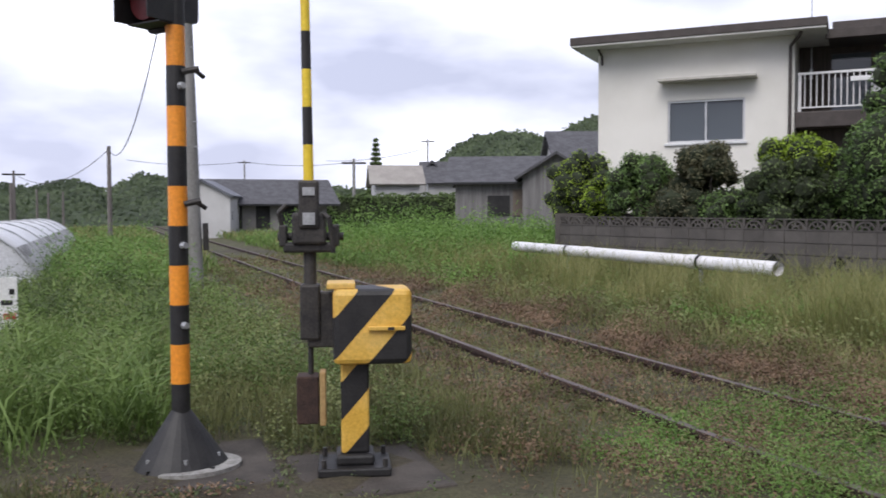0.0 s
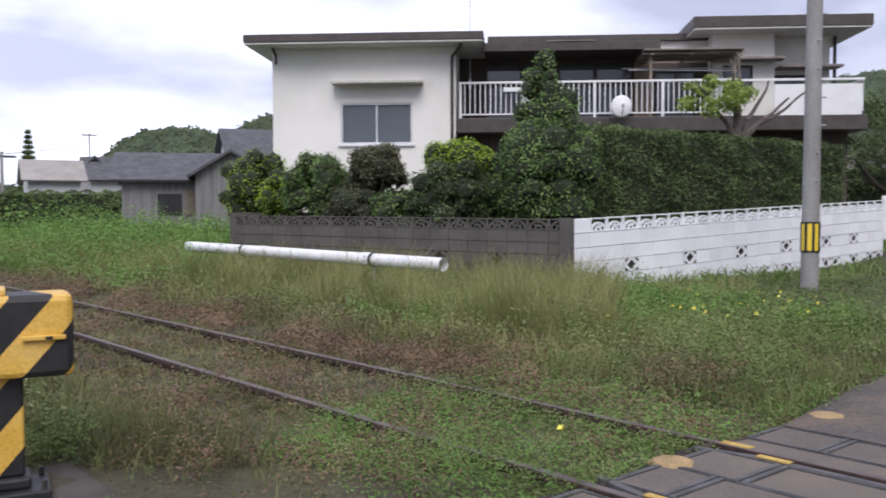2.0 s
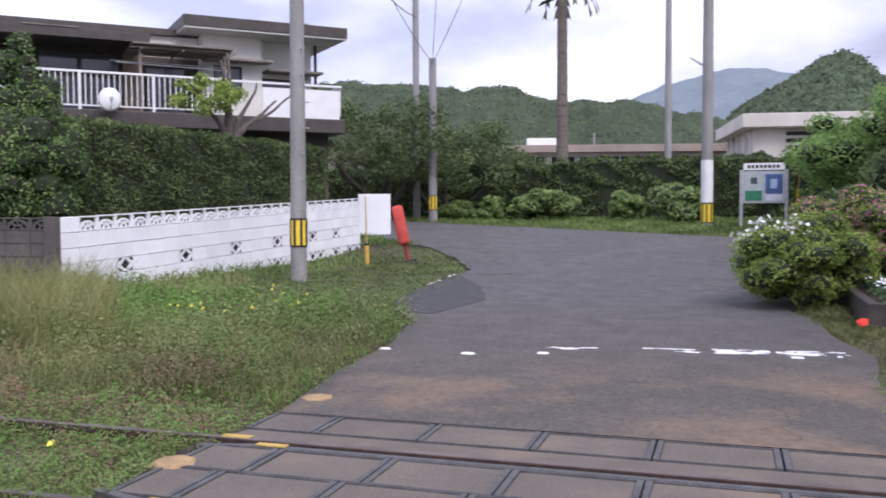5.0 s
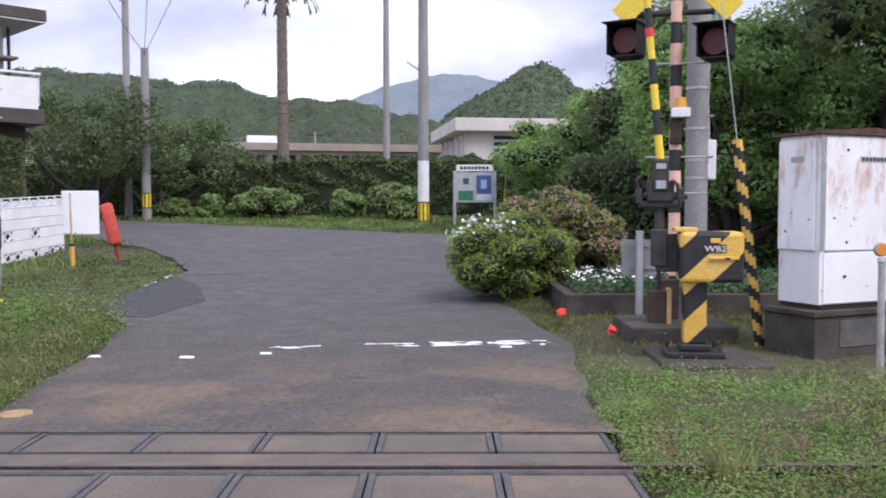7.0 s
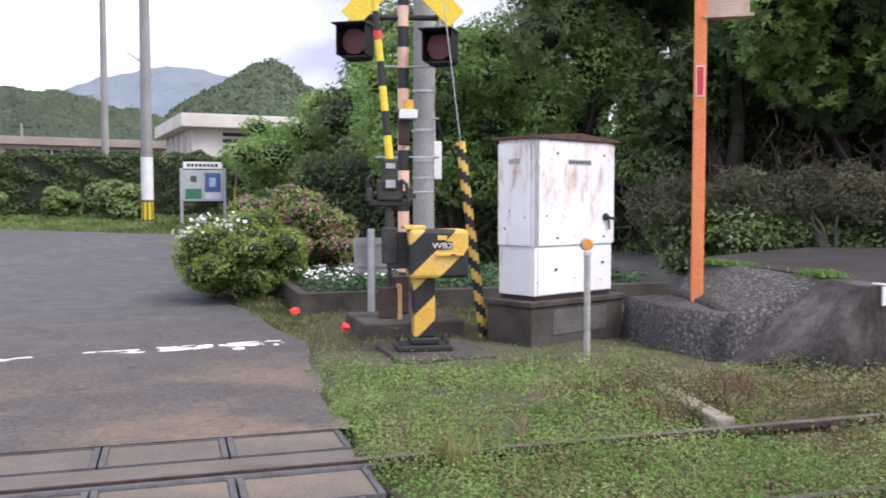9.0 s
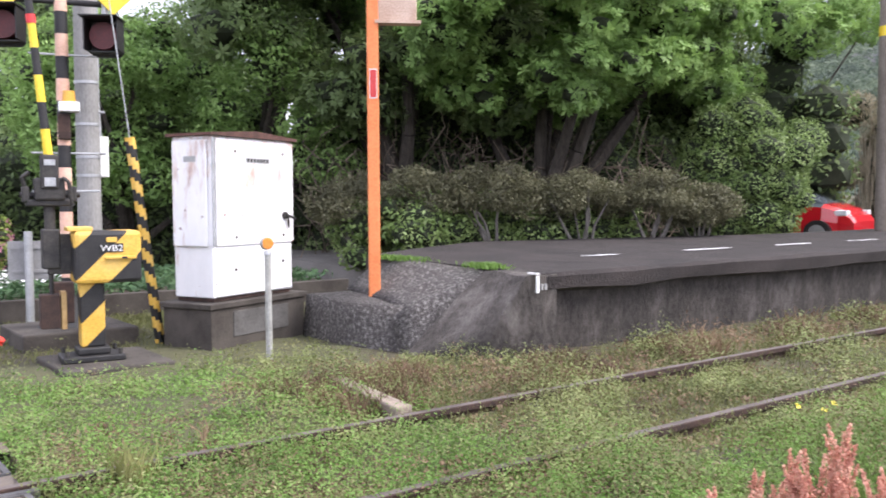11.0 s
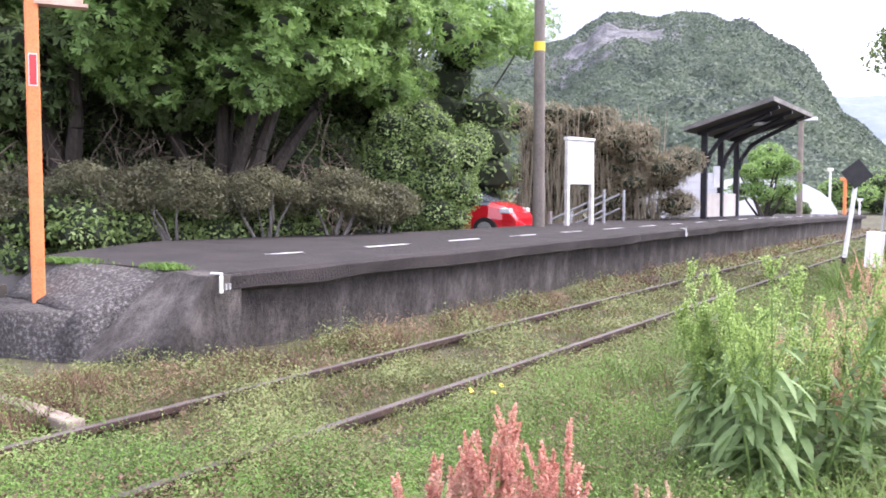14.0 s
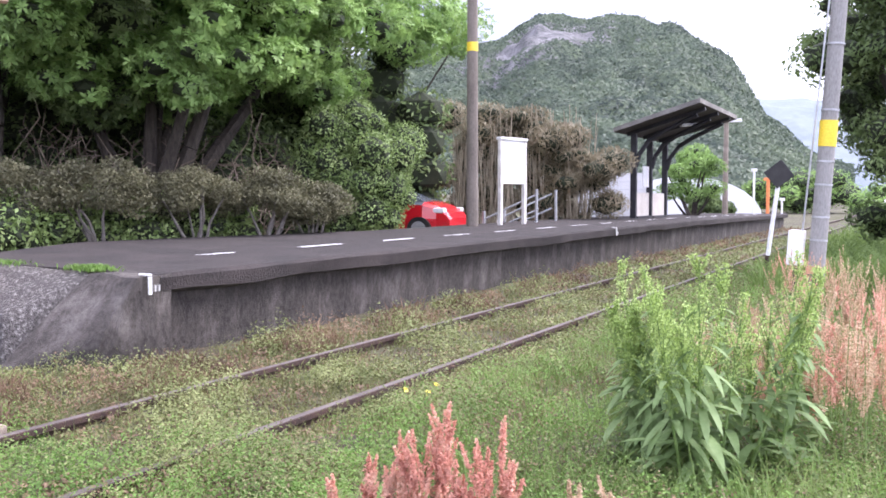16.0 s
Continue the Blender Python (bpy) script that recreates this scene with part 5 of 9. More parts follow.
bmesh.ops.create_cone(b, cap_ends=False, segments=28, radius1=0.085, radius2=0.085, depth=L_, matrix=m @ Matrix.Translation((0, 0, L_ / 2)))
part("tube", b, surf("chalky_white_plastic", (0.62, 0.62, 0.62), (0.78, 0.78, 0.79), 1.5, 0.6, c=(0.72, 0.70, 0.66)), pipe, smooth=True)
for s in (1.5, 5.2):
    q = p0 + d_ * s
    b = B(); cyl(b, (q.x, q.y, -0.2), (q.x, q.y, q.z - 0.09), 0.03, 0.03, 12); part("support", b, STEEL, pipe)
    b = B(); bmesh.ops.create_cone(b, cap_ends=False, segments=28, radius1=0.107, radius2=0.107, depth=0.06, matrix=m @ Matrix.Translation((0, 0, s))); part("clamp", b, DARKMETAL, pipe)
# red covered hydrant box, leaning, and a striped pole by the wall
red = thing("hose_cover", "leaning red cloth-covered post beside the gateway", "covered post", pose(16.0, 6.95, 0.0, -12, 0, 20))
b = B(); box(b, -0.16, 0.16, -0.13, 0.13, 0.42, 1.32, 0.06); bmesh.ops.bisect_plane(b, geom=b.verts[:] + b.edges[:] + b.faces[:], plane_co=(0, 0, 0.7), plane_no=(0, 0, 1)); part("cover", b, surf("faded_red_cloth", (0.46, 0.05, 0.04), (0.60, 0.09, 0.07), 4, 0.8), red, "faded red cover", True)
b = B(); cyl(b, (0, 0, -0.05), (0, 0, 0.45), 0.05, 0.05, 12); box(b, 0.05, 0.22, -0.04, 0.04, 0.36, 0.44, 0.01); part("stem", b, surf("dark_red_iron", (0.25, 0.03, 0.03), (0.35, 0.05, 0.05), 5, 0.7), red)
b = B(); box(b, -0.2, 0.2, -0.2, 0.2, -0.2, 0.06, 0.015); part("foot", b, CONCRETE, red)
yp = thing("marker_stick", "thin yellowed stick standing in a yellow sleeve by the white wall", "marker stick", pose(15.1, 7.6, 0, 0, -3, 0))
b = B(); cyl(b, (0, 0, 0.2), (0, 0, 1.5), 0.02, 0.016, 8); part("stick", b, surf("bamboo_stick", (0.42, 0.28, 0.12), (0.55, 0.4, 0.2), 5, 0.8), yp)
b = B(); cyl(b, (0, 0, -0.2), (0, 0, 0.42), 0.05, 0.05, 12); part("sleeve", b, YELLOW, yp)
b = B(); cyl(b, (0, 0, 0.42), (0, 0, 0.47), 0.052, 0.052, 12); part("black_ring", b, BLACK, yp)
# beam lying in the weeds, planter, concrete block and ramp at the platform's end
b = B(); box(b, -0.51, 0.51, -0.06, 0.06, -0.1, 0.02, 0.015)
tagged(link(b, "timber_beam", surf("bleached_timber", (0.17, 0.135, 0.105), (0.31, 0.255, 0.205), 4, 0.9, stretch=(0.6, 6, 6))), "pale bleached timber lying in the weeds by the rail", "beam").matrix_world = pose(1.68, -3.10, 0.03, 0, 1, 174)
PEBBLE = surf("pebbly_concrete", (0.05, 0.045, 0.042), (0.15, 0.137, 0.13), 34, 0.95, fine=75, bump=1.0, c=(0.42, 0.40, 0.38), lo=0.42, hi=0.68, dist=0.04)
def rough_solid(rows, faces, cuts=4, amp=0.02):
    """A closed concrete form from named corners, its faces cut up and made uneven."""
    b = B()
    vs = [b.verts.new(c) for c in rows]
    for f in faces:
        b.faces.new([vs[i] for i in f])
    bmesh.ops.recalc_face_normals(b, faces=b.faces[:])
    bmesh.ops.subdivide_edges(b, edges=b.edges[:], cuts=cuts, use_grid_fill=True)
    for v in b.verts:
        v.co += Vector([noise.noise(v.co * 4.0 + Vector((k * 9.0, 0, 0))) + 0.5 * noise.noise(v.co * 11.0 + Vector((k * 5.0, 3, 0))) for k in range(3)]) * amp
    return b


# block with the marker post, the pebbly slope behind it and the smooth cheek towards the track
b = rough_solid(((4.62, -4.26, 0.36), (3.54, -4.20, 0.36), (3.22, -4.42, 0.36), (3.30, -5.0, 0.36), (4.62, -5.0, 0.36),
                 (4.66, -4.22, -0.3), (3.52, -4.15, -0.3), (3.10, -4.35, -0.3), (3.30, -5.0, -0.3), (4.62, -5.0, -0.3)),
                ((0, 1, 2, 3, 4), (9, 8, 7, 6, 5), (0, 5, 6, 1), (1, 6, 7, 2), (2, 7, 8, 3), (3, 8, 9, 4), (4, 9, 5, 0)), 3, 0.018)
tagged(link(b, "concrete_block", PEBBLE, smooth=True), "rough pebbly concrete block at the foot of the platform ramp", "concrete block", kind="structure")
b = rough_solid(((4.75, -4.80, 0.37), (3.62, -4.55, 0.37), (3.16, -4.36, 0.30), (2.98, -4.22, -0.3), (2.80, -5.10, 0.655), (4.15, -5.18, 0.69), (4.9, -5.3, 0.66),
                 (4.9, -5.4, -0.3), (2.80, -5.2, -0.3)),
                ((0, 1, 5, 6), (1, 2, 4, 5), (2, 3, 4), (3, 8, 4), (4, 8, 7, 6, 5), (0, 6, 7), (0, 7, 8, 3, 2, 1)), 4, 0.022)
tagged(link(b, "platform_ramp", PEBBLE, smooth=True), "sloping pebbly concrete ramp at the end of the platform", "ramp", kind="structure")
b = rough_solid(((2.15, -4.93, 0.66), (2.82, -5.05, 0.665), (2.98, -4.24, -0.08), (2.98, -4.20, -0.3), (2.30, -4.62, -0.3), (2.28, -4.66, 0.15),
                 (2.82, -5.3, -0.3), (2.2, -5.3, -0.3), (2.15, -5.3, 0.66), (2.82, -5.3, 0.665)),
                ((0, 1, 2, 5), (5, 2, 3, 4), (1, 9, 6), (1, 6, 3), (1, 3, 2), (0, 5, 4), (0, 4, 7), (0, 7, 8), (0, 8, 9, 1), (4, 3, 6, 7), (8, 7, 6, 9)), 3, 0.02)
tagged(link(b, "ramp_cheek", PFACE), "dark stained concrete cheek beside the platform ramp", "ramp cheek", kind="structure")
# flower bed edging
planter = thing("flower_bed", "low concrete kerbed flower bed planted with small flowers", "flower bed", kind="structure")
for x0, x1, y0, y1 in ((7.0, 7.12, -6.2, -1.4), (7.12, 10.5, -1.52, -1.4), (10.4, 10.5, -6.2, -1.52)):
    b = B(); box(b, x0, x1, y0, y1, -0.2, 0.24, 0.012); part("kerb", b, CONCRETE, planter)
b = B(); box(b, 7.12, 10.4, -6.2, -1.52, -0.1, 0.17); part("soil", b, surf("dark_soil", (0.03, 0.022, 0.016), (0.08, 0.06, 0.045), 8, 1.0, bump=0.8), planter)
b = B(); box(b, 0, 16, 0, 0.2, -0.3, 0.75, 0.02)
rw = tagged(link(b, "wall_retaining", CONCRETE), "low grey concrete retaining wall across the side road", "wall", kind="structure"); rw.matrix_world = pose(17.6, -2.9, 0.1, 0, 0, -78)
# ---- things on and beside the platform ----
def polar(az, D):
    """Plan position by bearing (degrees left of north) and distance from the tripod's spot."""
    return (-3.225 + D * math.sin(radians(-az)), D * math.cos(radians(az)))


edge_line = thing("platform_line", "row of worn white dashes along the platform edge", "platform marking", kind="structure")
for k in range(18):
    y0 = -6.85 - 1.78 * k
    b = flake(3.45 - 0.03 * k, y0, 3.43 - 0.03 * k, y0 - 0.85, 0.10, 0.62, 20 + k)
    bmesh.ops.translate(b, vec=(0, 0, plat_z(y0) + 0.006), verts=b.verts[:])
    part("paint_dash", b, ROADPAINT, edge_line)
for y0 in (-5.03, -16.9):
    mk = thing("platform_mark", "white painted angle mark on the platform edge", "painted mark", kind="structure")
    z = plat_z(y0)
    b = B(); box(b, 2.105, 2.12, y0 - 0.014, y0 + 0.014, z - 0.15, z - 0.01); box(b, 2.106, 2.22, y0 - 0.014, y0 + 0.016, z + 0.0, z + 0.012)
    part("painted_bar", b, WHITEPAINT, mk)
    for k in range(2):
        b = B(); box(b, 2.106, 2.12, y0 - 0.06 - 0.04 * k, y0 - 0.042 - 0.04 * k, z - 0.13, z - 0.08); part("unread_mark", b, surf("faint_paint", (0.3, 0.3, 0.29), (0.4, 0.4, 0.39), 6, 0.8), mk)

# name board
board = thing("station_name_board", "blank-looking white name board on two white posts on the platform", "name board", pose(4.62, -17.55, plat_z(-17.5), 0, 0, -101))
for x in (-0.44, 0.44):
    b = B(); box(b, x - 0.045, x + 0.045, -0.04, 0.04, -0.1, 1.8, 0.008); part("post", b, surf("flaking_cream_paint", (0.5, 0.47, 0.42), (0.7, 0.68, 0.64), 5, 0.8), board)
b = B(); box(b, -0.42, 0.42, -0.03, 0.03, 0.88, 1.80, 0.006); panel = part("panel", b, WHITEPAINT, board)
b = B(); box(b, -0.50, 0.50, -0.06, 0.06, 1.8, 1.86, 0.01); part("cap", b, WHITEPAINT, board)
for i, (x, z, w, h) in enumerate(((-0.12, 1.62, 0.03, 0.05), (0.1, 1.66, 0.04, 0.03), (-0.05, 1.4, 0.02, 0.04), (0.08, 1.3, 0.02, 0.02), (0.12, 1.12, 0.03, 0.04), (-0.1, 1.05, 0.02, 0.02))):
    b = B(); box(b, x, x + w, -0.033, -0.0305, z, z + h); part("unread_mark", b, surf("grey_lettering", (0.3, 0.3, 0.32), (0.4, 0.4, 0.42), 5, 0.8), panel)

ppole = thing("lamp_pole", "brown-grey slender pole with a yellow band behind the platform", "pole", pose(4.9, -16.2, 0.5), group="utility poles")
b = B(); cyl(b, (0, 0, 0), (0, 0, 7.5), 0.125, 0.09, 18); part("shaft", b, surf("brown_pole", (0.13, 0.11, 0.09), (0.22, 0.19, 0.16), 3, 0.85, stretch=(1, 1, 0.3)), ppole)
b = B(); cyl(b, (0, 0, 3.68), (0, 0, 3.86), 0.112, 0.112, 18); part("yellow_band", b, YELLOW2, ppole)
for z in (3.2, 4.6, 4.9):
    b = B(); cyl(b, (0, -0.1, z), (0.02, -0.2, z), 0.012, 0.012, 6); part("step_bolt", b, STEEL, ppole)

# handrail of the steps behind the platform
hr = thing("handrail", "galvanised steel handrail beside the steps down from the platform", "handrail", pose(4.75, -19.2, 0.6, 0, 0, 10))
for x, y in ((0.0, 0.0), (-0.15, -1.5), (1.2, 0.2), (1.1, -1.3)):
    b = B(); cyl(b, (x, y, -0.6 if x > 0.5 else -0.1), (x, y, 0.85 - (0.5 if x > 0.5 else 0)), 0.035, 0.035, 10); part("post", b, STEEL, hr)
for y in (0.0, -1.5):
    for z in (0.75, 0.4):
        b = B(); cyl(b, (-0.05, y, z), (1.2, y + 0.2, z - 0.6), 0.022, 0.022, 8); part("rail", b, STEEL, hr)

# shelter
SHEL = surf("black_shelter_steel", (0.014, 0.014, 0.018), (0.035, 0.034, 0.04), 5, 0.6, 0.2)
SROOF = surf("mossy_shelter_roof", (0.10, 0.095, 0.085), (0.24, 0.23, 0.21), 2, 0.9, fine=40, bump=0.6)
SUND = surf("shelter_underside", (0.03, 0.026, 0.024), (0.08, 0.07, 0.065), 2, 0.85, stretch=(0.6, 6, 1))
sh = thing("platform_shelter", "open black steel platform shelter with tilted roof and cream panels", "shelter", pose(0, 0, 0))
pys_ = (-24.4, -26.0, -27.7)
for y in pys_:
    z = plat_z(y)
    b = B(); box(b, 3.93, 4.09, y - 0.07, y + 0.07, z - 0.05, 3.0, 0.01); part("post", b, SHEL, sh)
    b = B(); tube(b, [(3.95, y, 2.1), (3.86, y, 2.45), (3.6, y, 2.8), (3.2, y, 3.05), (2.7, y, 3.28), (2.3, y, 3.46)], 0.065, 8); part("curved_brace", b, SHEL, sh)
b = B()
y0, y1 = -23.6, -28.6
top = [(4.35, y0, 3.02), (2.05, y0, 3.70), (2.05, y1, 3.64), (4.35, y1, 3.00)]
vt = [b.verts.new((x, y, z + 0.12)) for x, y, z in top]; vb = [b.verts.new(p) for p in top]
f = b.faces.new(vt); b.faces.new(list(reversed(vb))).material_index = 1
for i in range(4):
    k = (i + 1) % 4
    b.faces.new((vt[i], vb[i], vb[k], vt[k]))
bmesh.ops.recalc_face_normals(b, faces=b.faces[:])
part("roof", b, [SROOF, SUND], sh, "tilted weathered roof")
for y in (-24.4, -26.0, -27.7):
    part("rafter", box(B(), 0, 2.2, -0.05, 0.05, -0.1, 0, m=Matrix.Translation((2.1, y, 3.66)) @ Matrix.Rotation(radians(16.3), 4, "Y")), SHEL, sh)
b = B(); cyl(b, (3.0, -25.5, 3.28), (2.7, -26.4, 3.36), 0.05, 0.05, 8); part("tube_lamp", b, surf("dull_white_lamp", (0.4, 0.4, 0.4), (0.5, 0.5, 0.5), 4, 0.6), sh)
for a, c in ((-24.47, -25.93), (-26.07, -27.63)):
    b = B(); box(b, 4.0, 4.05, c, a, plat_z(a) - 0.0, plat_z(a) + 0.72, 0.006); part("panel", b, surf("cream_panel", (0.5, 0.46, 0.40), (0.62, 0.58, 0.52), 3, 0.8), sh, "low cream panel")
    b = B(); box(b, 3.9, 4.12, c, a, plat_z(a) + 0.0, plat_z(a) + 0.06); part("foot_rail", b, SHEL, sh)
b = B(); box(b, 4.0, 4.03, -25.9, -25.3, 1.55, 2.15, 0.004); part("notice", b, WHITEPAINT, sh, "pale notice sheet")
lampp = thing("street_lamp", "slim pole with a small lamp near the platform end", "street lamp", pose(*polar(-168.95, 38), 0.3), group="far lamps")
b = B(); cyl(b, (0, 0, 0), (0, 0, 4.0), 0.12, 0.09, 10); part("pole", b, surf("brown_pole_b", (0.16, 0.13, 0.1), (0.26, 0.22, 0.18), 3, 0.85), lampp)
b = B(); box(b, -0.6, 0.05, -0.06, 0.06, 3.95, 4.08, 0.02); part("lamp_head", b, WHITEPAINT, lampp)

# raised yard behind the platform
b = B(); prism(b, [(6.75, -7.0), (6.35, -9.9), (5.6, -13.0), (5.55, -34.0), (24.0, -34.0), (24.0, -7.0)], -0.4, 0.30)
tagged(link(b, "yard", surf("pale_dusty_yard", (0.12, 0.11, 0.10), (0.22, 0.205, 0.19), 1.2, 0.95, fine=50, bump=0.5, space="World")), "pale dusty yard behind the platform", "yard", kind="structure")
# red car parked behind the platform
car = thing("car", "red hatchback parked behind the platform, partly hidden by a bush", "car", pose(8.05, -18.0, 0.30, 0, 0, 188))
car.scale = (0.93, 0.93, 0.88)
CARRED = Nodes("red_car_paint").set((0.55, 0.012, 0.02), 0.25)
CARRED.node_tree.nodes["Principled BSDF"].inputs["Coat Weight"].default_value = 0.6
sect = ((-1.9, 0.35, 0.85, 0.95), (-1.75, 0.28, 1.05, 1.35), (-1.0, 0.25, 0.98, 1.50), (0.0, 0.25, 0.96, 1.51), (0.35, 0.25, 0.95, 1.42), (1.28, 0.25, 0.90, 0.98), (1.60, 0.27, 0.80, 0.87), (1.86, 0.32, 0.64, 0.70), (1.95, 0.38, 0.52, 0.56))
b = B()
rows = []
for x, lo_, belt, top_ in sect:
    w = 0.82 if abs(x) < 1.6 else 0.70
    pts = [(-w, lo_), (-w - 0.02, (lo_ + belt) / 2), (-w, belt), (-w * 0.8, top_), (0, top_ + 0.02), (w * 0.8, top_), (w, belt), (w + 0.02, (lo_ + belt) / 2), (w, lo_)]
    rows.append([b.verts.new((x, yy, zz)) for yy, zz in pts])
for p, c in zip(rows, rows[1:]):
    for i in range(8):
        f = b.faces.new((p[i], c[i], c[i + 1], p[i + 1]))
        cx = (p[i].co.x + c[i].co.x) / 2
        if (i in (2, 5) and -1.7 < cx < 0.3) or (i in (2, 3, 4, 5) and 0.5 < cx < 1.0):
            f.material_index = 1
    b.faces.new((p[8], c[8], c[0], p[0]))
b.faces.new(rows[0]); b.faces.new(list(reversed(rows[-1])))
bmesh.ops.recalc_face_normals(b, faces=b.faces[:])
part("body", b, [CARRED, GLASS], car, smooth=False)
for sx in (-1.2, 1.2):
    for sy in (-0.78, 0.78):
        b = B(); cyl(b, (sx, sy - 0.09, 0.3), (sx, sy + 0.09, 0.3), 0.3, 0.3, 24); w = part("wheel", b, BLACK, car)
        b = B(); cyl(b, (sx, sy - 0.1, 0.3), (sx, sy + 0.1, 0.3), 0.19, 0.19, 18); part("rim", b, STEEL, w)
for sy in (-0.62, 0.62):
    b = B(); box(b, 1.45, 1.80, sy - 0.11, sy + 0.13, 0.70, 0.83, 0.03); part("headlight", b, surf("clear_lamp", (0.6, 0.62, 0.64), (0.75, 0.77, 0.78), 5, 0.15), car, "clear headlight")
for sy in (-0.95, 0.95):
    b = B(); box(b, 0.42, 0.6, sy - 0.09, sy + 0.09, 0.98, 1.1, 0.03); part("door_mirror", b, CARRED, car)

# signal post and utility pole beside the track
sp = thing("signal_post", "thin white post with a black diamond board beside the track", "signal post", pose(-1.118, -13.64, -0.07, 0, -6.8, 0))
b = B(); cyl(b, (0, 0, -0.2), (0, 0, 1.78), 0.031, 0.031, 12); part("shaft", b, WHITEPAINT, sp)
b = B(); cyl(b, (0, 0, 0.12), (0, 0, 0.5), 0.033, 0.033, 12); part("rusty_stretch", b, RUST, sp)
b = B(); box(b, -0.15, 0.15, 0.06, 0.08, -0.15, 0.15, 0.006); o = part("diamond_board", b, BLACK, sp, "black diamond board"); o.matrix_local = pose(0.0, -0.02, 1.68, 0, 45, 0)
rp = concrete_pole("grey concrete utility pole with a yellow plate and a small cabinet", -2.12, -10.47, -0.1, 8.5, 0.092, 0.068, (0.4, -3.4), [(1.92, 2.2, (YELLOW2,))])
for z in (0.6, 0.9, 1.15, 1.5, 1.75, 2.3, 3.0):
    b = B(); cyl(b, (0, 0, z), (0, 0, z + 0.02), 0.0935, 0.0935, 18); part("steel_strap", b, STEEL, rp)
b = B(); box(b, 0.14, 0.3, -0.08, 0.12, 0.62, 1.0, 0.01); part("small_cabinet", b, WHITEPAINT, rp, "small white cabinet")
b = B(); tube(b, [(0.2, 0.12, 0.62), (0.2, 0.12, 0.35), (0.24, 0.1, 0.0)], 0.02); tube(b, [(-0.02, 0.15, 0.55), (-0.04, 0.16, 0.3), (0.0, 0.15, 0.0)], 0.03); part("conduit", b, DARKMETAL, rp)
b = B(); box(b, -0.07, 0.08, 0.13, 0.17, 0.55, 0.63); part("orange_label", b, surf("orange_label_b", (0.5, 0.3, 0.15), (0.6, 0.4, 0.22), 6, 0.7), rp)
b = B(); cyl(b, (0.16, 0.1, 1.0), (0.02, 0.1, 6.0), 0.01, 0.01, 6); part("guy_wire", b, STEEL, rp)
# ---- far buildings, poles and wires ----
def gabled(name, label, m, w, d, h, ridge, wall_mat, roof_mat, eave=0.4, group="", foot=-0.5):
    """A plain gabled building: local x along the ridge."""
    t_ = thing(name, label, "house", m, group)
    b = B(); box(b, -w / 2, w / 2, -d / 2, d / 2, foot, h); part("wall", b, wall_mat, t_)
    for s in (-1, 1):
        b = B()
        vs = [b.verts.new(p) for p in ((-w / 2, s * d / 2, h), (-w / 2, -s * d / 2, h), (-w / 2, 0, ridge))] if s == 1 else [b.verts.new(p) for p in ((w / 2, d / 2, h), (w / 2, -d / 2, h), (w / 2, 0, ridge))]
        b.faces.new(vs)
        part("gable", b, wall_mat, t_)
    b = B()
    for s in (-1, 1):
        x0, x1 = -w / 2 - eave, w / 2 + eave
        dz = (ridge - h) / (d / 2) * eave
        vs = [b.verts.new(p) for p in ((x0, 0, ridge + 0.05), (x1, 0, ridge + 0.05), (x1, s * (d / 2 + eave), h - dz + 0.05), (x0, s * (d / 2 + eave), h - dz + 0.05))]
        b.faces.new(vs)
    bmesh.ops.recalc_face_normals(b, faces=b.faces[:])
    bmesh.ops.solidify(b, geom=b.faces[:], thickness=0.12)
    part("roof", b, roof_mat, t_)
    return t_


def opening(parent, x0, x1, z0, z1, y, mat, name="window"):
    b = B(); box(b, x0, x1, y - 0.04, y + 0.04, z0, z1); return part(name, b, mat, parent)


BOARD = surf("grey_board_wall", (0.13, 0.125, 0.125), (0.24, 0.235, 0.235), 1.5, 0.9, stretch=(5, 5, 0.3))
SLATE = surf("dark_roof_tiles", (0.05, 0.05, 0.055), (0.11, 0.11, 0.12), 2.5, 0.75, stretch=(1, 1, 1))
PALEW = surf("pale_wall", (0.48, 0.48, 0.48), (0.60, 0.60, 0.60), 0.7, 0.85)
BLUESHEET = surf("grey_blue_roof", (0.10, 0.11, 0.13), (0.18, 0.19, 0.22), 1, 0.6)
# near-black slabs on far walls; the openings' inner shade is in the colour
DARKOPEN = surf("painted_opening_shade", (0.015, 0.015, 0.017), (0.04, 0.04, 0.04), 2, 0.9)

hut = gabled("shed", "grey weathered board shed with a dark tiled roof", pose(*polar(-24.4, 47), 0.2, 0, 0, -25), 5.0, 5, 2.75, 3.95, BOARD, SLATE, 0.5)
opening(hut, -0.9, 0.2, 0.9, 1.9, -2.52, DARKOPEN); opening(hut, 0.35, 1.2, 0.9, 2.2, -2.53, surf("brown_door", (0.14, 0.11, 0.09), (0.2, 0.17, 0.14), 3, 0.8), "door"); opening(hut, 1.35, 2.4, 1.0, 2.2, -2.52, surf("pale_sheet", (0.45, 0.46, 0.5), (0.6, 0.6, 0.62), 3, 0.6), "tin_sheet")
hut2 = gabled("shed", "grey weathered board shed with a broad gable", pose(*polar(-27.6, 45), 0.2, 0, 0, 62), 4.4, 3.2, 2.9, 3.9, BOARD, SLATE, 0.4)
gabled("house", "grey tiled house behind the board sheds", pose(*polar(-31.5, 60), 0.2, 0, 0, -20), 9, 6, 4.5, 6.2, PALEW, SLATE)
ws = gabled("house", "pale grey metal shed beside the railway", pose(*polar(-5.7, 52), 0, 0, 0, 75), 4.4, 3.0, 2.3, 3.1, PALEW, BLUESHEET, 0.2)
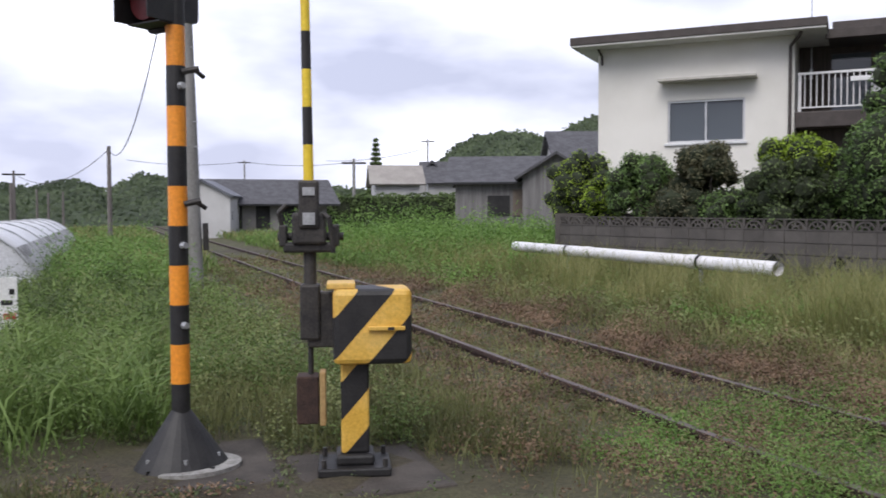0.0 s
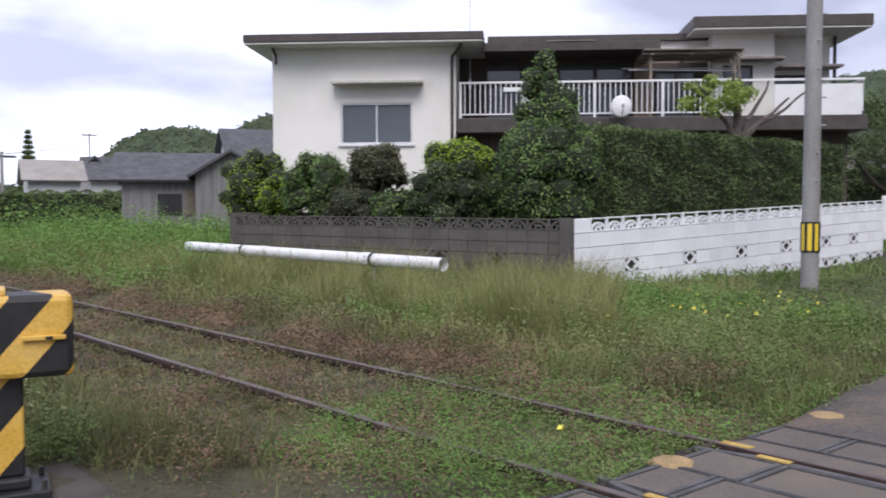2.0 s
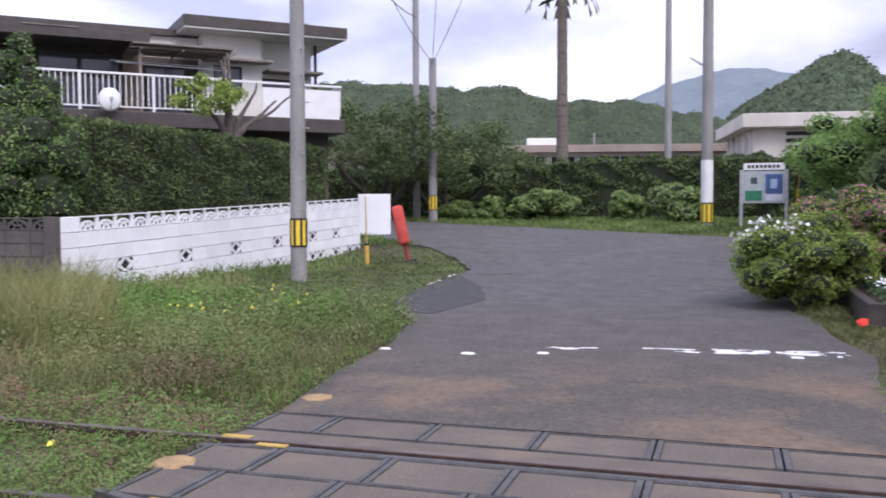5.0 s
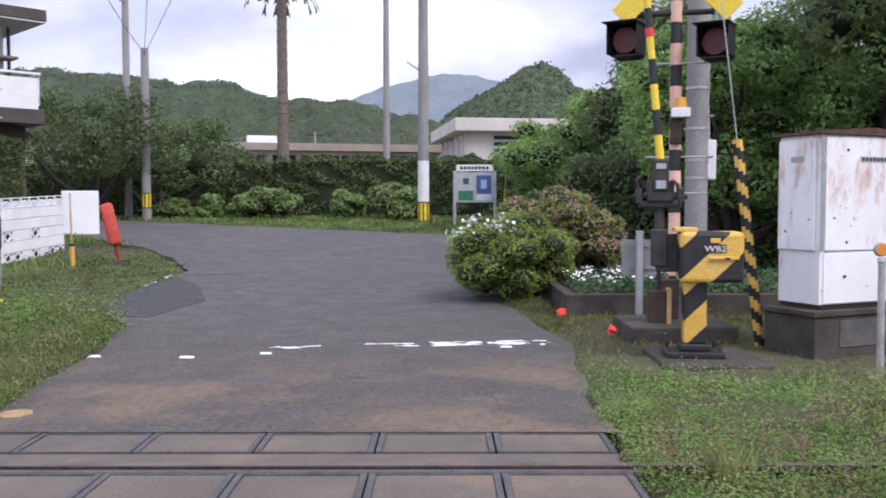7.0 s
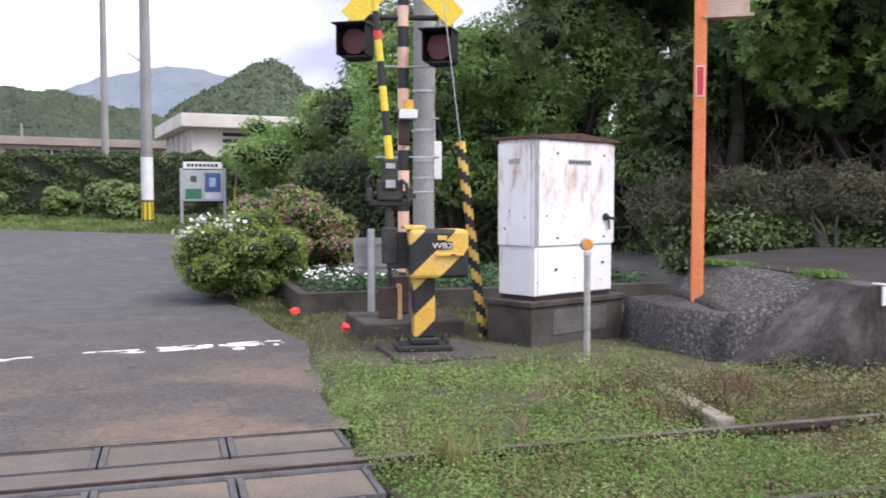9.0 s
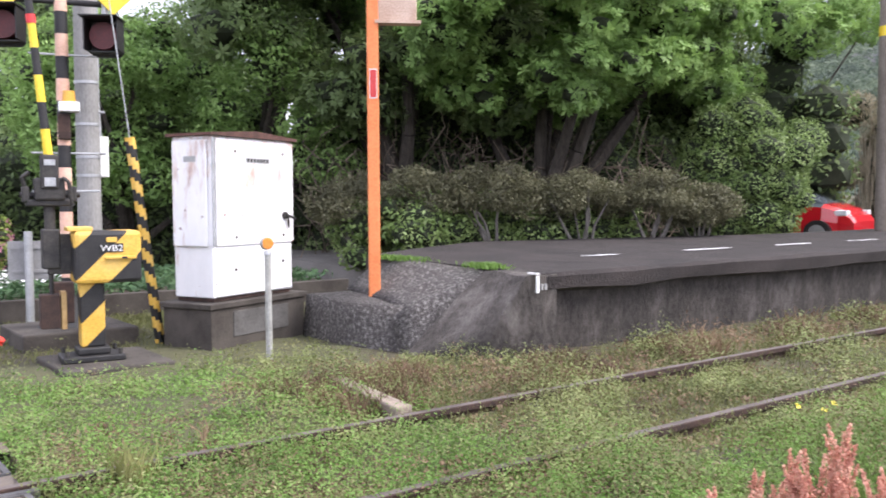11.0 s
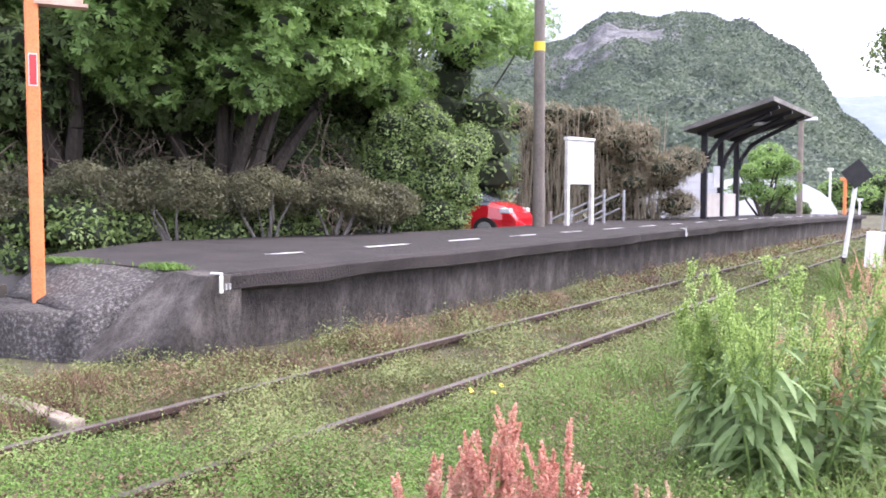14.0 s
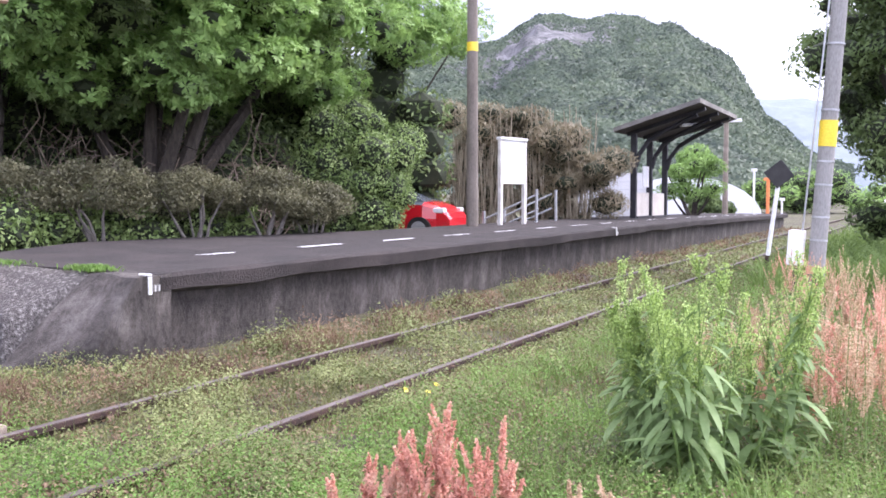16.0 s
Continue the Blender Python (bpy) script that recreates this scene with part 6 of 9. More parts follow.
opening(ws, -1.6, -1.1, 0.9, 1.4, -1.46, DARKOPEN)
# this house's wall tone is darkened to stand for shade
dh = gabled("house", "low house with a broad dark grey tiled roof", pose(*polar(-9.2, 56), 0, 0, 0, 0), 6.4, 5, 2.1, 3.3, surf("wall_with_painted_shade", (0.2, 0.19, 0.18), (0.32, 0.31, 0.3), 1, 0.85), SLATE, 0.7)
for x in (-2.2, -0.6, 0.9, 2.2):
    opening(dh, x - 0.4, x + 0.4, 0.4, 1.7, -2.55, DARKOPEN)
gabled("house", "white gabled cottage with a pale brown roof", pose(*polar(-17.3, 66), 0, 0, 0, -12), 3.2, 4.0, 3.4, 4.6, PALEW, surf("brown_pale_roof", (0.26, 0.24, 0.22), (0.36, 0.34, 0.31), 1, 0.8), 0.4)
bh = gabled("house", "blue-black tiled house with white gable trim", pose(*polar(-20.6, 72), 0, 0, 0, -15), 3.4, 5, 3.8, 5.3, PALEW, SLATE, 0.5)
gabled("house", "blue-black tiled house with white gable trim", pose(*polar(-19.5, 74), 0, 0, 0, 75), 5, 2.6, 4.0, 5.4, PALEW, SLATE, 0.4)

tunnel = thing("polytunnel", "white plastic-covered growing tunnel with torn dark edges", "polytunnel", pose(-5.97, 40.31, -0.28, 0, 0, 0.3))
PLASTIC = surf("milky_plastic_film", (0.52, 0.53, 0.55), (0.68, 0.69, 0.71), 1.0, 0.4, fine=20, bump=0.3)
b = B()
rows = []
for k in range(15):
    y = -k * 1.65
    rows.append([b.verts.new((1.45 * math.cos(a), y, 1.36 * math.sin(a) * (1 + 0.012 * (k % 2)))) for a in [math.pi * i / 16 for i in range(17)]])
for p, c in zip(rows, rows[1:]):
    for i in range(16):
        b.faces.new((p[i], c[i], c[i + 1], p[i + 1])).material_index = 1 if i in (3, 12) else (2 if i < 3 or i > 12 else 0)
b.faces.new(rows[0]); b.faces.new(list(reversed(rows[-1])))
bmesh.ops.recalc_face_normals(b, faces=b.faces[:])
part("film", b, [PLASTIC, surf("torn_dark_film", (0.10, 0.10, 0.10), (0.45, 0.45, 0.45), 2.2, 0.7, lo=0.46, hi=0.54), surf("dusty_clear_film", (0.26, 0.26, 0.255), (0.40, 0.40, 0.395), 1.5, 0.5, fine=30)], tunnel, smooth=True)
for k in range(0, 15, 2):
    b = B(); tube(b, [(1.465 * math.cos(a), -k * 1.65, 1.375 * math.sin(a)) for a in [math.pi * i / 12 for i in range(13)]], 0.02, 6); part("hoop", b, STEEL, tunnel)

nb = thing("notice_board", "small white notice board with red and grey marks in the grass", "notice board", pose(-4.42, 10.4, 0.0, 0, 0, 0))
b = B(); box(b, -0.35, 0.26, -0.01, 0.01, -0.02, 0.62, 0.004); panel = part("panel", b, WHITEPAINT, nb)
for x, z, w, h, mt in ((0.18, 0.44, 0.05, 0.06, BLACK), (0.10, 0.33, 0.11, 0.05, BLACK), (0.12, 0.18, 0.12, 0.06, surf("red_marks", (0.5, 0.04, 0.05), (0.6, 0.06, 0.07), 5, 0.7))):
    b = B(); box(b, x, x + w, -0.014, -0.0105, z, z + h); part("unread_mark", b, mt, panel)
b = B(); box(b, -0.35, 0.29, -0.05, 0.05, -0.25, 0.05, 0.01); part("foot", b, WHITEPAINT, nb)

# school-like low building and hall across the road
SCHOOLW = surf("stained_pale_render", (0.50, 0.46, 0.41), (0.64, 0.60, 0.55), 0.5, 0.9, stretch=(1, 1, 0.3))
TANROOF = surf("tan_roof_edge", (0.24, 0.19, 0.16), (0.34, 0.28, 0.24), 0.6, 0.85)
low = thing("school_building", "long low building with a tan roof edge and many windows", "building", pose(*polar(-79, 68), 1.6, 0, 0, -75))
b = B(); box(b, -11, 13, 0, 8, -2, 3.6); part("wall", b, SCHOOLW, low)
b = B(); box(b, -11.6, 13.6, -0.9, 8.6, 3.6, 4.15, 0.03); part("roof", b, TANROOF, low)
for k in range(11):
    b = B(); box(b, -10.2 + k * 2.1, -8.5 + k * 2.1, -0.06, 0.02, 2.2, 3.3); w = part("window", b, DARKOPEN, low)
    b = B(); box(b, -9.4 + k * 2.1, -9.3 + k * 2.1, -0.08, 0.0, 2.2, 3.3); box(b, -10.2 + k * 2.1, -8.5 + k * 2.1, -0.09, 0.0, 2.1, 2.2); part("window_frame", b, WHITEPAINT, w)
b = B(); box(b, -1.5, 1.2, 1, 2, 4.15, 4.8, 0.05); part("roof_tank", b, WHITEPAINT, low, "white roof box")
low2 = thing("school_building", "pale low building half hidden by trees", "building", pose(*polar(-70.5, 58), 1.4, 0, 0, -66))
b = B(); box(b, -6, 5, 0, 7, -2, 2.9); part("wall", b, SCHOOLW, low2)
b = B(); box(b, -6.5, 5.5, -0.7, 7.5, 2.9, 3.35, 0.03); part("roof", b, TANROOF, low2)
for k in range(5):
    b = B(); box(b, -5 + k * 2, -3.6 + k * 2, -0.06, 0.02, 1.5, 2.5); part("window", b, DARKOPEN, low2)
hall = thing("assembly_hall", "pale rendered hall with a flat overhanging roof and louvred openings", "building", pose(53.0, -1.6, 0.9, 0, 0, -82))
b = B(); box(b, -0.2, 9.5, 0, 10, -1, 4.9); part("wall", b, SCHOOLW, hall)
b = B(); box(b, -1.0, 10.3, -0.9, 11, 4.85, 5.65, 0.04); part("roof", b, SCHOOLW, hall, "flat roof slab with a deep edge")
b = B(); box(b, -0.6, 9.9, -0.5, 10.5, 2.2, 2.75, 0.03); part("ledge", b, SCHOOLW, hall)
for k in range(4):
    b = B(); box(b, 1.6, 4.6, -0.06, 0.02, 3.2 + 0.4 * k, 3.42 + 0.4 * k); part("louvre", b, DARKOPEN, hall)
for k in range(4):
    b = B(); box(b, -0.26, -0.18, 1 + k * 2.3, 2.6 + k * 2.3, 3.0, 4.5); part("window", b, surf("grey_blinds", (0.3, 0.3, 0.3), (0.4, 0.4, 0.4), 1, 0.8), hall)
for k in range(5):
    b = B(); box(b, -0.34, -0.2, 0.6 + k * 2.3, 0.95 + k * 2.3, 2.75, 4.85); part("pilaster", b, SCHOOLW, hall)
for az, D, w, z in ((-88.3, 120, 9, 9.2), (-91.2, 125, 8, 8.9), (-99.2, 140, 7, 11.0)):
    gabled("house", "far pale house on the wooded slope", pose(*polar(az, D), z - 4.5, 0, 0, az), w, 6, 3.6, 4.9, PALEW, surf("far_roof", (0.2, 0.16, 0.15), (0.3, 0.26, 0.25), 0.5, 0.8), 0.4, "far houses", -14)

# notice board across the road
sb = thing("bulletin_board", "grey framed bulletin board with green and blue posters, white title strip", "bulletin board", pose(27.15, -1.07, 0.53, 0, 0, -92))
for x in (-0.68, 0.68):
    b = B(); box(b, x - 0.05, x + 0.05, -0.06, 0.06, -0.2, 1.85, 0.01); part("post", b, STEEL, sb)
b = B(); box(b, -0.64, 0.64, -0.05, 0.05, 0.78, 1.8, 0.01); fr = part("case", b, STEEL, sb)
b = B(); box(b, -0.62, 0.62, -0.055, 0.055, 1.84, 2.06, 0.006); ts = part("title_strip", b, WHITEPAINT, sb)
for k in range(8):
    b = B(); box(b, -0.5 + k * 0.125, -0.41 + k * 0.125, -0.06, -0.0555, 1.9, 2.0); part("unread_mark", b, BLACK, ts)
for x0, x1, z0, z1, c in ((-0.56, -0.05, 0.86, 1.18, (0.02, 0.14, 0.07)), (-0.5, -0.08, 1.2, 1.7, (0.3, 0.34, 0.34)), (0.05, 0.56, 1.08, 1.7, (0.04, 0.08, 0.2)), (0.05, 0.56, 0.86, 1.06, (0.45, 0.47, 0.5)), (-0.4, -0.2, 1.4, 1.6, (0.04, 0.05, 0.06)), (0.2, 0.4, 1.25, 1.55, (0.3, 0.36, 0.5))):
    y = -0.056 if (x0, z0) not in ((-0.4, 1.4), (0.2, 1.25)) else -0.06
    b = B(); box(b, x0, x1, y, -0.0505, z0, z1); part("poster", b, surf("poster_ink", c, tuple(min(1, v * 1.5) for v in c), 6, 0.5), fr)
ystk = thing("guy_marker", "plain yellow guy wire cover beside the bulletin board", "guy wire cover", pose(28.2, -2.1, 0.5, 0, -13, 10))
b = B(); cyl(b, (0, 0, -0.2), (0, 0, 1.3), 0.05, 0.05, 10); part("cover", b, YELLOW2, ystk)
b = B(); cyl(b, (0, 0, 1.3), (0, 0, 2.3), 0.03, 0.02, 8); part("wire_sleeve", b, surf("old_yellow", (0.35, 0.25, 0.1), (0.45, 0.33, 0.15), 4, 0.8), ystk)

# poles across the road
p_green = concrete_pole("pale grey utility pole with a yellow band across the road", 29.72, 10.9, 0.6, 6.35, 0.17, 0.14, (0, 0.6), [(0.55, 1.05, (YELLOW2, BLACK))])
p_board = concrete_pole("grey utility pole beside the bulletin board with a pale sleeve", 27.77, 0.68, 0.55, 12, 0.19, 0.15, (0, -0.9), [(0.15, 0.75, (YELLOW2, BLACK)), (0.8, 2.2, (WHITEPAINT,))])
b = B(); cyl(b, (0, 0, 5.2), (0.1, 0.55, 5.6), 0.04, 0.05, 8); part("lamp", b, WHITEPAINT, p_board)
concrete_pole("tall slim grey pole behind the hedge", 38.69, 2.64, 0.8, 13, 0.17, 0.12, (0, 0.4))
concrete_pole("tall slim grey pole behind the trees", 31.69, 12.25, 0.6, 13, 0.15, 0.11)
for az, D, h in ((0.03, 48, 4.7), (5.2, 75, 4.6), (5.35, 60, 3.2), (-7.9, 120, 8.2), (-14.7, 60, 4.9), (-19.4, 110, 9.5), (-81.9, 80, 6.0), (4.0, 90, 3.6), (3.4, 95, 3.4), (2.6, 95, 3.5)):
    x, y = polar(az, D)
    q_ = thing("utility_pole", "slim far utility pole", "utility pole", pose(x, y, float(gz(x, y))), group="utility poles")
    b = B(); cyl(b, (0, 0, -0.2), (0, 0, h), 0.13, 0.09, 8); part("shaft", b, WOOD_GREY if az > -1 else POLE_CONC, q_)
    if h > 4.5 and az not in (0.03,):
        b = B(); box(b, -0.8, 0.8, -0.05, 0.05, h - 0.35, h - 0.22, m=Matrix.Rotation(radians(az), 4, "Z")); part("crossarm", b, DARKMETAL, q_)


def wire(a, c, sag, r, name="overhead_wire"):
    a, c = Vector(a), Vector(c)
    pts = [a.lerp(c, t_) - Vector((0, 0, sag * 4 * t_ * (1 - t_))) for t_ in [i / 14 for i in range(15)]]
    b = B(); tube(b, pts, r, 5)
    return tagged(link(b, name, surf("wire_black", (0.02, 0.02, 0.02), (0.04, 0.04, 0.04), 5, 0.6) if "wire_black" not in bpy.data.materials else bpy.data.materials["wire_black"]), "dark overhead wire between poles", "wire", group="overhead wires")


wire((29.72, 10.9, 6.8), (10.95, 7.3, 8.8), 0.5, 0.011)
wire((29.72, 10.9, 6.7), (14, 2.0, 12.5), 0.4, 0.011)
wire((29.72, 10.9, 6.6), (16, 6.0, 10.5), 0.4, 0.011)
wire((27.77, 0.68, 9.8), (14.4, 10.0, 7.6), 0.6, 0.016)
wire((31.69, 12.25, 9.0), (10.95, 7.3, 7.4), 0.5, 0.016)
wire((26.5, 6.0, 8.0), (24.0, -6.0, 13.0), 0.4, 0.035)
wire((26.6, 6.1, 7.95), (24.2, -6.0, 12.8), 0.45, 0.03)
wire((*polar(0.03, 48), 4.5), (-1.78, 17.1, 7.6), 2.0, 0.018)
wire((*polar(0.03, 48), 4.5), (*polar(5.2, 75), 4.4), 1.2, 0.02)
wire((*polar(-7.9, 120), 8.0), (*polar(-14.7, 110), 7.5), 0.5, 0.03)
wire((*polar(-7.9, 120), 8.0), (*polar(-1, 110), 7.5), 0.5, 0.03)
wire((*polar(-19.4, 110), 9.2), (*polar(-13, 110), 7.6), 0.5, 0.03)
# white outbuilding and small posts beyond the shelter
ob_ = thing("outbuilding", "white panelled outbuilding beyond the platform", "building", pose(*polar(-162.2, 42), 0.2, 0, 0, -163))
b = B(); box(b, -1.6, 1.6, 0, 4, -0.4, 2.15); part("wall", b, PALEW, ob_)
for k in range(5):
    b = B(); box(b, -1.6, 1.6, -0.02, 0.0, 0.3 + k * 0.36, 0.32 + k * 0.36); part("panel_joint", b, STEEL, ob_)
hoop = thing("polytunnel", "white arched plastic tunnel beyond the platform", "polytunnel", pose(*polar(-166.5, 52), 0.1, 0, 0, -165))
b = B()
rows = [[b.verts.new((4.2 * math.cos(a), y, 2.3 * math.sin(a))) for a in [math.pi * i / 14 for i in range(15)]] for y in (0, 3, 6)]
for p, c in zip(rows, rows[1:]):
    for i in range(14):
        b.faces.new((p[i], c[i], c[i + 1], p[i + 1]))
b.faces.new(rows[0])
bmesh.ops.recalc_face_normals(b, faces=b.faces[:])
part("film", b, surf("white_film", (0.66, 0.67, 0.69), (0.78, 0.79, 0.8), 1, 0.5), hoop)
for az, D, h, r, mt in ((-170.6, 45, 2.6, 0.05, WHITEPAINT), (-171.4, 47, 2.2, 0.08, OPOST), (-172.2, 50, 1.2, 0.05, WHITEPAINT), (-177.9, 50, 1.1, 0.07, WHITEPAINT)):
    b = B(); cyl(b, (0, 0, -0.2), (0, 0, h), r, r, 10); box(b, -r * 2.5, r * 2.5, -r, r, h - 0.15, h, 0.01)
    tagged(link(b, "marker_post", mt), "slim painted marker post far along the track", "marker post", group="far marker posts").matrix_world = pose(*polar(az, D), 0.0)
# ---- vegetation ----
RNG = np.random.default_rng(7)


def unit(v):
    return v / (np.linalg.norm(v, axis=1, keepdims=True) + 1e-9)


def leaf_mesh(name, pts, nrm, length, width, spread=0.9, rng=RNG, droop=0.0):
    """Rhombic leaves at pts, facing roughly along nrm, each with its own turn and size."""
    n = len(pts)
    d = unit(nrm + rng.normal(0, spread, (n, 3)))
    t_ = unit(np.cross(d, rng.normal(0, 1, (n, 3))))
    t_[:, 2] -= droop
    t_ = unit(t_)
    s = unit(np.cross(d, t_))
    L = (length * rng.uniform(0.6, 1.25, n))[:, None]
    W = (width * rng.uniform(0.7, 1.2, n))[:, None]
    a = pts - t_ * L * 0.5
    c = pts + t_ * L * 0.5 
    m = pts + d * L * 0.10 - t_ * L * 0.05
    v = np.stack([a, m + s * W * 0.5, c, m - s * W * 0.5], 1).reshape(-1, 3)
    return mesh_np(name, v, 4, np.arange(4 * n))


def rosette_mesh(name, pts, nrm, per, length, width, rng=RNG):
    """Leaf rosettes: at each point a whorl of narrow leaves spread round a shoot."""
    n = len(pts)
    ax = unit(nrm + rng.normal(0, 0.45, (n, 3)) + np.array([0, 0, 0.3]))
    u = unit(np.cross(ax, rng.normal(0, 1, (n, 3))))
    w = np.cross(ax, u)
    a = (np.arange(per) * 2 * math.pi / per)[None, :] + rng.uniform(-0.35, 0.35, (n, per))
    out = u[:, None, :] * np.cos(a)[..., None] + w[:, None, :] * np.sin(a)[..., None]
    t_ = out + ax[:, None, :] * rng.uniform(-0.25, 0.55, (n, per, 1))
    t_ = unit(t_.reshape(-1, 3))
    sd = unit(np.cross(t_, np.repeat(ax, per, 0)))
    up = np.cross(sd, t_)
    L = (length * rng.uniform(0.6, 1.2, (n, 1)) * rng.uniform(0.75, 1.15, (n, per))).reshape(-1, 1)
    W = width * L / length
    c = np.repeat(pts, per, 0)
    m = c + t_ * L * 0.62 + up * L * 0.10
    v = np.stack([c, m + sd * W * 0.5, c + t_ * L, m - sd * W * 0.5], 1).reshape(-1, 3)
    return mesh_np(name, v, 4, np.arange(4 * n * per))


def blob_points(blobs, n, rng=RNG, shell=0.55):
    """Points in the outer shells of ellipsoid clumps (x, y, z, rx, ry, rz), with outward normals."""
    bl = np.array(blobs, float)
    area = (bl[:, 3] * bl[:, 4] + bl[:, 3] * bl[:, 5] + bl[:, 4] * bl[:, 5])
    k = rng.choice(len(bl), n, p=area / area.sum())
    d = unit(rng.normal(0, 1, (n, 3)))
    r = shell + (1.03 - shell) * rng.uniform(0, 1, n) ** 0.6
    p = bl[k, :3] + d * bl[k, 3:] * r[:, None]
    return p, unit(unit(d / bl[k, 3:]) + np.array([0, 0, 0.35]))


def clump_crown(center, radii, n, size, rng=RNG, low=-0.35, flat=0.62):
    """Many small clumps set over one large ellipsoid, so that the outline is uneven."""
    c, r = np.array(center), np.array(radii)
    d = unit(rng.normal(0, 1, (n * 3, 3)))
    d = d[d[:, 2] > low][:n]
    f = rng.uniform(0.62, 1.0, len(d))[:, None]
    p = c + d * r * f
    s = size * rng.uniform(0.6, 1.3, len(d))
    return [(*p[i], s[i], s[i], s[i] * flat) for i in range(len(d))]


def core_mesh(blobs, k=0.72):
    b = B()
    for x, y, z, rx, ry, rz in blobs:
        bmesh.ops.create_icosphere(b, subdivisions=1, radius=1, matrix=Matrix.Translation((x, y, z)) @ Matrix.Diagonal((rx * k, ry * k, rz * k, 1)))
    return b


LEAF_TREE = leafmat("broad_tree_leaves", (0.09, 0.15, 0.042), (0.22, 0.365, 0.10), (0.40, 0.57, 0.20), 1.2, trans=0.38)
LEAF_DARK = leafmat("dark_tree_leaves", (0.055, 0.083, 0.033), (0.13, 0.19, 0.068), (0.245, 0.33, 0.13), 0.9, trans=0.36)
LEAF_HEDGE = leafmat("hedge_leaves", (0.036, 0.056, 0.022), (0.088, 0.128, 0.045), (0.19, 0.25, 0.095), 2.6)
LEAF_BUSH = leafmat("glossy_bush_leaves", (0.085, 0.135, 0.04), (0.21, 0.31, 0.095), (0.42, 0.53, 0.22), 3.5, 0.4, trans=0.3)
LEAF_LIME = leafmat("lime_topiary_leaves", (0.14, 0.22, 0.02), (0.29, 0.42, 0.04), (0.42, 0.56, 0.08), 2.0)
# far hill leaves, dulled in colour to stand for haze
LEAF_FAR = leafmat("far_wood_leaves", (0.036, 0.052, 0.028), (0.072, 0.102, 0.05), (0.125, 0.165, 0.085), 0.16)
LEAF_AZALEA = leafmat("azalea_leaves", (0.11, 0.16, 0.03), (0.25, 0.34, 0.07), (0.40, 0.50, 0.14), 3.0, trans=0.35)
LEAF_DULL = leafmat("dull_shrub_leaves", (0.055, 0.056, 0.032), (0.115, 0.112, 0.062), (0.20, 0.195, 0.11), 2.5, trans=0.25)
LEAF_BAMBOO = leafmat("dry_bamboo_leaves", (0.10, 0.085, 0.05), (0.23, 0.195, 0.12), (0.40, 0.345, 0.235), 0.8)
# near-black solids fill the foliage; their colour stands for the shade inside
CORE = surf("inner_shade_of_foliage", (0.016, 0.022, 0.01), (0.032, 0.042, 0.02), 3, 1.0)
LEAF_GARDEN = leafmat("garden_shrub_leaves", (0.05, 0.09, 0.028), (0.13, 0.22, 0.062), (0.27, 0.39, 0.13), 2.4)
LEAF_ROAD = leafmat("roadside_tree_leaves", (0.05, 0.075, 0.03), (0.11, 0.155, 0.06), (0.19, 0.25, 0.11), 0.6)
PETAL_W = surf("white_petals", (0.75, 0.75, 0.74), (0.85, 0.85, 0.84), 20, 0.6)
PETAL_P = leafmat("pink_petals", (0.22, 0.07, 0.12), (0.42, 0.16, 0.24), (0.55, 0.28, 0.33), 3, 0.7)
PETAL_Y = surf("yellow_petals", (0.80, 0.66, 0.05), (0.88, 0.76, 0.12), 20, 0.6)


def limbs(base, targets, r, seed=1):
    """A tapered trunk that forks to the given ends."""
    rng = random.Random(seed)
    b = B()
    base = Vector(base)
    for k, t_ in enumerate(targets):
        t_ = Vector(t_)
        prev, pr = base + Vector((rng.uniform(-0.1, 0.1), rng.uniform(-0.1, 0.1), -0.2)), r * rng.uniform(0.7, 1.0)
        n = 6
        for i in range(1, n + 1):
            f = i / n
            q_ = base.lerp(t_, f) + Vector((rng.uniform(-1, 1), rng.uniform(-1, 1), rng.uniform(-0.3, 0.3))) * 0.09 * (t_ - base).length * f * (1 - f * 0.6)
            nr = pr * 0.8
            cyl(b, prev, q_, pr, nr, 8)
            prev, pr = q_, nr
    return b


def tree(name, label, base, blobs, n_leaf, length, width, mat, trunk_r=0.15, category="tree", spread=0.9, group="", n_limb=7, core=0.62, droop=0.0, seed=1, trunk_mat=None, whorl=0):
    t_ = thing(name, label, category, None, group)
    p, nr = blob_points(blobs, n_leaf)
    me_ = rosette_mesh(name, p[::whorl], nr[::whorl], whorl, length, width) if whorl else leaf_mesh(name, p, nr, length, width, spread, droop=droop)
    part("crown" if category == "tree" else "foliage", me_, mat, t_)
    # solid lumps within the crown, coloured as inner shade
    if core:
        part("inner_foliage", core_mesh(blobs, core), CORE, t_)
    rng = random.Random(seed)
    ends = [bl[:3] for bl in rng.sample(list(blobs), min(n_limb, len(blobs)))]
    part("trunk", limbs(base, ends, trunk_r, seed), trunk_mat or BARK, t_)
    return t_


rngt = np.random.default_rng(11)


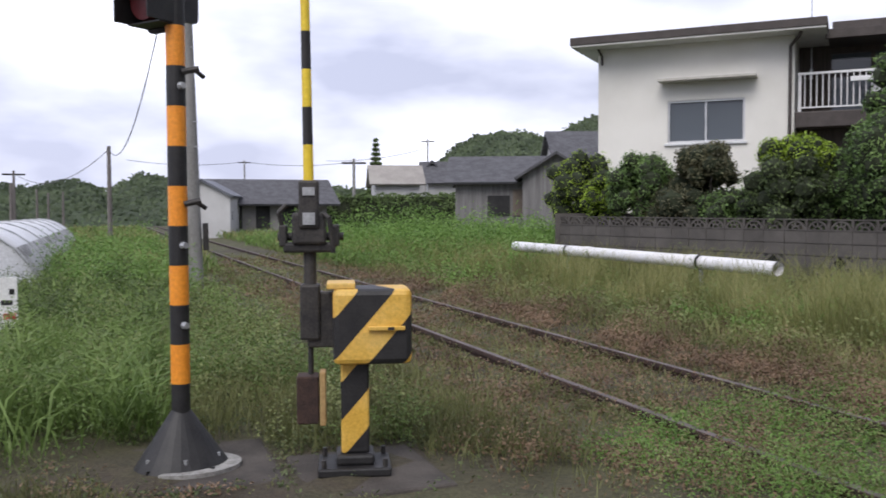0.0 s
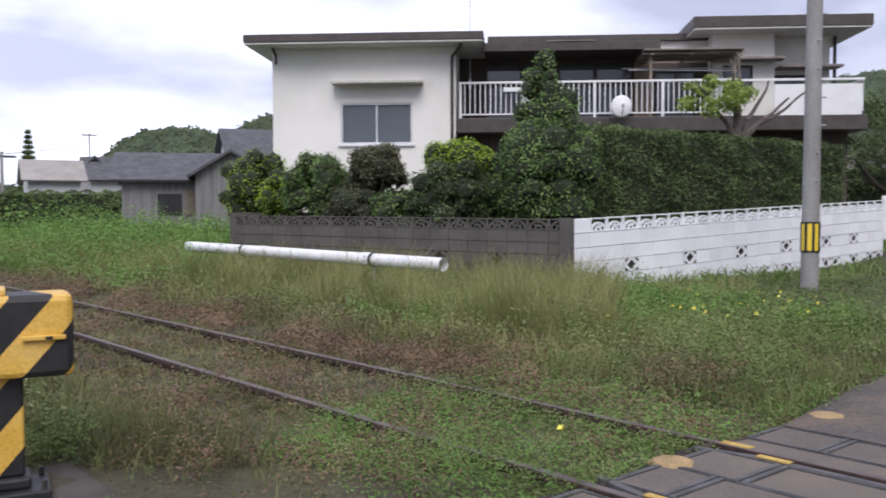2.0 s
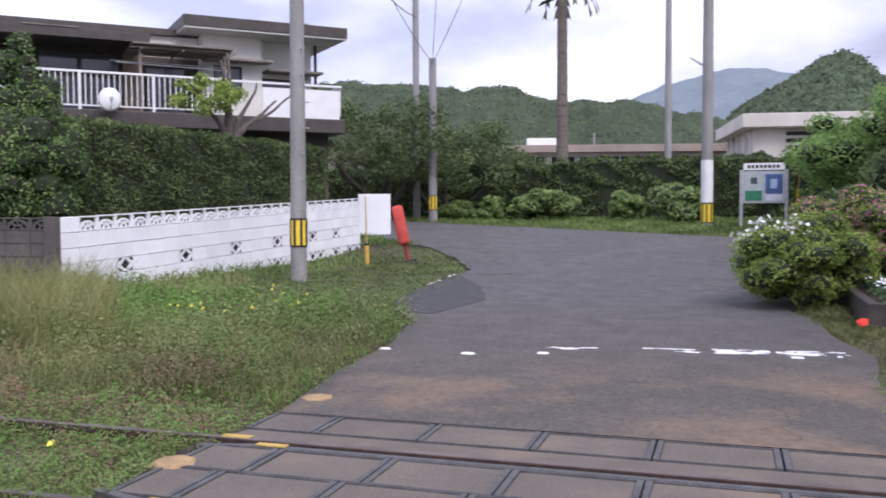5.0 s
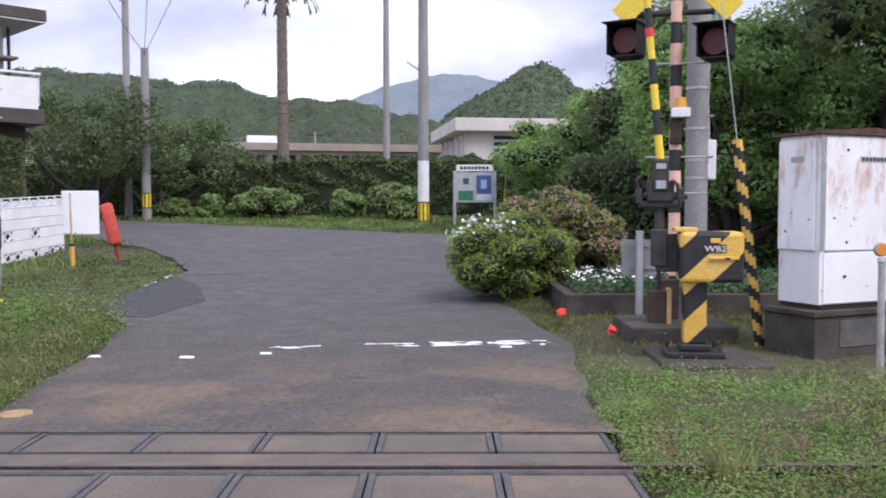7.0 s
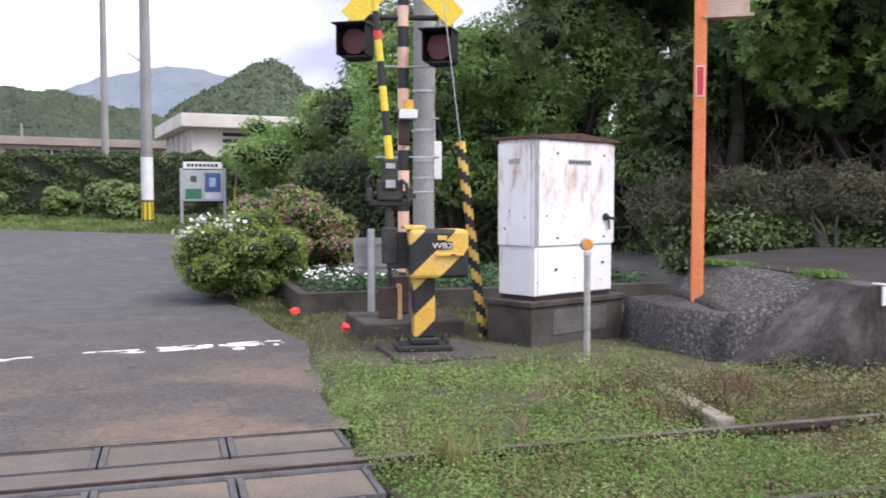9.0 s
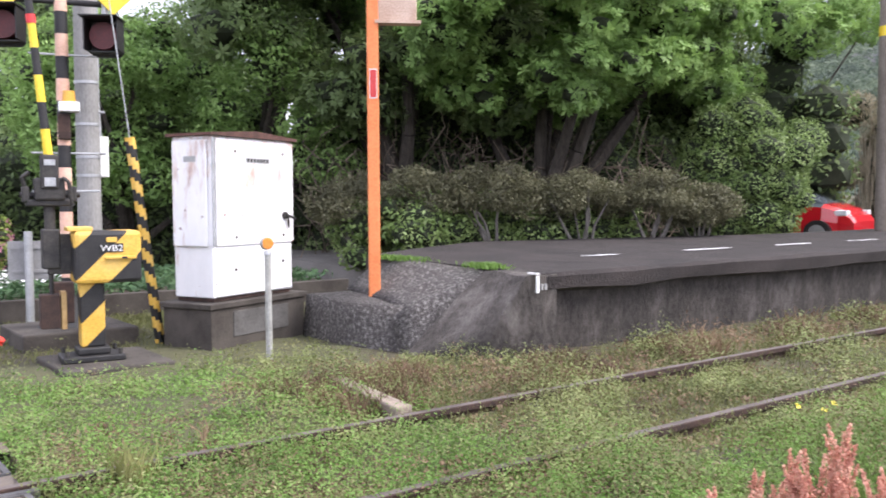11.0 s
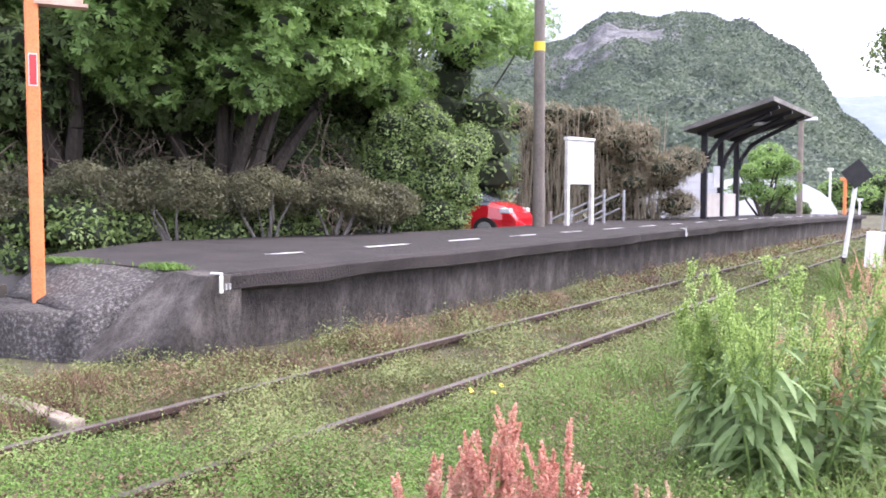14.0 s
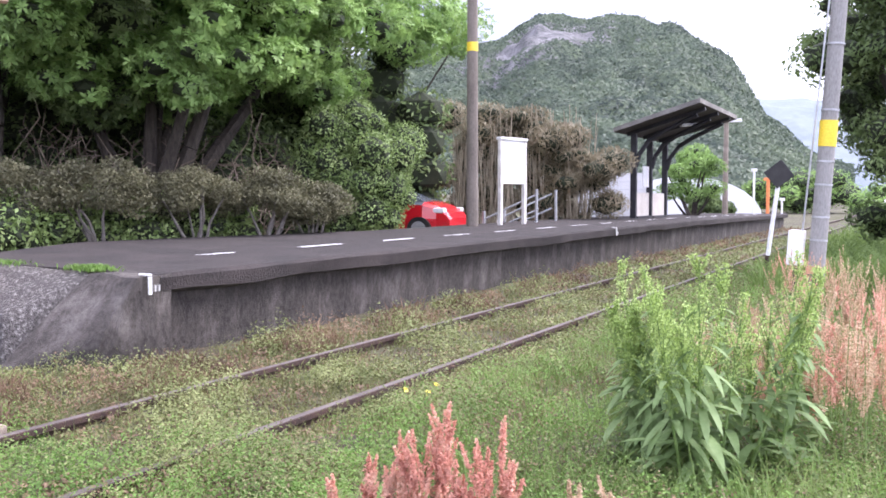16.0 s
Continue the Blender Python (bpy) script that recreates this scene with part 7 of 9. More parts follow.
def shade_mass(name, label, az0, az1, D, h0, h1, n, mat, size):
    """A deep belt of undergrowth along an arc, uneven on top."""
    bl_ = []
    k = int(abs(az1 - az0) * math.pi / 180 * D / 0.8)
    for i in range(k):
        a_ = az0 + (az1 - az0) * i / k
        x_, y_ = polar(a_, D + rngt.uniform(-0.7, 0.7))
        h_ = rngt.uniform(h0, h1)
        z_ = 0.3
        while z_ < h_:
            bl_.append((x_ + rngt.uniform(-0.3, 0.3), y_ + rngt.uniform(-0.3, 0.3), z_, 0.75, 0.75, 0.6))
            z_ += 0.75
    t_ = thing(name, label, "undergrowth", kind="stuff")
    p_, nr_ = blob_points(bl_, n)
    part("foliage", leaf_mesh(name, p_, nr_, size, size * 0.45, 0.9), mat, t_)
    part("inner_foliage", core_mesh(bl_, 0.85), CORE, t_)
    return t_


# big evergreen trees over the platform's near end
bl = clump_crown((9.3, -13.6, 5.0), (3.6, 4.2, 2.3), 130, 0.62, rngt, -0.95) + clump_crown((7.4, -10.2, 4.1), (2.2, 2.4, 1.5), 70, 0.5, rngt, -0.95) + clump_crown((7.4, -12.6, 4.5), (1.6, 1.8, 1.2), 40, 0.45, rngt, -0.95) + clump_crown((8.0, -12.0, 3.5), (1.9, 2.2, 0.8), 44, 0.42, rngt, -0.95)
tree("tree", "large broad-leaved evergreen tree with bright leaf rosettes behind the platform", (8.35, -10.8, 0.3), bl, 210000, 0.135, 0.046, LEAF_TREE, 0.24, n_limb=7, core=0.5, seed=3, whorl=9)
bl = clump_crown((10.5, -9.5, 5.2), (3.6, 3.6, 2.8), 100, 0.72, rngt, -0.95)
tree("tree", "dark evergreen tree standing behind the equipment cabinet", (10.5, -9.5, 0.2), bl, 90000, 0.15, 0.05, LEAF_DARK, 0.25, n_limb=5, core=0.6, seed=4, whorl=8)
bl = clump_crown((12.5, -15.5, 4.0), (3.6, 4.0, 3.6), 60, 1.1, rngt, -0.9)
tree("tree", "dark evergreen tree deep behind the platform", (12.5, -15.5, 0.2), bl, 40000, 0.17, 0.07, LEAF_DARK, 0.25, core=0.7, seed=5)
bl = clump_crown((9.6, -19.3, 5.6), (2.6, 2.6, 1.5), 26, 0.75, rngt, -0.5)
tree("tree", "thin-topped evergreen tree with sky between its twigs", (10.0, -18.5, 0.2), bl, 24000, 0.13, 0.05, LEAF_TREE, 0.09, core=0.0, seed=6, whorl=7)
shade_mass("undergrowth", "dark belt of undergrowth under the trees behind the platform", -108, -152, 21.5, 3.6, 5.8, 36000, LEAF_DARK, 0.17)
shade_mass("undergrowth", "leafy undergrowth round the trunks behind the clipped shrubs", -119, -143, 18.3, 2.0, 3.4, 20000, LEAF_DARK, 0.13)
shade_mass("undergrowth", "dark belt of undergrowth behind the flower bed", -97, -112, 19.5, 1.6, 3.2, 16000, LEAF_DARK, 0.15)
# airy trees behind the far gate
bl = clump_crown((14.4, -5.7, 3.0), (2.3, 2.0, 2.2), 40, 0.7, rngt, -0.8)
tree("tree", "light green roadside tree behind the far warning post", (14.4, -5.7, 0.3), bl, 30000, 0.13, 0.05, LEAF_TREE, 0.14, core=0.45, seed=7)
bl = clump_crown((13.0, -8.2, 4.2), (2.6, 2.6, 3.6), 46, 0.8, rngt, -0.9)
tree("tree", "tall airy tree behind the utility pole", (13.0, -8.2, 0.3), bl, 34000, 0.12, 0.045, LEAF_TREE, 0.16, core=0.35, seed=8)
bl = clump_crown((21.5, -8.0, 3.5), (5.5, 3.5, 3.2), 60, 1.2, rngt, -0.9)
tree("tree", "dark roadside tree mass across the side road", (21.5, -8.0, 0.3), bl, 34000, 0.2, 0.08, LEAF_DARK, 0.2, core=0.65, seed=9)
bl = clump_crown((26.0, -4.6, 2.6), (2.6, 2.4, 2.0), 40, 0.8, rngt, -0.9)
tree("tree", "bushy light green tree beside the bulletin board", (26.0, -4.6, 0.5), bl, 24000, 0.16, 0.06, LEAF_TREE, 0.12, core=0.6, seed=10)
# trees beyond the house wall
for i, (az, D, zc, rx, rz, n, mat) in enumerate(((-68.2, 36, 3.6, 3.2, 2.0, 13000, LEAF_ROAD), (-72.5, 38, 3.1, 3.2, 1.9, 12000, LEAF_ROAD), (-75.6, 40, 2.8, 2.4, 1.4, 7000, LEAF_ROAD))):
    x, y = polar(az, D)
    bl = clump_crown((x, y, zc), (rx, rx, rz), 40, 0.75, rngt, -0.7)
    tree("tree", "light crowned roadside tree across the road", (x, y, 0.7), bl, n, 0.17, 0.07, mat, 0.13, core=0.0, group="roadside trees", seed=20 + i)

# palm and norfolk pine
palm = thing("palm_tree", "tall shaggy palm trunk with drooping fronds", "tree", pose(36.16, 7.01, 0.9))
b = B()
for k in range(24):
    z0 = k * 0.46
    r0 = 0.30 - 0.004 * k
    cyl(b, (0.02 * math.sin(k), 0, z0 - 0.3), (0.02 * math.sin(k + 1), 0, z0 + 0.14), r0 * 0.93, r0, 12)
part("trunk", b, surf("shaggy_palm_bark", (0.10, 0.08, 0.065), (0.22, 0.185, 0.155), 8, 0.95, fine=30, bump=0.9, stretch=(1, 1, 3)), palm)
b = B()
for k in range(22):
    a = k * 2.4
    q0 = Vector((0, 0, 10.9))
    for j in range(7):
        f = (j + 1) / 7
        q1 = Vector((math.cos(a) * 1.6 * f, math.sin(a) * 1.6 * f, 10.9 + (0.9 if k % 2 else -0.2) * f - 1.8 * f * f))
        s = Vector((-math.sin(a), math.cos(a), 0)) * 0.35 * (1 - 0.6 * abs(f - 0.5))
        b.faces.new([b.verts.new(v) for v in (q0, q1 + s * 0.5 + Vector((0, 0, -0.15)), q1)]); b.faces.new([b.verts.new(v) for v in (q0, q1, q1 - s * 0.5 + Vector((0, 0, -0.15)))])
        q0 = q1
part("frond", b, LEAF_DULL, palm)
x, y = polar(-16.1, 120)
blp = [(x, y, 1 + k * 0.62, 1.75 * (1 - k / 17) + 0.15, 1.75 * (1 - k / 17) + 0.15, 0.2) for k in range(4, 17)]
tree("conifer", "dark tiered conifer far beyond the track", (x, y, 0), blp, 9000, 0.5, 0.14, LEAF_DARK, 0.2, core=0.5, n_limb=3)


def shrub(name, label, blobs, n, length, width, mat, spread=0.8, core=0.8, group="", base=None, trunk=0.03, category="shrub", seed=2, trunk_mat=None):
    x, y = (sum(bl[i] for bl in blobs) / len(blobs) for i in (0, 1))
    return tree(name, label, base or (x, y, float(gz(x, y))), blobs, n, length, width, mat, trunk, category, spread, group, 5, core, seed=seed, trunk_mat=trunk_mat)


# big rounded bush beside the parked car
bl = clump_crown((6.75, -14.9, 1.75), (1.05, 1.15, 1.25), 110, 0.36, rngt, -0.95, 0.95)
shrub("bush", "large dense rounded evergreen bush beside the platform", bl, 80000, 0.062, 0.036, LEAF_BUSH, 0.6, 0.8, trunk=0.06)
# row of dull clipped shrubs behind the platform
PALEBARK = surf("pale_grey_bark", (0.10, 0.09, 0.08), (0.19, 0.175, 0.155), 7, 0.9)
for i, (az, D, z, r) in enumerate(((-121.8, 13.4, 1.22, 0.55), (-125.6, 13.3, 1.36, 0.68), (-130.6, 13.3, 1.38, 0.66), (-136.1, 13.7, 1.32, 0.62), (-140.4, 14.2, 1.30, 0.52), (-143.2, 14.8, 1.1, 0.42))):
    x, y = polar(az, D)
    bl = clump_crown((x, y, z), (r * 1.15, r * 1.15, 0.36), 34, 0.24, rngt, -0.7)
    shrub("shrub", "dull brownish clipped shrub with bare forked stems behind the platform", bl, 9000, 0.05, 0.028, LEAF_DULL, 0.9, 0.0, "clipped shrubs", (x, y, 0.35), 0.045, seed=30 + i, trunk_mat=PALEBARK)
for i, (az, D, z, r) in enumerate(((-124.5, 13.5, 0.8, 0.9), (-128.0, 14.5, 0.75, 1.0), (-132.5, 14.6, 0.7, 0.9), (-136.5, 15.0, 0.7, 0.8))):
    x, y = polar(az, D)
    bl = clump_crown((x, y, z), (r, r, 0.6), 26, 0.4, rngt, -0.6)
    shrub("shrub", "leafy green shrub behind the platform", bl, 9000, 0.085, 0.045, LEAF_BUSH, 0.8, 0.8, "green shrubs", seed=40 + i)
# dead creepers and stems under the trees
b = B()
rs = random.Random(5)
for k in range(300):
    az = rs.uniform(-141, -119)
    x, y = polar(az, rs.uniform(15.4, 17.5))
    z0 = rs.uniform(0.2, 1.2)
    p = Vector((x, y, z0))
    for j in range(6):
        q_ = p + Vector((rs.uniform(-0.3, 0.3), rs.uniform(-0.3, 0.3), rs.uniform(-0.05, 0.42)))
        cyl(b, p, q_, rs.uniform(0.006, 0.016), 0.006, 4, False)
        p = q_
tagged(link(b, "dry_creepers", surf("dry_creeper", (0.08, 0.062, 0.046), (0.19, 0.15, 0.11), 5, 0.9)), "tangle of dry brown creepers and stems under the trees", "creepers", kind="stuff")
# bamboo thicket
bl = []
for az, D, zt in ((-153.0, 25, 4.3), (-154.6, 25.5, 4.2), (-156.2, 25, 4.0), (-157.8, 25, 3.9), (-159.3, 24.5, 3.6), (-160.4, 24.5, 3.2)):
    x, y = polar(az, D)
    bl += clump_crown((x, y, zt * 0.52), (0.9, 0.9, zt * 0.46), 16, 0.5, rngt, -0.9)
tree("bamboo_thicket", "dense thicket of half-dry bamboo behind the platform", polar(-157, 25) + (0.2,), bl, 30000, 0.24, 0.03, LEAF_BAMBOO, 0.05, "bamboo", 0.6, core=0.75, droop=0.9)
b = B()
for k in range(160):
    az = rs.uniform(-160.8, -152.0)
    x, y = polar(az, rs.uniform(23.9, 24.6))
    z1 = rs.uniform(2.0, 3.8)
    cyl(b, (x, y, 0.2), (x + rs.uniform(-0.3, 0.3), y + rs.uniform(-0.3, 0.3), z1), 0.02, 0.008, 5, False)
tagged(link(b, "bamboo_canes", surf("pale_canes", (0.22, 0.18, 0.12), (0.36, 0.31, 0.22), 4, 0.8)), "pale dry bamboo canes standing in the thicket", "bamboo canes", kind="stuff")
x, y = polar(-167.0, 33)
tree("tree", "small light green tree beside the shelter", (x, y, 0.3), clump_crown((x, y, 1.9), (1.1, 1.1, 1.1), 26, 0.42, rngt, -0.6), 9000, 0.11, 0.05, LEAF_TREE, 0.08, core=0.45, n_limb=8)
# dark tree hanging in from the right of the track
bl = clump_crown((-3.6, -17.5, 3.6), (2.2, 2.6, 2.4), 44, 0.75, rngt, -0.95) + clump_crown((-2.2, -17.6, 4.3), (1.1, 1.0, 0.8), 20, 0.36, rngt, -0.9) + clump_crown((-3.2, -17.0, 1.4), (1.0, 1.2, 1.3), 24, 0.45, rngt, -0.9)
tree("tree", "dark evergreen tree leaning over the trackside", (-4.2, -17.5, -0.1), bl, 34000, 0.12, 0.05, LEAF_DARK, 0.2, core=0.7, seed=50)
for az, D, h, r, n, mt in ((-174.0, 75, 3.2, 3.5, 6000, LEAF_TREE), (-171.2, 70, 2.6, 2.2, 4000, LEAF_TREE), (-177.5, 60, 1.6, 2.0, 4000, LEAF_TREE), (-168.0, 42, 1.6, 1.0, 4000, LEAF_DARK), (-179.5, 26, 1.2, 1.2, 6000, LEAF_TREE)):
    x, y = polar(az, D)
    shrub("shrub", "green shrub beside the far track", clump_crown((x, y, h * 0.5), (r, r, h * 0.5), 24, r * 0.35, rngt, -0.8), n, 0.22, 0.1, mt, 0.8, 0.75, "far shrubs")

# ---- hedges and garden ----
def hedge(name, label, x0, y0, x1, y1, depth, z0, z1, n, mat, size=0.05, bumps=0.08):
    """A clipped hedge along a line, its leaves on the faces of a rounded block."""
    L = math.hypot(x1 - x0, y1 - y0)
    ux, uy = (x1 - x0) / L, (y1 - y0) / L
    h = z1 - z0
    w = np.array([L * h, L * h, L * depth, depth * h, depth * h]); w = w / w.sum()
    f = RNG.choice(5, n, p=w)
    s, u, t_ = RNG.uniform(0, L, n), RNG.uniform(0, 1, n), RNG.uniform(0, depth, n)
    pos = np.stack([s, t_, z0 + u * h], 1); nr = np.zeros((n, 3))
    for k, (ax, val, sgn) in enumerate(((1, 0.0, -1), (1, depth, 1), (2, z1, 1), (0, 0.0, -1), (0, L, 1))):
        m = f == k
        pos[m, ax] = val
        nr[m, ax] = sgn
    wob = bumps * np.sin(pos[:, 0] * 3.1 + 2 * np.sin(pos[:, 2] * 2.7)) * np.cos(pos[:, 2] * 3.7 + pos[:, 1] * 2.9) + RNG.normal(0, 0.035, n)
    pos += nr * wob[:, None]
    wp = np.stack([x0 + ux * pos[:, 0] - uy * pos[:, 1], y0 + uy * pos[:, 0] + ux * pos[:, 1], pos[:, 2]], 1)
    wn_ = np.stack([ux * nr[:, 0] - uy * nr[:, 1], uy * nr[:, 0] + ux * nr[:, 1], nr[:, 2]], 1)
    t2 = thing(name, label, "hedge")
    part("foliage", leaf_mesh(name, wp, wn_, size * 1.5, size * 0.75, 0.8), mat, t2)
    # dark box within the hedge, its shade put into the colour
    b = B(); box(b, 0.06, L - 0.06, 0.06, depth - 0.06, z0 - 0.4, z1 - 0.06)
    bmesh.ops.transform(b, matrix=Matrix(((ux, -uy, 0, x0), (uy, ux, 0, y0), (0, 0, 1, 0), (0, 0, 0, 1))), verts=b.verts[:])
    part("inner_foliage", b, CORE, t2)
    return t2


hedge("hedge", "tall dark clipped hedge behind the white block wall", 9.2, 11.0, 19.3, 10.5, 1.2, 0.3, 2.86, 60000, LEAF_HEDGE)
hx, hy = polar(-47.4, 16.3)
bl = clump_crown((hx, hy, 1.95), (0.85, 0.8, 1.0), 90, 0.34, rngt, -0.9, 0.95) + clump_crown((hx, hy, 2.85), (0.48, 0.46, 0.6), 44, 0.26, rngt, -0.9, 0.95) + clump_crown((hx - 0.05, hy, 3.55), (0.26, 0.26, 0.55), 16, 0.18, rngt, -0.9, 1.1)
shrub("shrub", "tall loose evergreen shrub rising above the hedge", bl, 26000, 0.07, 0.035, LEAF_GARDEN, 0.8, 0.8, trunk=0.05)
for i, (az, D, zc, r, rz, mat, lab, n) in enumerate(((-32.9, 18.5, 1.75, 0.66, 0.62, LEAF_GARDEN, "rounded camellia-like garden shrub behind the grey wall", 11000), (-36.8, 18.0, 2.15, 0.52, 0.38, LEAF_DULL, "cloud-pruned garden tree with a bare twisted stem", 8000), (-41.8, 16.6, 1.62, 0.72, 0.62, LEAF_HEDGE, "clipped dark green garden shrub", 11000), (-41.8, 16.7, 2.26, 0.55, 0.2, LEAF_LIME, "bright lime green topped clipped shrub", 8000), (-35.2, 18.4, 1.35, 0.8, 0.5, LEAF_DULL, "untidy low garden shrub", 8000), (-30.6, 19.2, 1.55, 0.4, 0.45, LEAF_LIME, "pale green garden shrub by the porch", 4000), (-38.5, 17.6, 1.25, 0.6, 0.4, LEAF_GARDEN, "low leafy garden shrub", 6000), (-29.0, 24, 1.9, 0.9, 0.9, LEAF_LIME, "light green shrub beside the house", 5000), (-44.2, 16.8, 1.5, 0.6, 0.7, LEAF_GARDEN, "dark evergreen garden shrub", 8000))):
    x, y = polar(az, D)
    shrub("shrub", lab, clump_crown((x, y, zc), (r, r, rz), 60, r * 0.36, rngt, -0.95, 0.9), n, 0.065, 0.035, mat, 0.9, 0.8, base=(x, y, 0.3), trunk=0.05, seed=60 + i)
# pruned fruit tree in the garden
pt = thing("pruned_tree", "hard-pruned garden tree with stubby limbs and a few lime leaves", "tree")
x, y = polar(-59.0, 22.6)
part("trunk", cyl(limbs((x, y, 2.9), [(x - 1.0, y + 0.5, 4.3), (x + 0.3, y + 0.2, 5.0), (x + 0.9, y - 0.3, 4.4), (x + 1.4, y - 0.5, 4.0), (x - 0.3, y, 4.8), (x + 1.8, y - 0.8, 4.2)], 0.12, 8), (x, y, -0.1), (x, y, 2.9), 0.15, 0.12, 10), surf("grey_brown_bark", (0.07, 0.055, 0.05), (0.16, 0.13, 0.115), 7, 0.95, bump=0.7), pt)
p, nr = blob_points(clump_crown((x - 0.6, y + 0.4, 3.95), (1.15, 0.8, 0.5), 16, 0.28, rngt, -0.9), 2400, shell=0.2)
part("crown", leaf_mesh("crown", p, nr, 0.10, 0.055), LEAF_AZALEA, pt)

hedge("hedge", "dark hedge in front of the far cottages", *polar(-12.0, 60), *polar(-21.3, 58), 1.5, 0.0, 2.35, 7000, LEAF_DARK, 0.16, 0.2)
# far hedge across the road with round shrubs
hedge("hedge", "dark roadside hedge in front of the school grounds", *polar(-63.5, 41), *polar(-80.0, 37.5), 1.6, 0.9, 2.9, 20000, LEAF_HEDGE, 0.10, 0.15)
hedge("hedge", "dark roadside hedge in front of the school grounds", *polar(-79.5, 37.4), *polar(-92.0, 36.0), 1.8, 0.9, 3.05, 18000, LEAF_HEDGE, 0.10, 0.22)
hedge("hedge", "dark roadside hedge in front of the school grounds", *polar(-91.5, 36.0), *polar(-99.5, 34.0), 1.8, 0.7, 3.0, 14000, LEAF_HEDGE, 0.10, 0.25)
for i, (az, D, r, h) in enumerate(((-75.2, 36, 0.55, 0.75), (-77.6, 35.5, 0.7, 0.75), (-79.3, 34.5, 0.85, 0.85), (-86.9, 33.5, 1.0, 0.85), (-73.2, 36.5, 0.6, 0.5), (-84.0, 35.0, 0.7, 0.7))):
    x, y = polar(az, D)
    shrub("shrub", "rounded green shrub on the grassy verge", clump_crown((x, y, 0.85 + h * 0.5), (r, r, h * 0.75), 22, r * 0.4, rngt, -0.8), 5000, 0.14, 0.07, LEAF_BUSH, 0.8, 0.85, "verge shrubs", seed=80 + i)

# azaleas beside the road
az_l = clump_crown((8.95, -0.95, 0.55), (0.95, 0.75, 0.52), 60, 0.26, rngt, -0.98)
a1 = shrub("azalea", "rounded azalea bush fringed with white flowers at the road's edge", az_l, 22000, 0.06, 0.024, LEAF_AZALEA, 0.8, 0.8)
p, nr = blob_points(clump_crown((8.9, -0.6, 0.80), (0.75, 0.65, 0.34), 34, 0.10, rngt, 0.0), 230, shell=0.8)
tagged(part("white_blossom", leaf_mesh("white_blossom", p, nr, 0.062, 0.058, 0.6), PETAL_W, a1), "cluster of white azalea flowers", kind="stuff")
az_r = clump_crown((10.4, -1.75, 0.75), (1.0, 0.85, 0.68), 60, 0.28, rngt, -0.98)
a2 = shrub("azalea", "larger azalea bush flushed with faded pink flowers", az_r, 20000, 0.06, 0.024, LEAF_AZALEA, 0.8, 0.8)
p, nr = blob_points(az_r, 4000, shell=0.97)
tagged(part("pink_blossom", leaf_mesh("pink_blossom", p, nr, 0.05, 0.045, 0.6), PETAL_P, a2), "faded pink azalea flowers", kind="stuff")
# bed flowers, red poppies, yellow flowers in the grass
p = np.stack([RNG.uniform(7.15, 10.2, 5000), RNG.uniform(-6.1, -1.6, 5000), 0.2 + RNG.uniform(0, 0.14, 5000)], 1)
tagged(link(leaf_mesh("bed_plants", p, np.tile((0, 0, 1.0), (5000, 1)), 0.09, 0.05, 0.8), "bed_plants", leafmat("bed_leaves", (0.03, 0.07, 0.03), (0.07, 0.14, 0.06), (0.14, 0.22, 0.10), 3)), "low leafy plants in the flower bed", "bedding plants", kind="stuff")
p = np.stack([RNG.uniform(7.3, 9.6, 330), RNG.uniform(-3.2, -1.6, 330), 0.34 + RNG.uniform(0, 0.06, 330)], 1)
tagged(link(leaf_mesh("bed_flowers", p, np.tile((0, 0, 1.0), (330, 1)), 0.05, 0.05, 0.4), "bed_flowers", PETAL_W), "small white flowers in the flower bed", "flowers", kind="stuff")
b = B()
for x, y, z in ((6.15, -1.25, 0.14), (5.12, -1.58, 0.10)):
    f = tagged(link(leaf_mesh("poppy", np.array([[x, y, z]] * 6) + RNG.normal(0, 0.012, (6, 3)), np.tile((-0.6, 0.2, 0.7), (6, 1)), 0.10, 0.085, 0.5), "poppy", surf("poppy_red", (0.75, 0.03, 0.015), (0.85, 0.06, 0.03), 9, 0.6)), "single red poppy at the road's edge", "flower", group="poppies")
b.free()
# ---- grasses and weeds ----
def patch(x, y, s=1.0, ph=0.0):
    return 0.5 + 0.25 * np.sin(x * 1.3 * s + 2.1 * np.sin(y * 0.9 * s + ph)) + 0.25 * np.sin(y * 1.7 * s + 1.7 * np.sin(x * 1.1 * s + ph * 2))


def crossing_green(x, y):
    """The lush strips on either side of the crossing, where weeds bury the rails."""
    north = (y > 2.0) & (y < 4.4 + 1.2 * patch(x, y, 0.8)) & (x > -0.9) & (y > 2.6 - 0.3 * x)
    south = (y < -0.7) & (y > -3.6 + 1.0 * patch(x, y, 0.8) - 0.7 * (x < 0.5)) & (x > -1.2) & (x < 3.6)
    return north | south


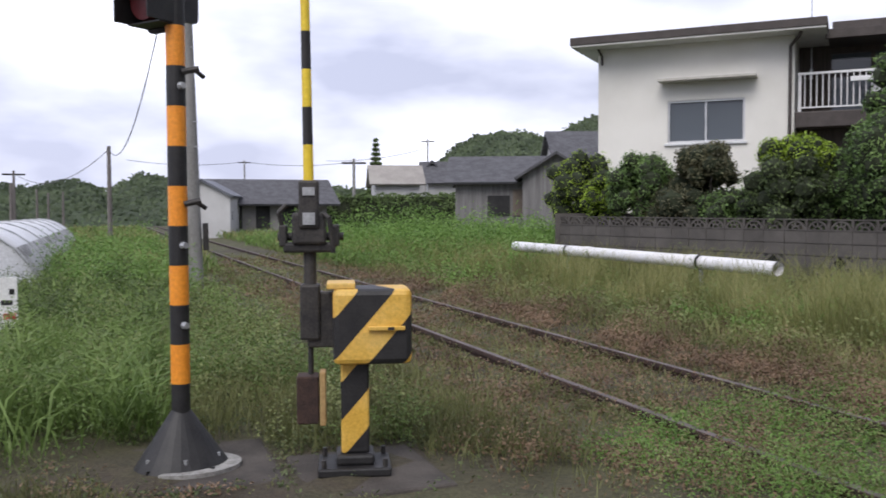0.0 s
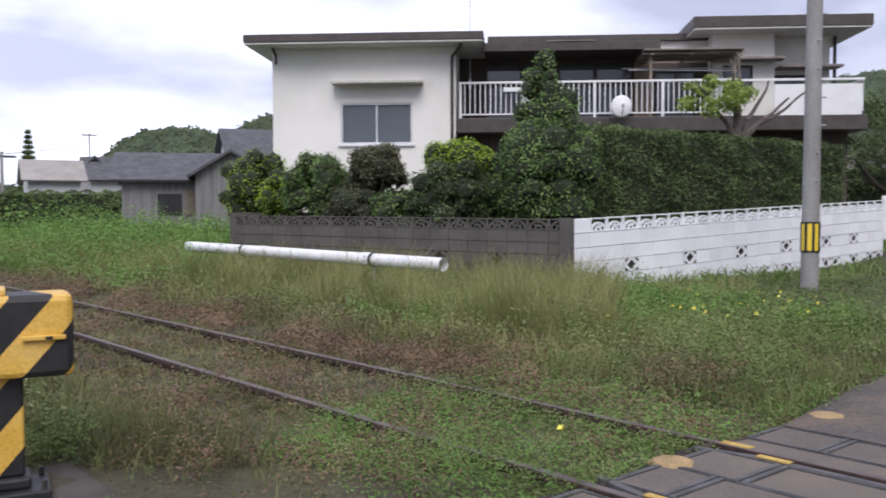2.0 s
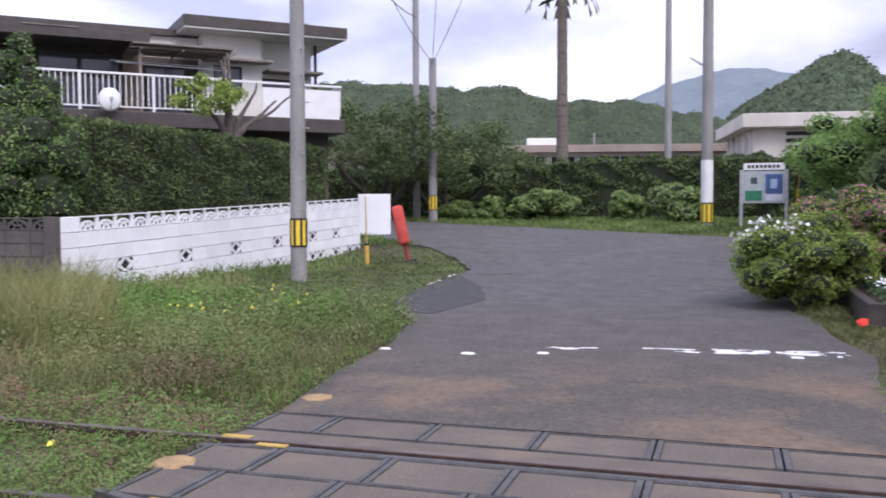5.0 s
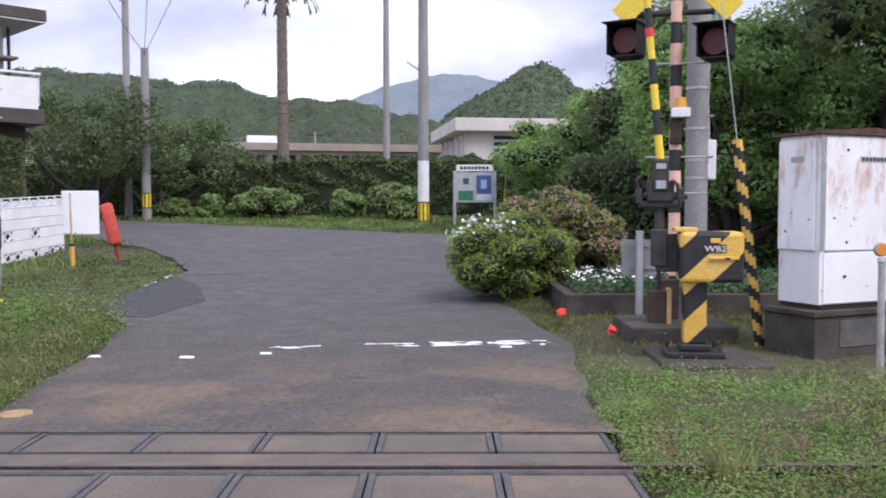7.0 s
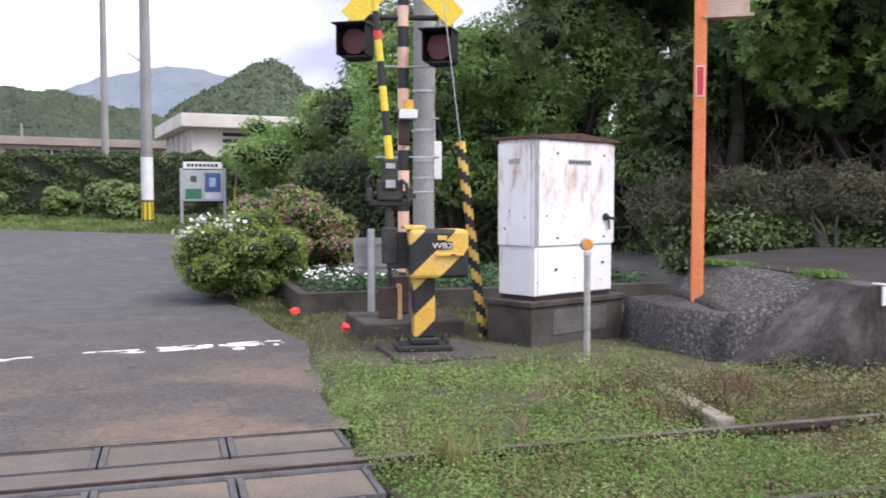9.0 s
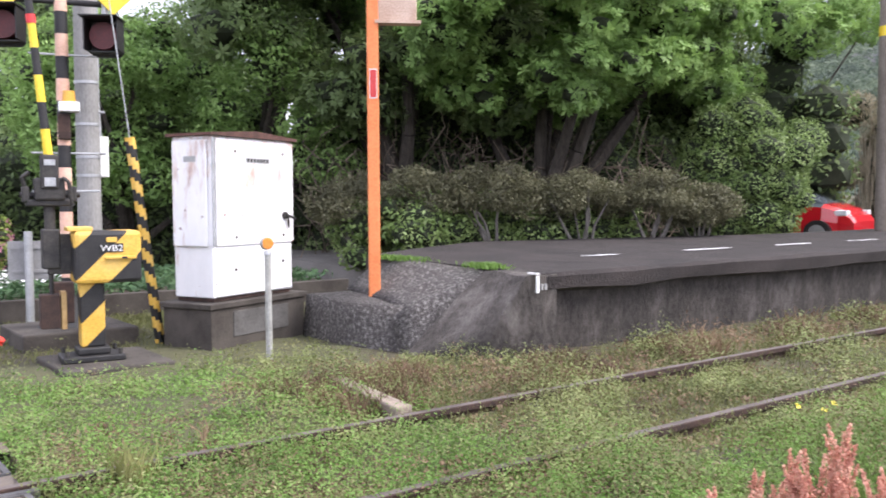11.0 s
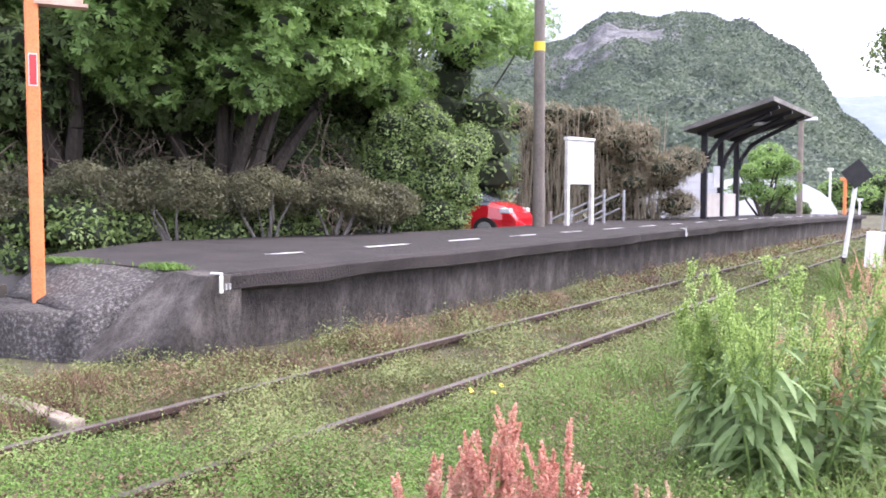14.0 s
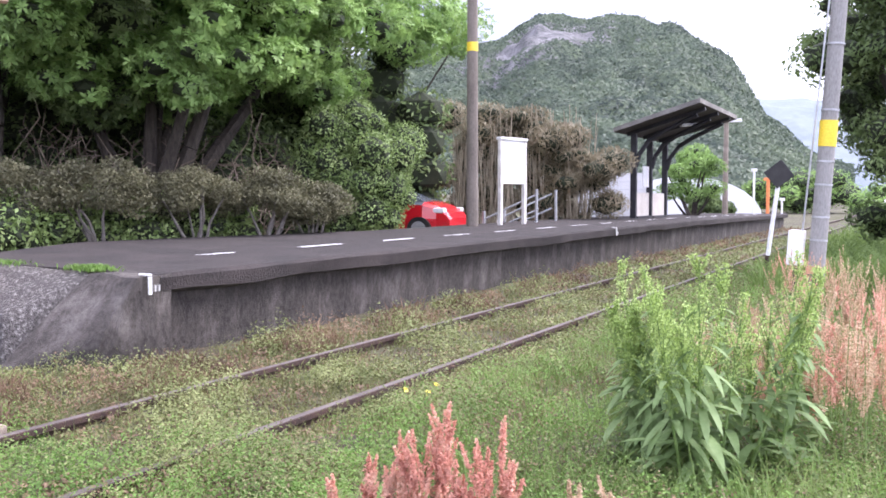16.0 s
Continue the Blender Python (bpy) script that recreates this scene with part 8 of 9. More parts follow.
def keep_ground(x, y):
    """Where plants may grow: not on road, deck, platform or concrete."""
    ok = ~inside(x, y, ROAD_OUT)
    edge = (x > -0.9) & (x < 1.8) & (y > -0.93) & (y < 2.7)
    ok &= ~edge
    ok &= ~((x > 2.05) & (x < 7.0) & (y < -5.0))
    ok &= ~((x > 2.9) & (x < 4.6) & (y < -4.05) & (y > -5.4))
    ok &= ~((x > 4.1) & (x < 5.3) & (y < -2.9) & (y > -4.7))
    ok &= ~((x > -3.3) & (x < -2.42) & (y > 4.35) & (y < 5.25)) & ~((x > -2.38) & (x < -1.68) & (y > 3.95) & (y < 4.75))
    ok &= ~((x > 5.05) & (x < 6.0) & (y > -2.75) & (y < -1.75)) & ~((x > 3.72) & (x < 4.62) & (y > -2.6) & (y < -1.75))
    ok &= ~(((abs(x) < 0.06) | (abs(x - 1.13) < 0.06)) & ~crossing_green(x, y))
    ok &= ~((x > 7.0) & (x < 10.5) & (y < -1.4) & (y > -6.2))
    # bare earth round the posts and under the machine
    bare = ((x + 1.95) / 1.3) ** 2 + ((y - 3.4) / 1.1) ** 2 < 1
    bare2 = ((x - 4.9) / 1.8) ** 2 + ((y + 2.1) / 1.05) ** 2 < 1
    bare |= ((x - -3.62) / 0.55) ** 2 + ((y - 5.02) / 0.5) ** 2 < 1
    ok &= ~((bare | bare2) & (RNG.uniform(0, 1, x.shape) < 0.82))
    return ok


def spots(n, az0, az1, d0, d1, power=1.0):
    """Ground spots spread evenly over the field of view of someone standing at the crossing."""
    az = np.radians(RNG.uniform(min(az0, az1), max(az0, az1), n))
    D = d0 * (d1 / d0) ** (RNG.uniform(0, 1, n) ** power)
    x, y = -3.225 - D * np.sin(az), D * np.cos(az)
    return x, y, D


def spots_where(n, az0, az1, d0, d1, cond, power):
    """The same, but only where plants grow and cond holds, until there are n."""
    got, k = [], 0
    while k < n:
        x, y, D = spots(120000, az0, az1, d0, d1, power)
        m = keep_ground(x, y) & cond(x, y)
        got.append(np.stack([x[m], y[m], D[m]]))
        k += int(m.sum())
        if len(got) > 30:
            break
    a = np.concatenate(got, 1)[:, :n]
    return a[0], a[1], a[2]


def blades(name, x, y, z, h, w, lean, mat, label, category="grass"):
    n = len(x)
    a = RNG.uniform(0, 2 * math.pi, n)
    side = np.stack([np.cos(a), np.sin(a), np.zeros(n)], 1) * (w * 0.5)[:, None]
    b_ = RNG.uniform(0, 2 * math.pi, n)
    ln = lean * RNG.uniform(0.3, 1.3, n) * h
    lx, ly = np.cos(b_) * ln, np.sin(b_) * ln
    base = np.stack([x, y, z], 1)
    mid = base + np.stack([lx * 0.3, ly * 0.3, h * 0.55], 1)
    tip = base + np.stack([lx, ly, h * (1 - 0.3 * lean)], 1)
    v = np.stack([base, mid + side, tip, mid - side], 1).reshape(-1, 3)
    return tagged(link(mesh_np(name, v, 4, np.arange(4 * n)), name, mat), label, category, kind="stuff")


G_FRESH = leafmat("fresh_grass", (0.07, 0.115, 0.031), (0.15, 0.23, 0.06), (0.27, 0.37, 0.12), 0.8, trans=0.35)
G_WEED = leafmat("low_clover_weeds", (0.08, 0.145, 0.034), (0.165, 0.295, 0.064), (0.28, 0.43, 0.125), 1.0, trans=0.38)
G_DRY = leafmat("dry_yellow_grass", (0.12, 0.135, 0.045), (0.24, 0.25, 0.09), (0.41, 0.385, 0.18), 1.4)
G_DEEP = leafmat("deep_green_undergrowth", (0.04, 0.058, 0.022), (0.09, 0.125, 0.045), (0.15, 0.19, 0.08), 1.8)
G_MIX = leafmat("yellow_green_weeds", (0.088, 0.092, 0.038), (0.17, 0.185, 0.07), (0.285, 0.295, 0.13), 1.0, trans=0.35)
G_RED = leafmat("reddish_dead_weeds", (0.08, 0.05, 0.033), (0.19, 0.125, 0.078), (0.34, 0.235, 0.15), 1.5)
G_PALE = leafmat("pale_seeding_weeds", (0.10, 0.125, 0.045), (0.20, 0.24, 0.085), (0.34, 0.37, 0.16), 2.2)


def gzz(x, y):
    return gz(x, y) - np.where((x < -1.2) & (y > 6), 0.12 * np.clip((y - 6) / 6, 0, 1), 0) + 0.0


def field(name, n, az0, az1, d0, d1, cond, hmin, hmax, wmul, lean, mat, label, power=1.0):
    x, y, D = spots_where(n, az0, az1, d0, d1, cond, power)
    h = RNG.uniform(hmin, hmax, len(x)) * RNG.uniform(0.6, 1.2, len(x))
    return blades(name, x, y, gzz(x, y) - 0.02, h, wmul * (0.004 + 0.0010 * D), lean, mat, label)


def carpet(name, n, az0, az1, d0, d1, cond, hmax, size, mat, label, power=1.0, per=12):
    """Small leafy plants, each a dome of a dozen leaves."""
    x, y, D = spots_where(n // per, az0, az1, d0, d1, cond, power)
    k = len(x)
    hp = hmax * (0.35 + 0.9 * patch(x, y, 2.2, 1.0)) * RNG.uniform(0.5, 1.25, k)
    rp = (0.035 + 0.011 * D) * RNG.uniform(0.6, 1.3, k)
    base = np.stack([x, y, gzz(x, y)], 1)
    dirs = unit(RNG.normal(0, 1, (k, per, 3)).reshape(-1, 3)).reshape(k, per, 3)
    dirs[:, :, 2] = np.abs(dirs[:, :, 2])
    f = RNG.uniform(0.45, 1.0, (k, per, 1))
    off = dirs * f * np.stack([rp, rp, hp], 1)[:, None, :]
    pts = (base[:, None, :] + off).reshape(-1, 3)
    nrm = (dirs * 0.8 + np.array([0, 0, 0.6])).reshape(-1, 3)
    s_ = np.repeat(size * (0.55 + 0.10 * D), per)
    m = len(pts)
    d = unit(unit(nrm) + RNG.normal(0, 0.45, (m, 3)))
    t_ = unit(np.cross(d, RNG.normal(0, 1, (m, 3))))
    q_ = unit(np.cross(d, t_))
    L, W = (s_ * RNG.uniform(0.7, 1.4, m))[:, None], (s_ * 0.5 * RNG.uniform(0.7, 1.2, m))[:, None]
    v = np.stack([pts - t_ * L * 0.5, pts + q_ * W * 0.5, pts + t_ * L * 0.5, pts - q_ * W * 0.5], 1).reshape(-1, 3)
    return tagged(link(mesh_np(name, v, 4, np.arange(4 * m)), name, mat), label, "weeds", kind="stuff")


def mounds(name, n, az0, az1, d0, d1, cond, r0, r1, h0, h1, per, size, mat, label, power=1.0):
    """Bushy weeds: leafy domes that stand apart and shade one another."""
    x, y, D = spots_where(n, az0, az1, d0, d1, cond, power)
    k = len(x)
    f = RNG.uniform(0, 1, k)
    r, h = r0 + (r1 - r0) * f, (h0 + (h1 - h0) * f) * RNG.uniform(0.6, 1.2, k)
    dirs = unit(RNG.normal(0, 1, (k * per, 3))).reshape(k, per, 3)
    dirs[:, :, 2] = np.abs(dirs[:, :, 2])
    lump = 1 + 0.25 * np.sin(dirs[:, :, 0] * 5 + x[:, None] * 9) * np.cos(dirs[:, :, 1] * 6 + y[:, None] * 7)
    off = dirs * (RNG.uniform(0.5, 1.0, (k, per)) ** 0.5 * lump)[..., None] * np.stack([r, r, h], 1)[:, None, :]
    pts = (np.stack([x, y, gzz(x, y) - 0.03], 1)[:, None, :] + off).reshape(-1, 3)
    nrm = (dirs + np.array([0, 0, 0.5])).reshape(-1, 3)
    s_ = np.repeat(size * (0.6 + 0.08 * D), per)
    return tagged(link(leaf_mesh(name, pts, unit(nrm), s_, s_ * 0.5, 0.7), name, mat), label, "weeds", kind="stuff")


near_track = lambda x, y: (x > -1.4) & (x < 2.6)
carpet("low_weeds", 78000, -8, -185, 3.0, 11, crossing_green, 0.19, 0.021, G_WEED, "bright low weeds crowding the rails beside the crossing", 0.9)
carpet("pale_low_weeds", 30000, -8, -185, 3.0, 11, lambda x, y: crossing_green(x, y) & (patch(x, y, 2.4, 3.3) > 0.45), 0.25, 0.020, G_PALE, "pale yellow-green seeding weeds among the low weeds", 0.9, 20)
carpet("brown_low_weeds", 16000, -8, -185, 3.0, 11, lambda x, y: crossing_green(x, y) & (patch(x, y, 2.0, 6.3) > 0.6), 0.15, 0.020, G_RED, "brown withered weeds among the low weeds", 0.9, 16)
carpet("mixed_weeds", 110000, 12, -186, 2.9, 30, lambda x, y: ~crossing_green(x, y) & (patch(x, y, 2.6, 2.0) > 0.36), 0.15, 0.020, G_MIX, "yellowish green weeds over the track bed", 1.0, 18)
carpet("track_forbs", 60000, -108, -182, 4.0, 30, lambda x, y: (x > -1.0) & (x < 2.25) & (y < -3) & (patch(x, y, 2.3, 8.0) > 0.5), 0.24, 0.020, G_PALE, "clumps of pale green weeds between the rails", 1.0, 24)
carpet("dead_weeds", 76000, 5, -180, 3.0, 28, lambda x, y: ~crossing_green(x, y) & near_track(x - 0.2 * np.sin(y), y) | ((patch(x, y, 1.1, 5.0) > 0.62) & (x < 3)), 0.12, 0.026, G_RED, "reddish brown dead weeds on the ballast")
carpet("verge_weeds", 60000, 12, -75, 3.6, 26, lambda x, y: (y > 2.4) & ((x > 2.0) | (x < -1.2)), 0.16, 0.024, G_DEEP, "dark low leafy weeds on the verges")
carpet("tall_forbs", 100000, 12, -76, 5.0, 22, lambda x, y: (y > 3.2) & ((x > 2.6) | (x < -1.5)) & (x < 7.0) & (patch(x, y, 1.7, 2.6) > 0.46), 0.62, 0.022, G_FRESH, "tall leafy green weeds on the verges", 1.0, 34)
carpet("tall_pale_forbs", 60000, 12, -76, 5.0, 22, lambda x, y: (y > 3.2) & ((x > 2.2) | (x < -1.5)) & (x < 7.0) & (patch(x, y, 1.8, 7.1) > 0.5), 0.5, 0.024, G_PALE, "tall pale seeding weeds on the verges", 1.0, 30)
carpet("rail_side_dead", 40000, -5, -60, 4.5, 20, lambda x, y: (y > 3.4) & (x > 1.45) & (x < 3.3 + 0.5 * np.sin(y)) & (patch(x, y, 1.5, 9.4) > 0.36), 0.30, 0.020, G_RED, "brown withered weeds banked along the far rail", 1.0, 26)
carpet("bank_weeds", 64000, 4, -28.5, 15, 40, lambda x, y: ((x > 2.2) | (x < -1.8)) & ((x < 5.6) | (y > 18.5)) & (patch(x, y, 0.6, 5.0) > 0.3), 1.05, 0.026, G_WEED, "bank of tall green weeds farther along the track", 1.0, 30)
carpet("tall_dead_forbs", 44000, 12, -76, 4.2, 18, lambda x, y: (y > 2.9) & (x > -1.4) & (x < 6) & (patch(x, y, 1.9, 4.4) > 0.45), 0.26, 0.020, G_RED, "brown dead weeds between the rails and the verge", 1.0, 24)
carpet("rail_edge_weeds", 70000, 8, -182, 3.0, 26, lambda x, y: ((abs(x) < 0.26) | (abs(x - 1.13) < 0.26)) & (patch(x, y, 2.9, 4.7) > 0.3), 0.13, 0.019, G_MIX, "weeds pressed against both rails", 1.0, 16)
field("track_grass", 18000, 10, -184, 3.0, 30, lambda x, y: near_track(x, y) & ~crossing_green(x, y), 0.05, 0.18, 0.9, 0.5, G_MIX, "thin yellow-green grass along the rails")
field("verge_grass", 50000, 12, -78, 4.0, 34, lambda x, y: (y > 2.6) & (((x > 1.9) & (x < 7.4)) | (x < -1.0)) & (patch(x, y, 0.7, 4.0) > 0.2), 0.10, 0.34, 0.7, 0.6, G_MIX, "ragged green grass on the verges")
field("long_grass", 9000, 12, -3, 5, 24, lambda x, y: (x < -1.6) & (y > 5.0), 0.28, 0.62, 1.8, 0.9, G_FRESH, "long arching green grass beside the warning post")
field("dry_grass", 26000, -10, -52, 8, 26, lambda x, y: (x > 2.9) & (x < 6.6) & (y > 5.5) & (patch(x, y, 1.9, 1.0) > 0.42 + 0.14 * np.sin(y * 0.8)), 0.3, 0.9, 0.42, 0.45, G_DRY, "tall straw-coloured grass under the pipe")
field("dry_grass", 8000, -8, -60, 6, 22, lambda x, y: (x > 2.2) & (patch(x, y, 0.6, 3.0) > 0.55) & (y > 4), 0.2, 0.42, 0.6, 0.5, G_DRY, "scattered straw-coloured grass on the verge")
field("far_field_grass", 40000, 14, -34, 20, 90, lambda x, y: ((x < 6.4) | (y > 22)) & (abs(x - 0.56) > 1.5), 0.25, 0.6, 1.3, 0.6, G_FRESH, "rough green field grass far along the track")
field("far_dry_grass", 20000, 14, -34, 22, 90, lambda x, y: ((x < 6.4) | (y > 22)) & (abs(x - 0.56) > 1.6) & (patch(x, y, 0.25, 3.0) > 0.5), 0.3, 0.7, 1.1, 0.6, G_DRY, "pale dry field grass far along the track")
field("verge_lawn", 30000, -66, -103, 22, 42, lambda x, y: x > 20, 0.06, 0.22, 1.2, 0.6, G_FRESH, "mown grass verge across the road")
field("near_lawn", 26000, -52, -78, 8, 24, lambda x, y: (x > 6.0) & (y > 3.0), 0.03, 0.10, 0.8, 0.6, G_FRESH, "short grass verge beside the white wall")
field("wall_weeds", 1100, -46, -70, 11, 21, lambda x, y: (abs((y - 9.62) + (x - 7.9) * 0.2275) < 0.9), 0.12, 0.4, 1.0, 0.7, G_FRESH, "tall weeds along the foot of the white wall")
field("bush_grass", 9000, -88, -112, 5.5, 13, lambda x, y: (x > 4.5) & (y < -0.5), 0.03, 0.12, 0.9, 0.6, G_MIX, "short sparse grass beside the azaleas")
field("platform_foot_grass", 9000, -112, -176, 4.5, 40, lambda x, y: (x > 1.3) & (x < 2.3) & (patch(x, y, 2.2, 1.5) > 0.5), 0.06, 0.24, 0.8, 0.5, G_RED, "weeds growing along the platform foot")
field("right_verge_grass", 16000, -150, -186, 3.2, 40, lambda x, y: (x < -0.7), 0.10, 0.38, 0.6, 0.7, G_FRESH, "green trackside grass near the dock plant")
carpet("right_verge_weeds", 70000, -138, -186, 3.0, 22, lambda x, y: (x < -0.3) & (patch(x, y, 2.1, 0.4) > 0.35), 0.26, 0.020, G_WEED, "leafy green weeds beside the track", 1.0, 22)
carpet("right_verge_forbs", 44000, -138, -186, 3.0, 16, lambda x, y: (x < -0.3) & (patch(x, y, 1.9, 3.4) > 0.45), 0.30, 0.017, G_PALE, "feathery pale weeds beside the track", 1.0, 26)
carpet("right_verge_dead", 26000, -138, -186, 3.0, 14, lambda x, y: (x < -0.3) & (patch(x, y, 2.2, 7.4) > 0.5), 0.28, 0.017, G_RED, "brown seeding weeds beside the track", 1.0, 20)
field("embankment_grass", 16000, -165, -186, 12, 60, lambda x, y: x < -1.2, 0.3, 0.8, 1.2, 0.7, G_FRESH, "high green grass on the far trackside")
tx = np.concatenate([RNG.normal(4.35, 0.22, 900), RNG.normal(2.95, 0.12, 500)]); ty = np.concatenate([RNG.normal(-5.2, 0.05, 900), RNG.normal(-5.18, 0.05, 500)])
blades("ramp_tufts", tx, ty, np.full(1400, 0.66), RNG.uniform(0.03, 0.09, 1400), np.full(1400, 0.012), 0.8, G_WEED, "bright grass tufts at the top of the ramp")
wall_side = lambda x, y: (y > 3.4) & (x > 2.6) & (y < 9.0) & (x < 7.2) & (y > 9.6 - 0.9 * x)
mounds("bushy_weeds", 150, -25, -66, 6, 17, wall_side, 0.12, 0.34, 0.14, 0.50, 260, 0.030, G_WEED, "bushy green weeds on the verge before the walls")
mounds("bushy_pale_weeds", 110, -12, -64, 6, 18, lambda x, y: (y > 3.4) & (x > 2.4) & (x < 7.5) & (y < 16), 0.10, 0.28, 0.16, 0.50, 220, 0.024, G_PALE, "pale bushy weeds on the verge before the walls")
mounds("brown_bushes", 60, -12, -58, 5, 16, lambda x, y: (y > 3.2) & (x > 1.4) & (x < 4.5), 0.10, 0.26, 0.10, 0.30, 200, 0.022, G_RED, "brown withered bushy weeds along the far rail")
mounds("bank_bushes", 90, -10, -29, 20, 34, lambda x, y: (x > 3.0) & ((x < 5.4) | (y > 19)), 0.5, 1.2, 0.8, 1.6, 420, 0.035, G_WEED, "high bank of green weeds and brambles before the sheds")
mounds("field_bushes", 70, 8, -4, 7, 26, lambda x, y: (x < -1.7) & (y > 6), 0.2, 0.6, 0.25, 0.7, 380, 0.026, G_DEEP, "bushy dark green weeds beside the warning post")
mounds("field_pale_bushes", 60, 3, -9, 6, 22, lambda x, y: (x < -0.9) & (y > 5.6), 0.15, 0.4, 0.2, 0.6, 300, 0.024, G_PALE, "pale feathery weeds beside the near rail")
mounds("track_bushes", 150, -118, -180, 4, 26, lambda x, y: (x > -1.0) & (x < 2.2) & (y < -3.4) & (abs(x) > 0.12) & (abs(x - 1.13) > 0.12), 0.06, 0.16, 0.08, 0.24, 130, 0.019, G_MIX, "tufted yellow-green weeds on the ballast")
mounds("platform_bushes", 90, -116, -172, 5, 22, lambda x, y: (x > 1.35) & (x < 2.2) & (y < -3), 0.08, 0.2, 0.10, 0.30, 170, 0.020, G_RED, "brown and olive bushy weeds along the platform foot")
mounds("foot_bushes", 70, -108, -150, 4.5, 12, lambda x, y: (x > 1.4) & (x < 3.6) & (y < -2.4) & (y > -5.2), 0.08, 0.22, 0.10, 0.26, 190, 0.020, G_PALE, "pale bushy weeds before the ramp")
mounds("near_bushes", 150, -134, -184, 3.2, 12, lambda x, y: (x < -0.35), 0.08, 0.22, 0.12, 0.36, 200, 0.018, G_WEED, "bushy green weeds near the dock plant")
mounds("near_pale_bushes", 120, -128, -178, 3.2, 12, lambda x, y: (x < -0.25), 0.07, 0.18, 0.10, 0.32, 180, 0.016, G_MIX, "yellowish bushy weeds near the dock plant")
mounds("crossing_bushes", 130, -20, -150, 3.4, 9, crossing_green, 0.08, 0.24, 0.10, 0.26, 240, 0.020, G_WEED, "bright bushy weeds crowding the crossing")
# yellow flowers
pts = np.concatenate([np.stack([RNG.normal(6.0, 0.9, 26), RNG.normal(5.4, 0.7, 26), RNG.uniform(0.16, 0.3, 26)], 1), np.array([(-0.55, -4.45, 0.16), (-0.62, -4.6, 0.12), (-0.75, -4.5, 0.2), (2.9, 4.4, 0.1), (0.4, 3.2, 0.1)])])
pts = np.repeat(pts, 3, 0) + RNG.normal(0, 0.008, (len(pts) * 3, 3))
tagged(link(leaf_mesh("yellow_flowers", pts, np.tile((-0.3, -0.2, 1.0), (len(pts), 1)), 0.04, 0.036, 0.5), "yellow_flowers", PETAL_Y), "small yellow flowers scattered in the grass", "flowers", kind="stuff")
tx, ty = RNG.normal(0.98, 0.05, 160), RNG.normal(-1.35, 0.05, 160)
blades("straw_tuft", tx, ty, np.full(160, -0.1), RNG.uniform(0.15, 0.3, 160), np.full(160, 0.008), 0.35, G_DRY, "small straw-coloured grass tuft by the rail")

# dock plant: broad lower leaves and tall seeding stems
DOCKLEAF = leafmat("dock_leaves", (0.10, 0.16, 0.055), (0.18, 0.27, 0.10), (0.30, 0.40, 0.18), 3, 0.6, 0.35)
DOCKSEED = leafmat("dock_seed_heads", (0.22, 0.32, 0.08), (0.36, 0.49, 0.14), (0.52, 0.64, 0.25), 4)
STALK = surf("green_stalk", (0.12, 0.2, 0.05), (0.2, 0.3, 0.09), 9, 0.7)


def long_leaf(b, base, d, L, W, drop, rng):
    d = Vector(d).normalized(); s = d.cross(Vector((0, 0, 1))).normalized()
    prev = None
    for i in range(6):
        f = i / 5
        c = Vector(base) + d * L * f + Vector((0, 0, L * (0.35 * f - drop * f * f)))
        w = W * (0.25 + 1.5 * f * (1 - f) * 1.6) * (0 if i == 5 else 1) * (1 + rng.uniform(-0.12, 0.12))
        cur = [b.verts.new(c - s * w), b.verts.new(c + Vector((0, 0, -w * 0.25))), b.verts.new(c + s * w)]
        if prev:
            b.faces.new((prev[0], cur[0], cur[1], prev[1])); b.faces.new((prev[1], cur[1], cur[2], prev[2]))
        prev = cur


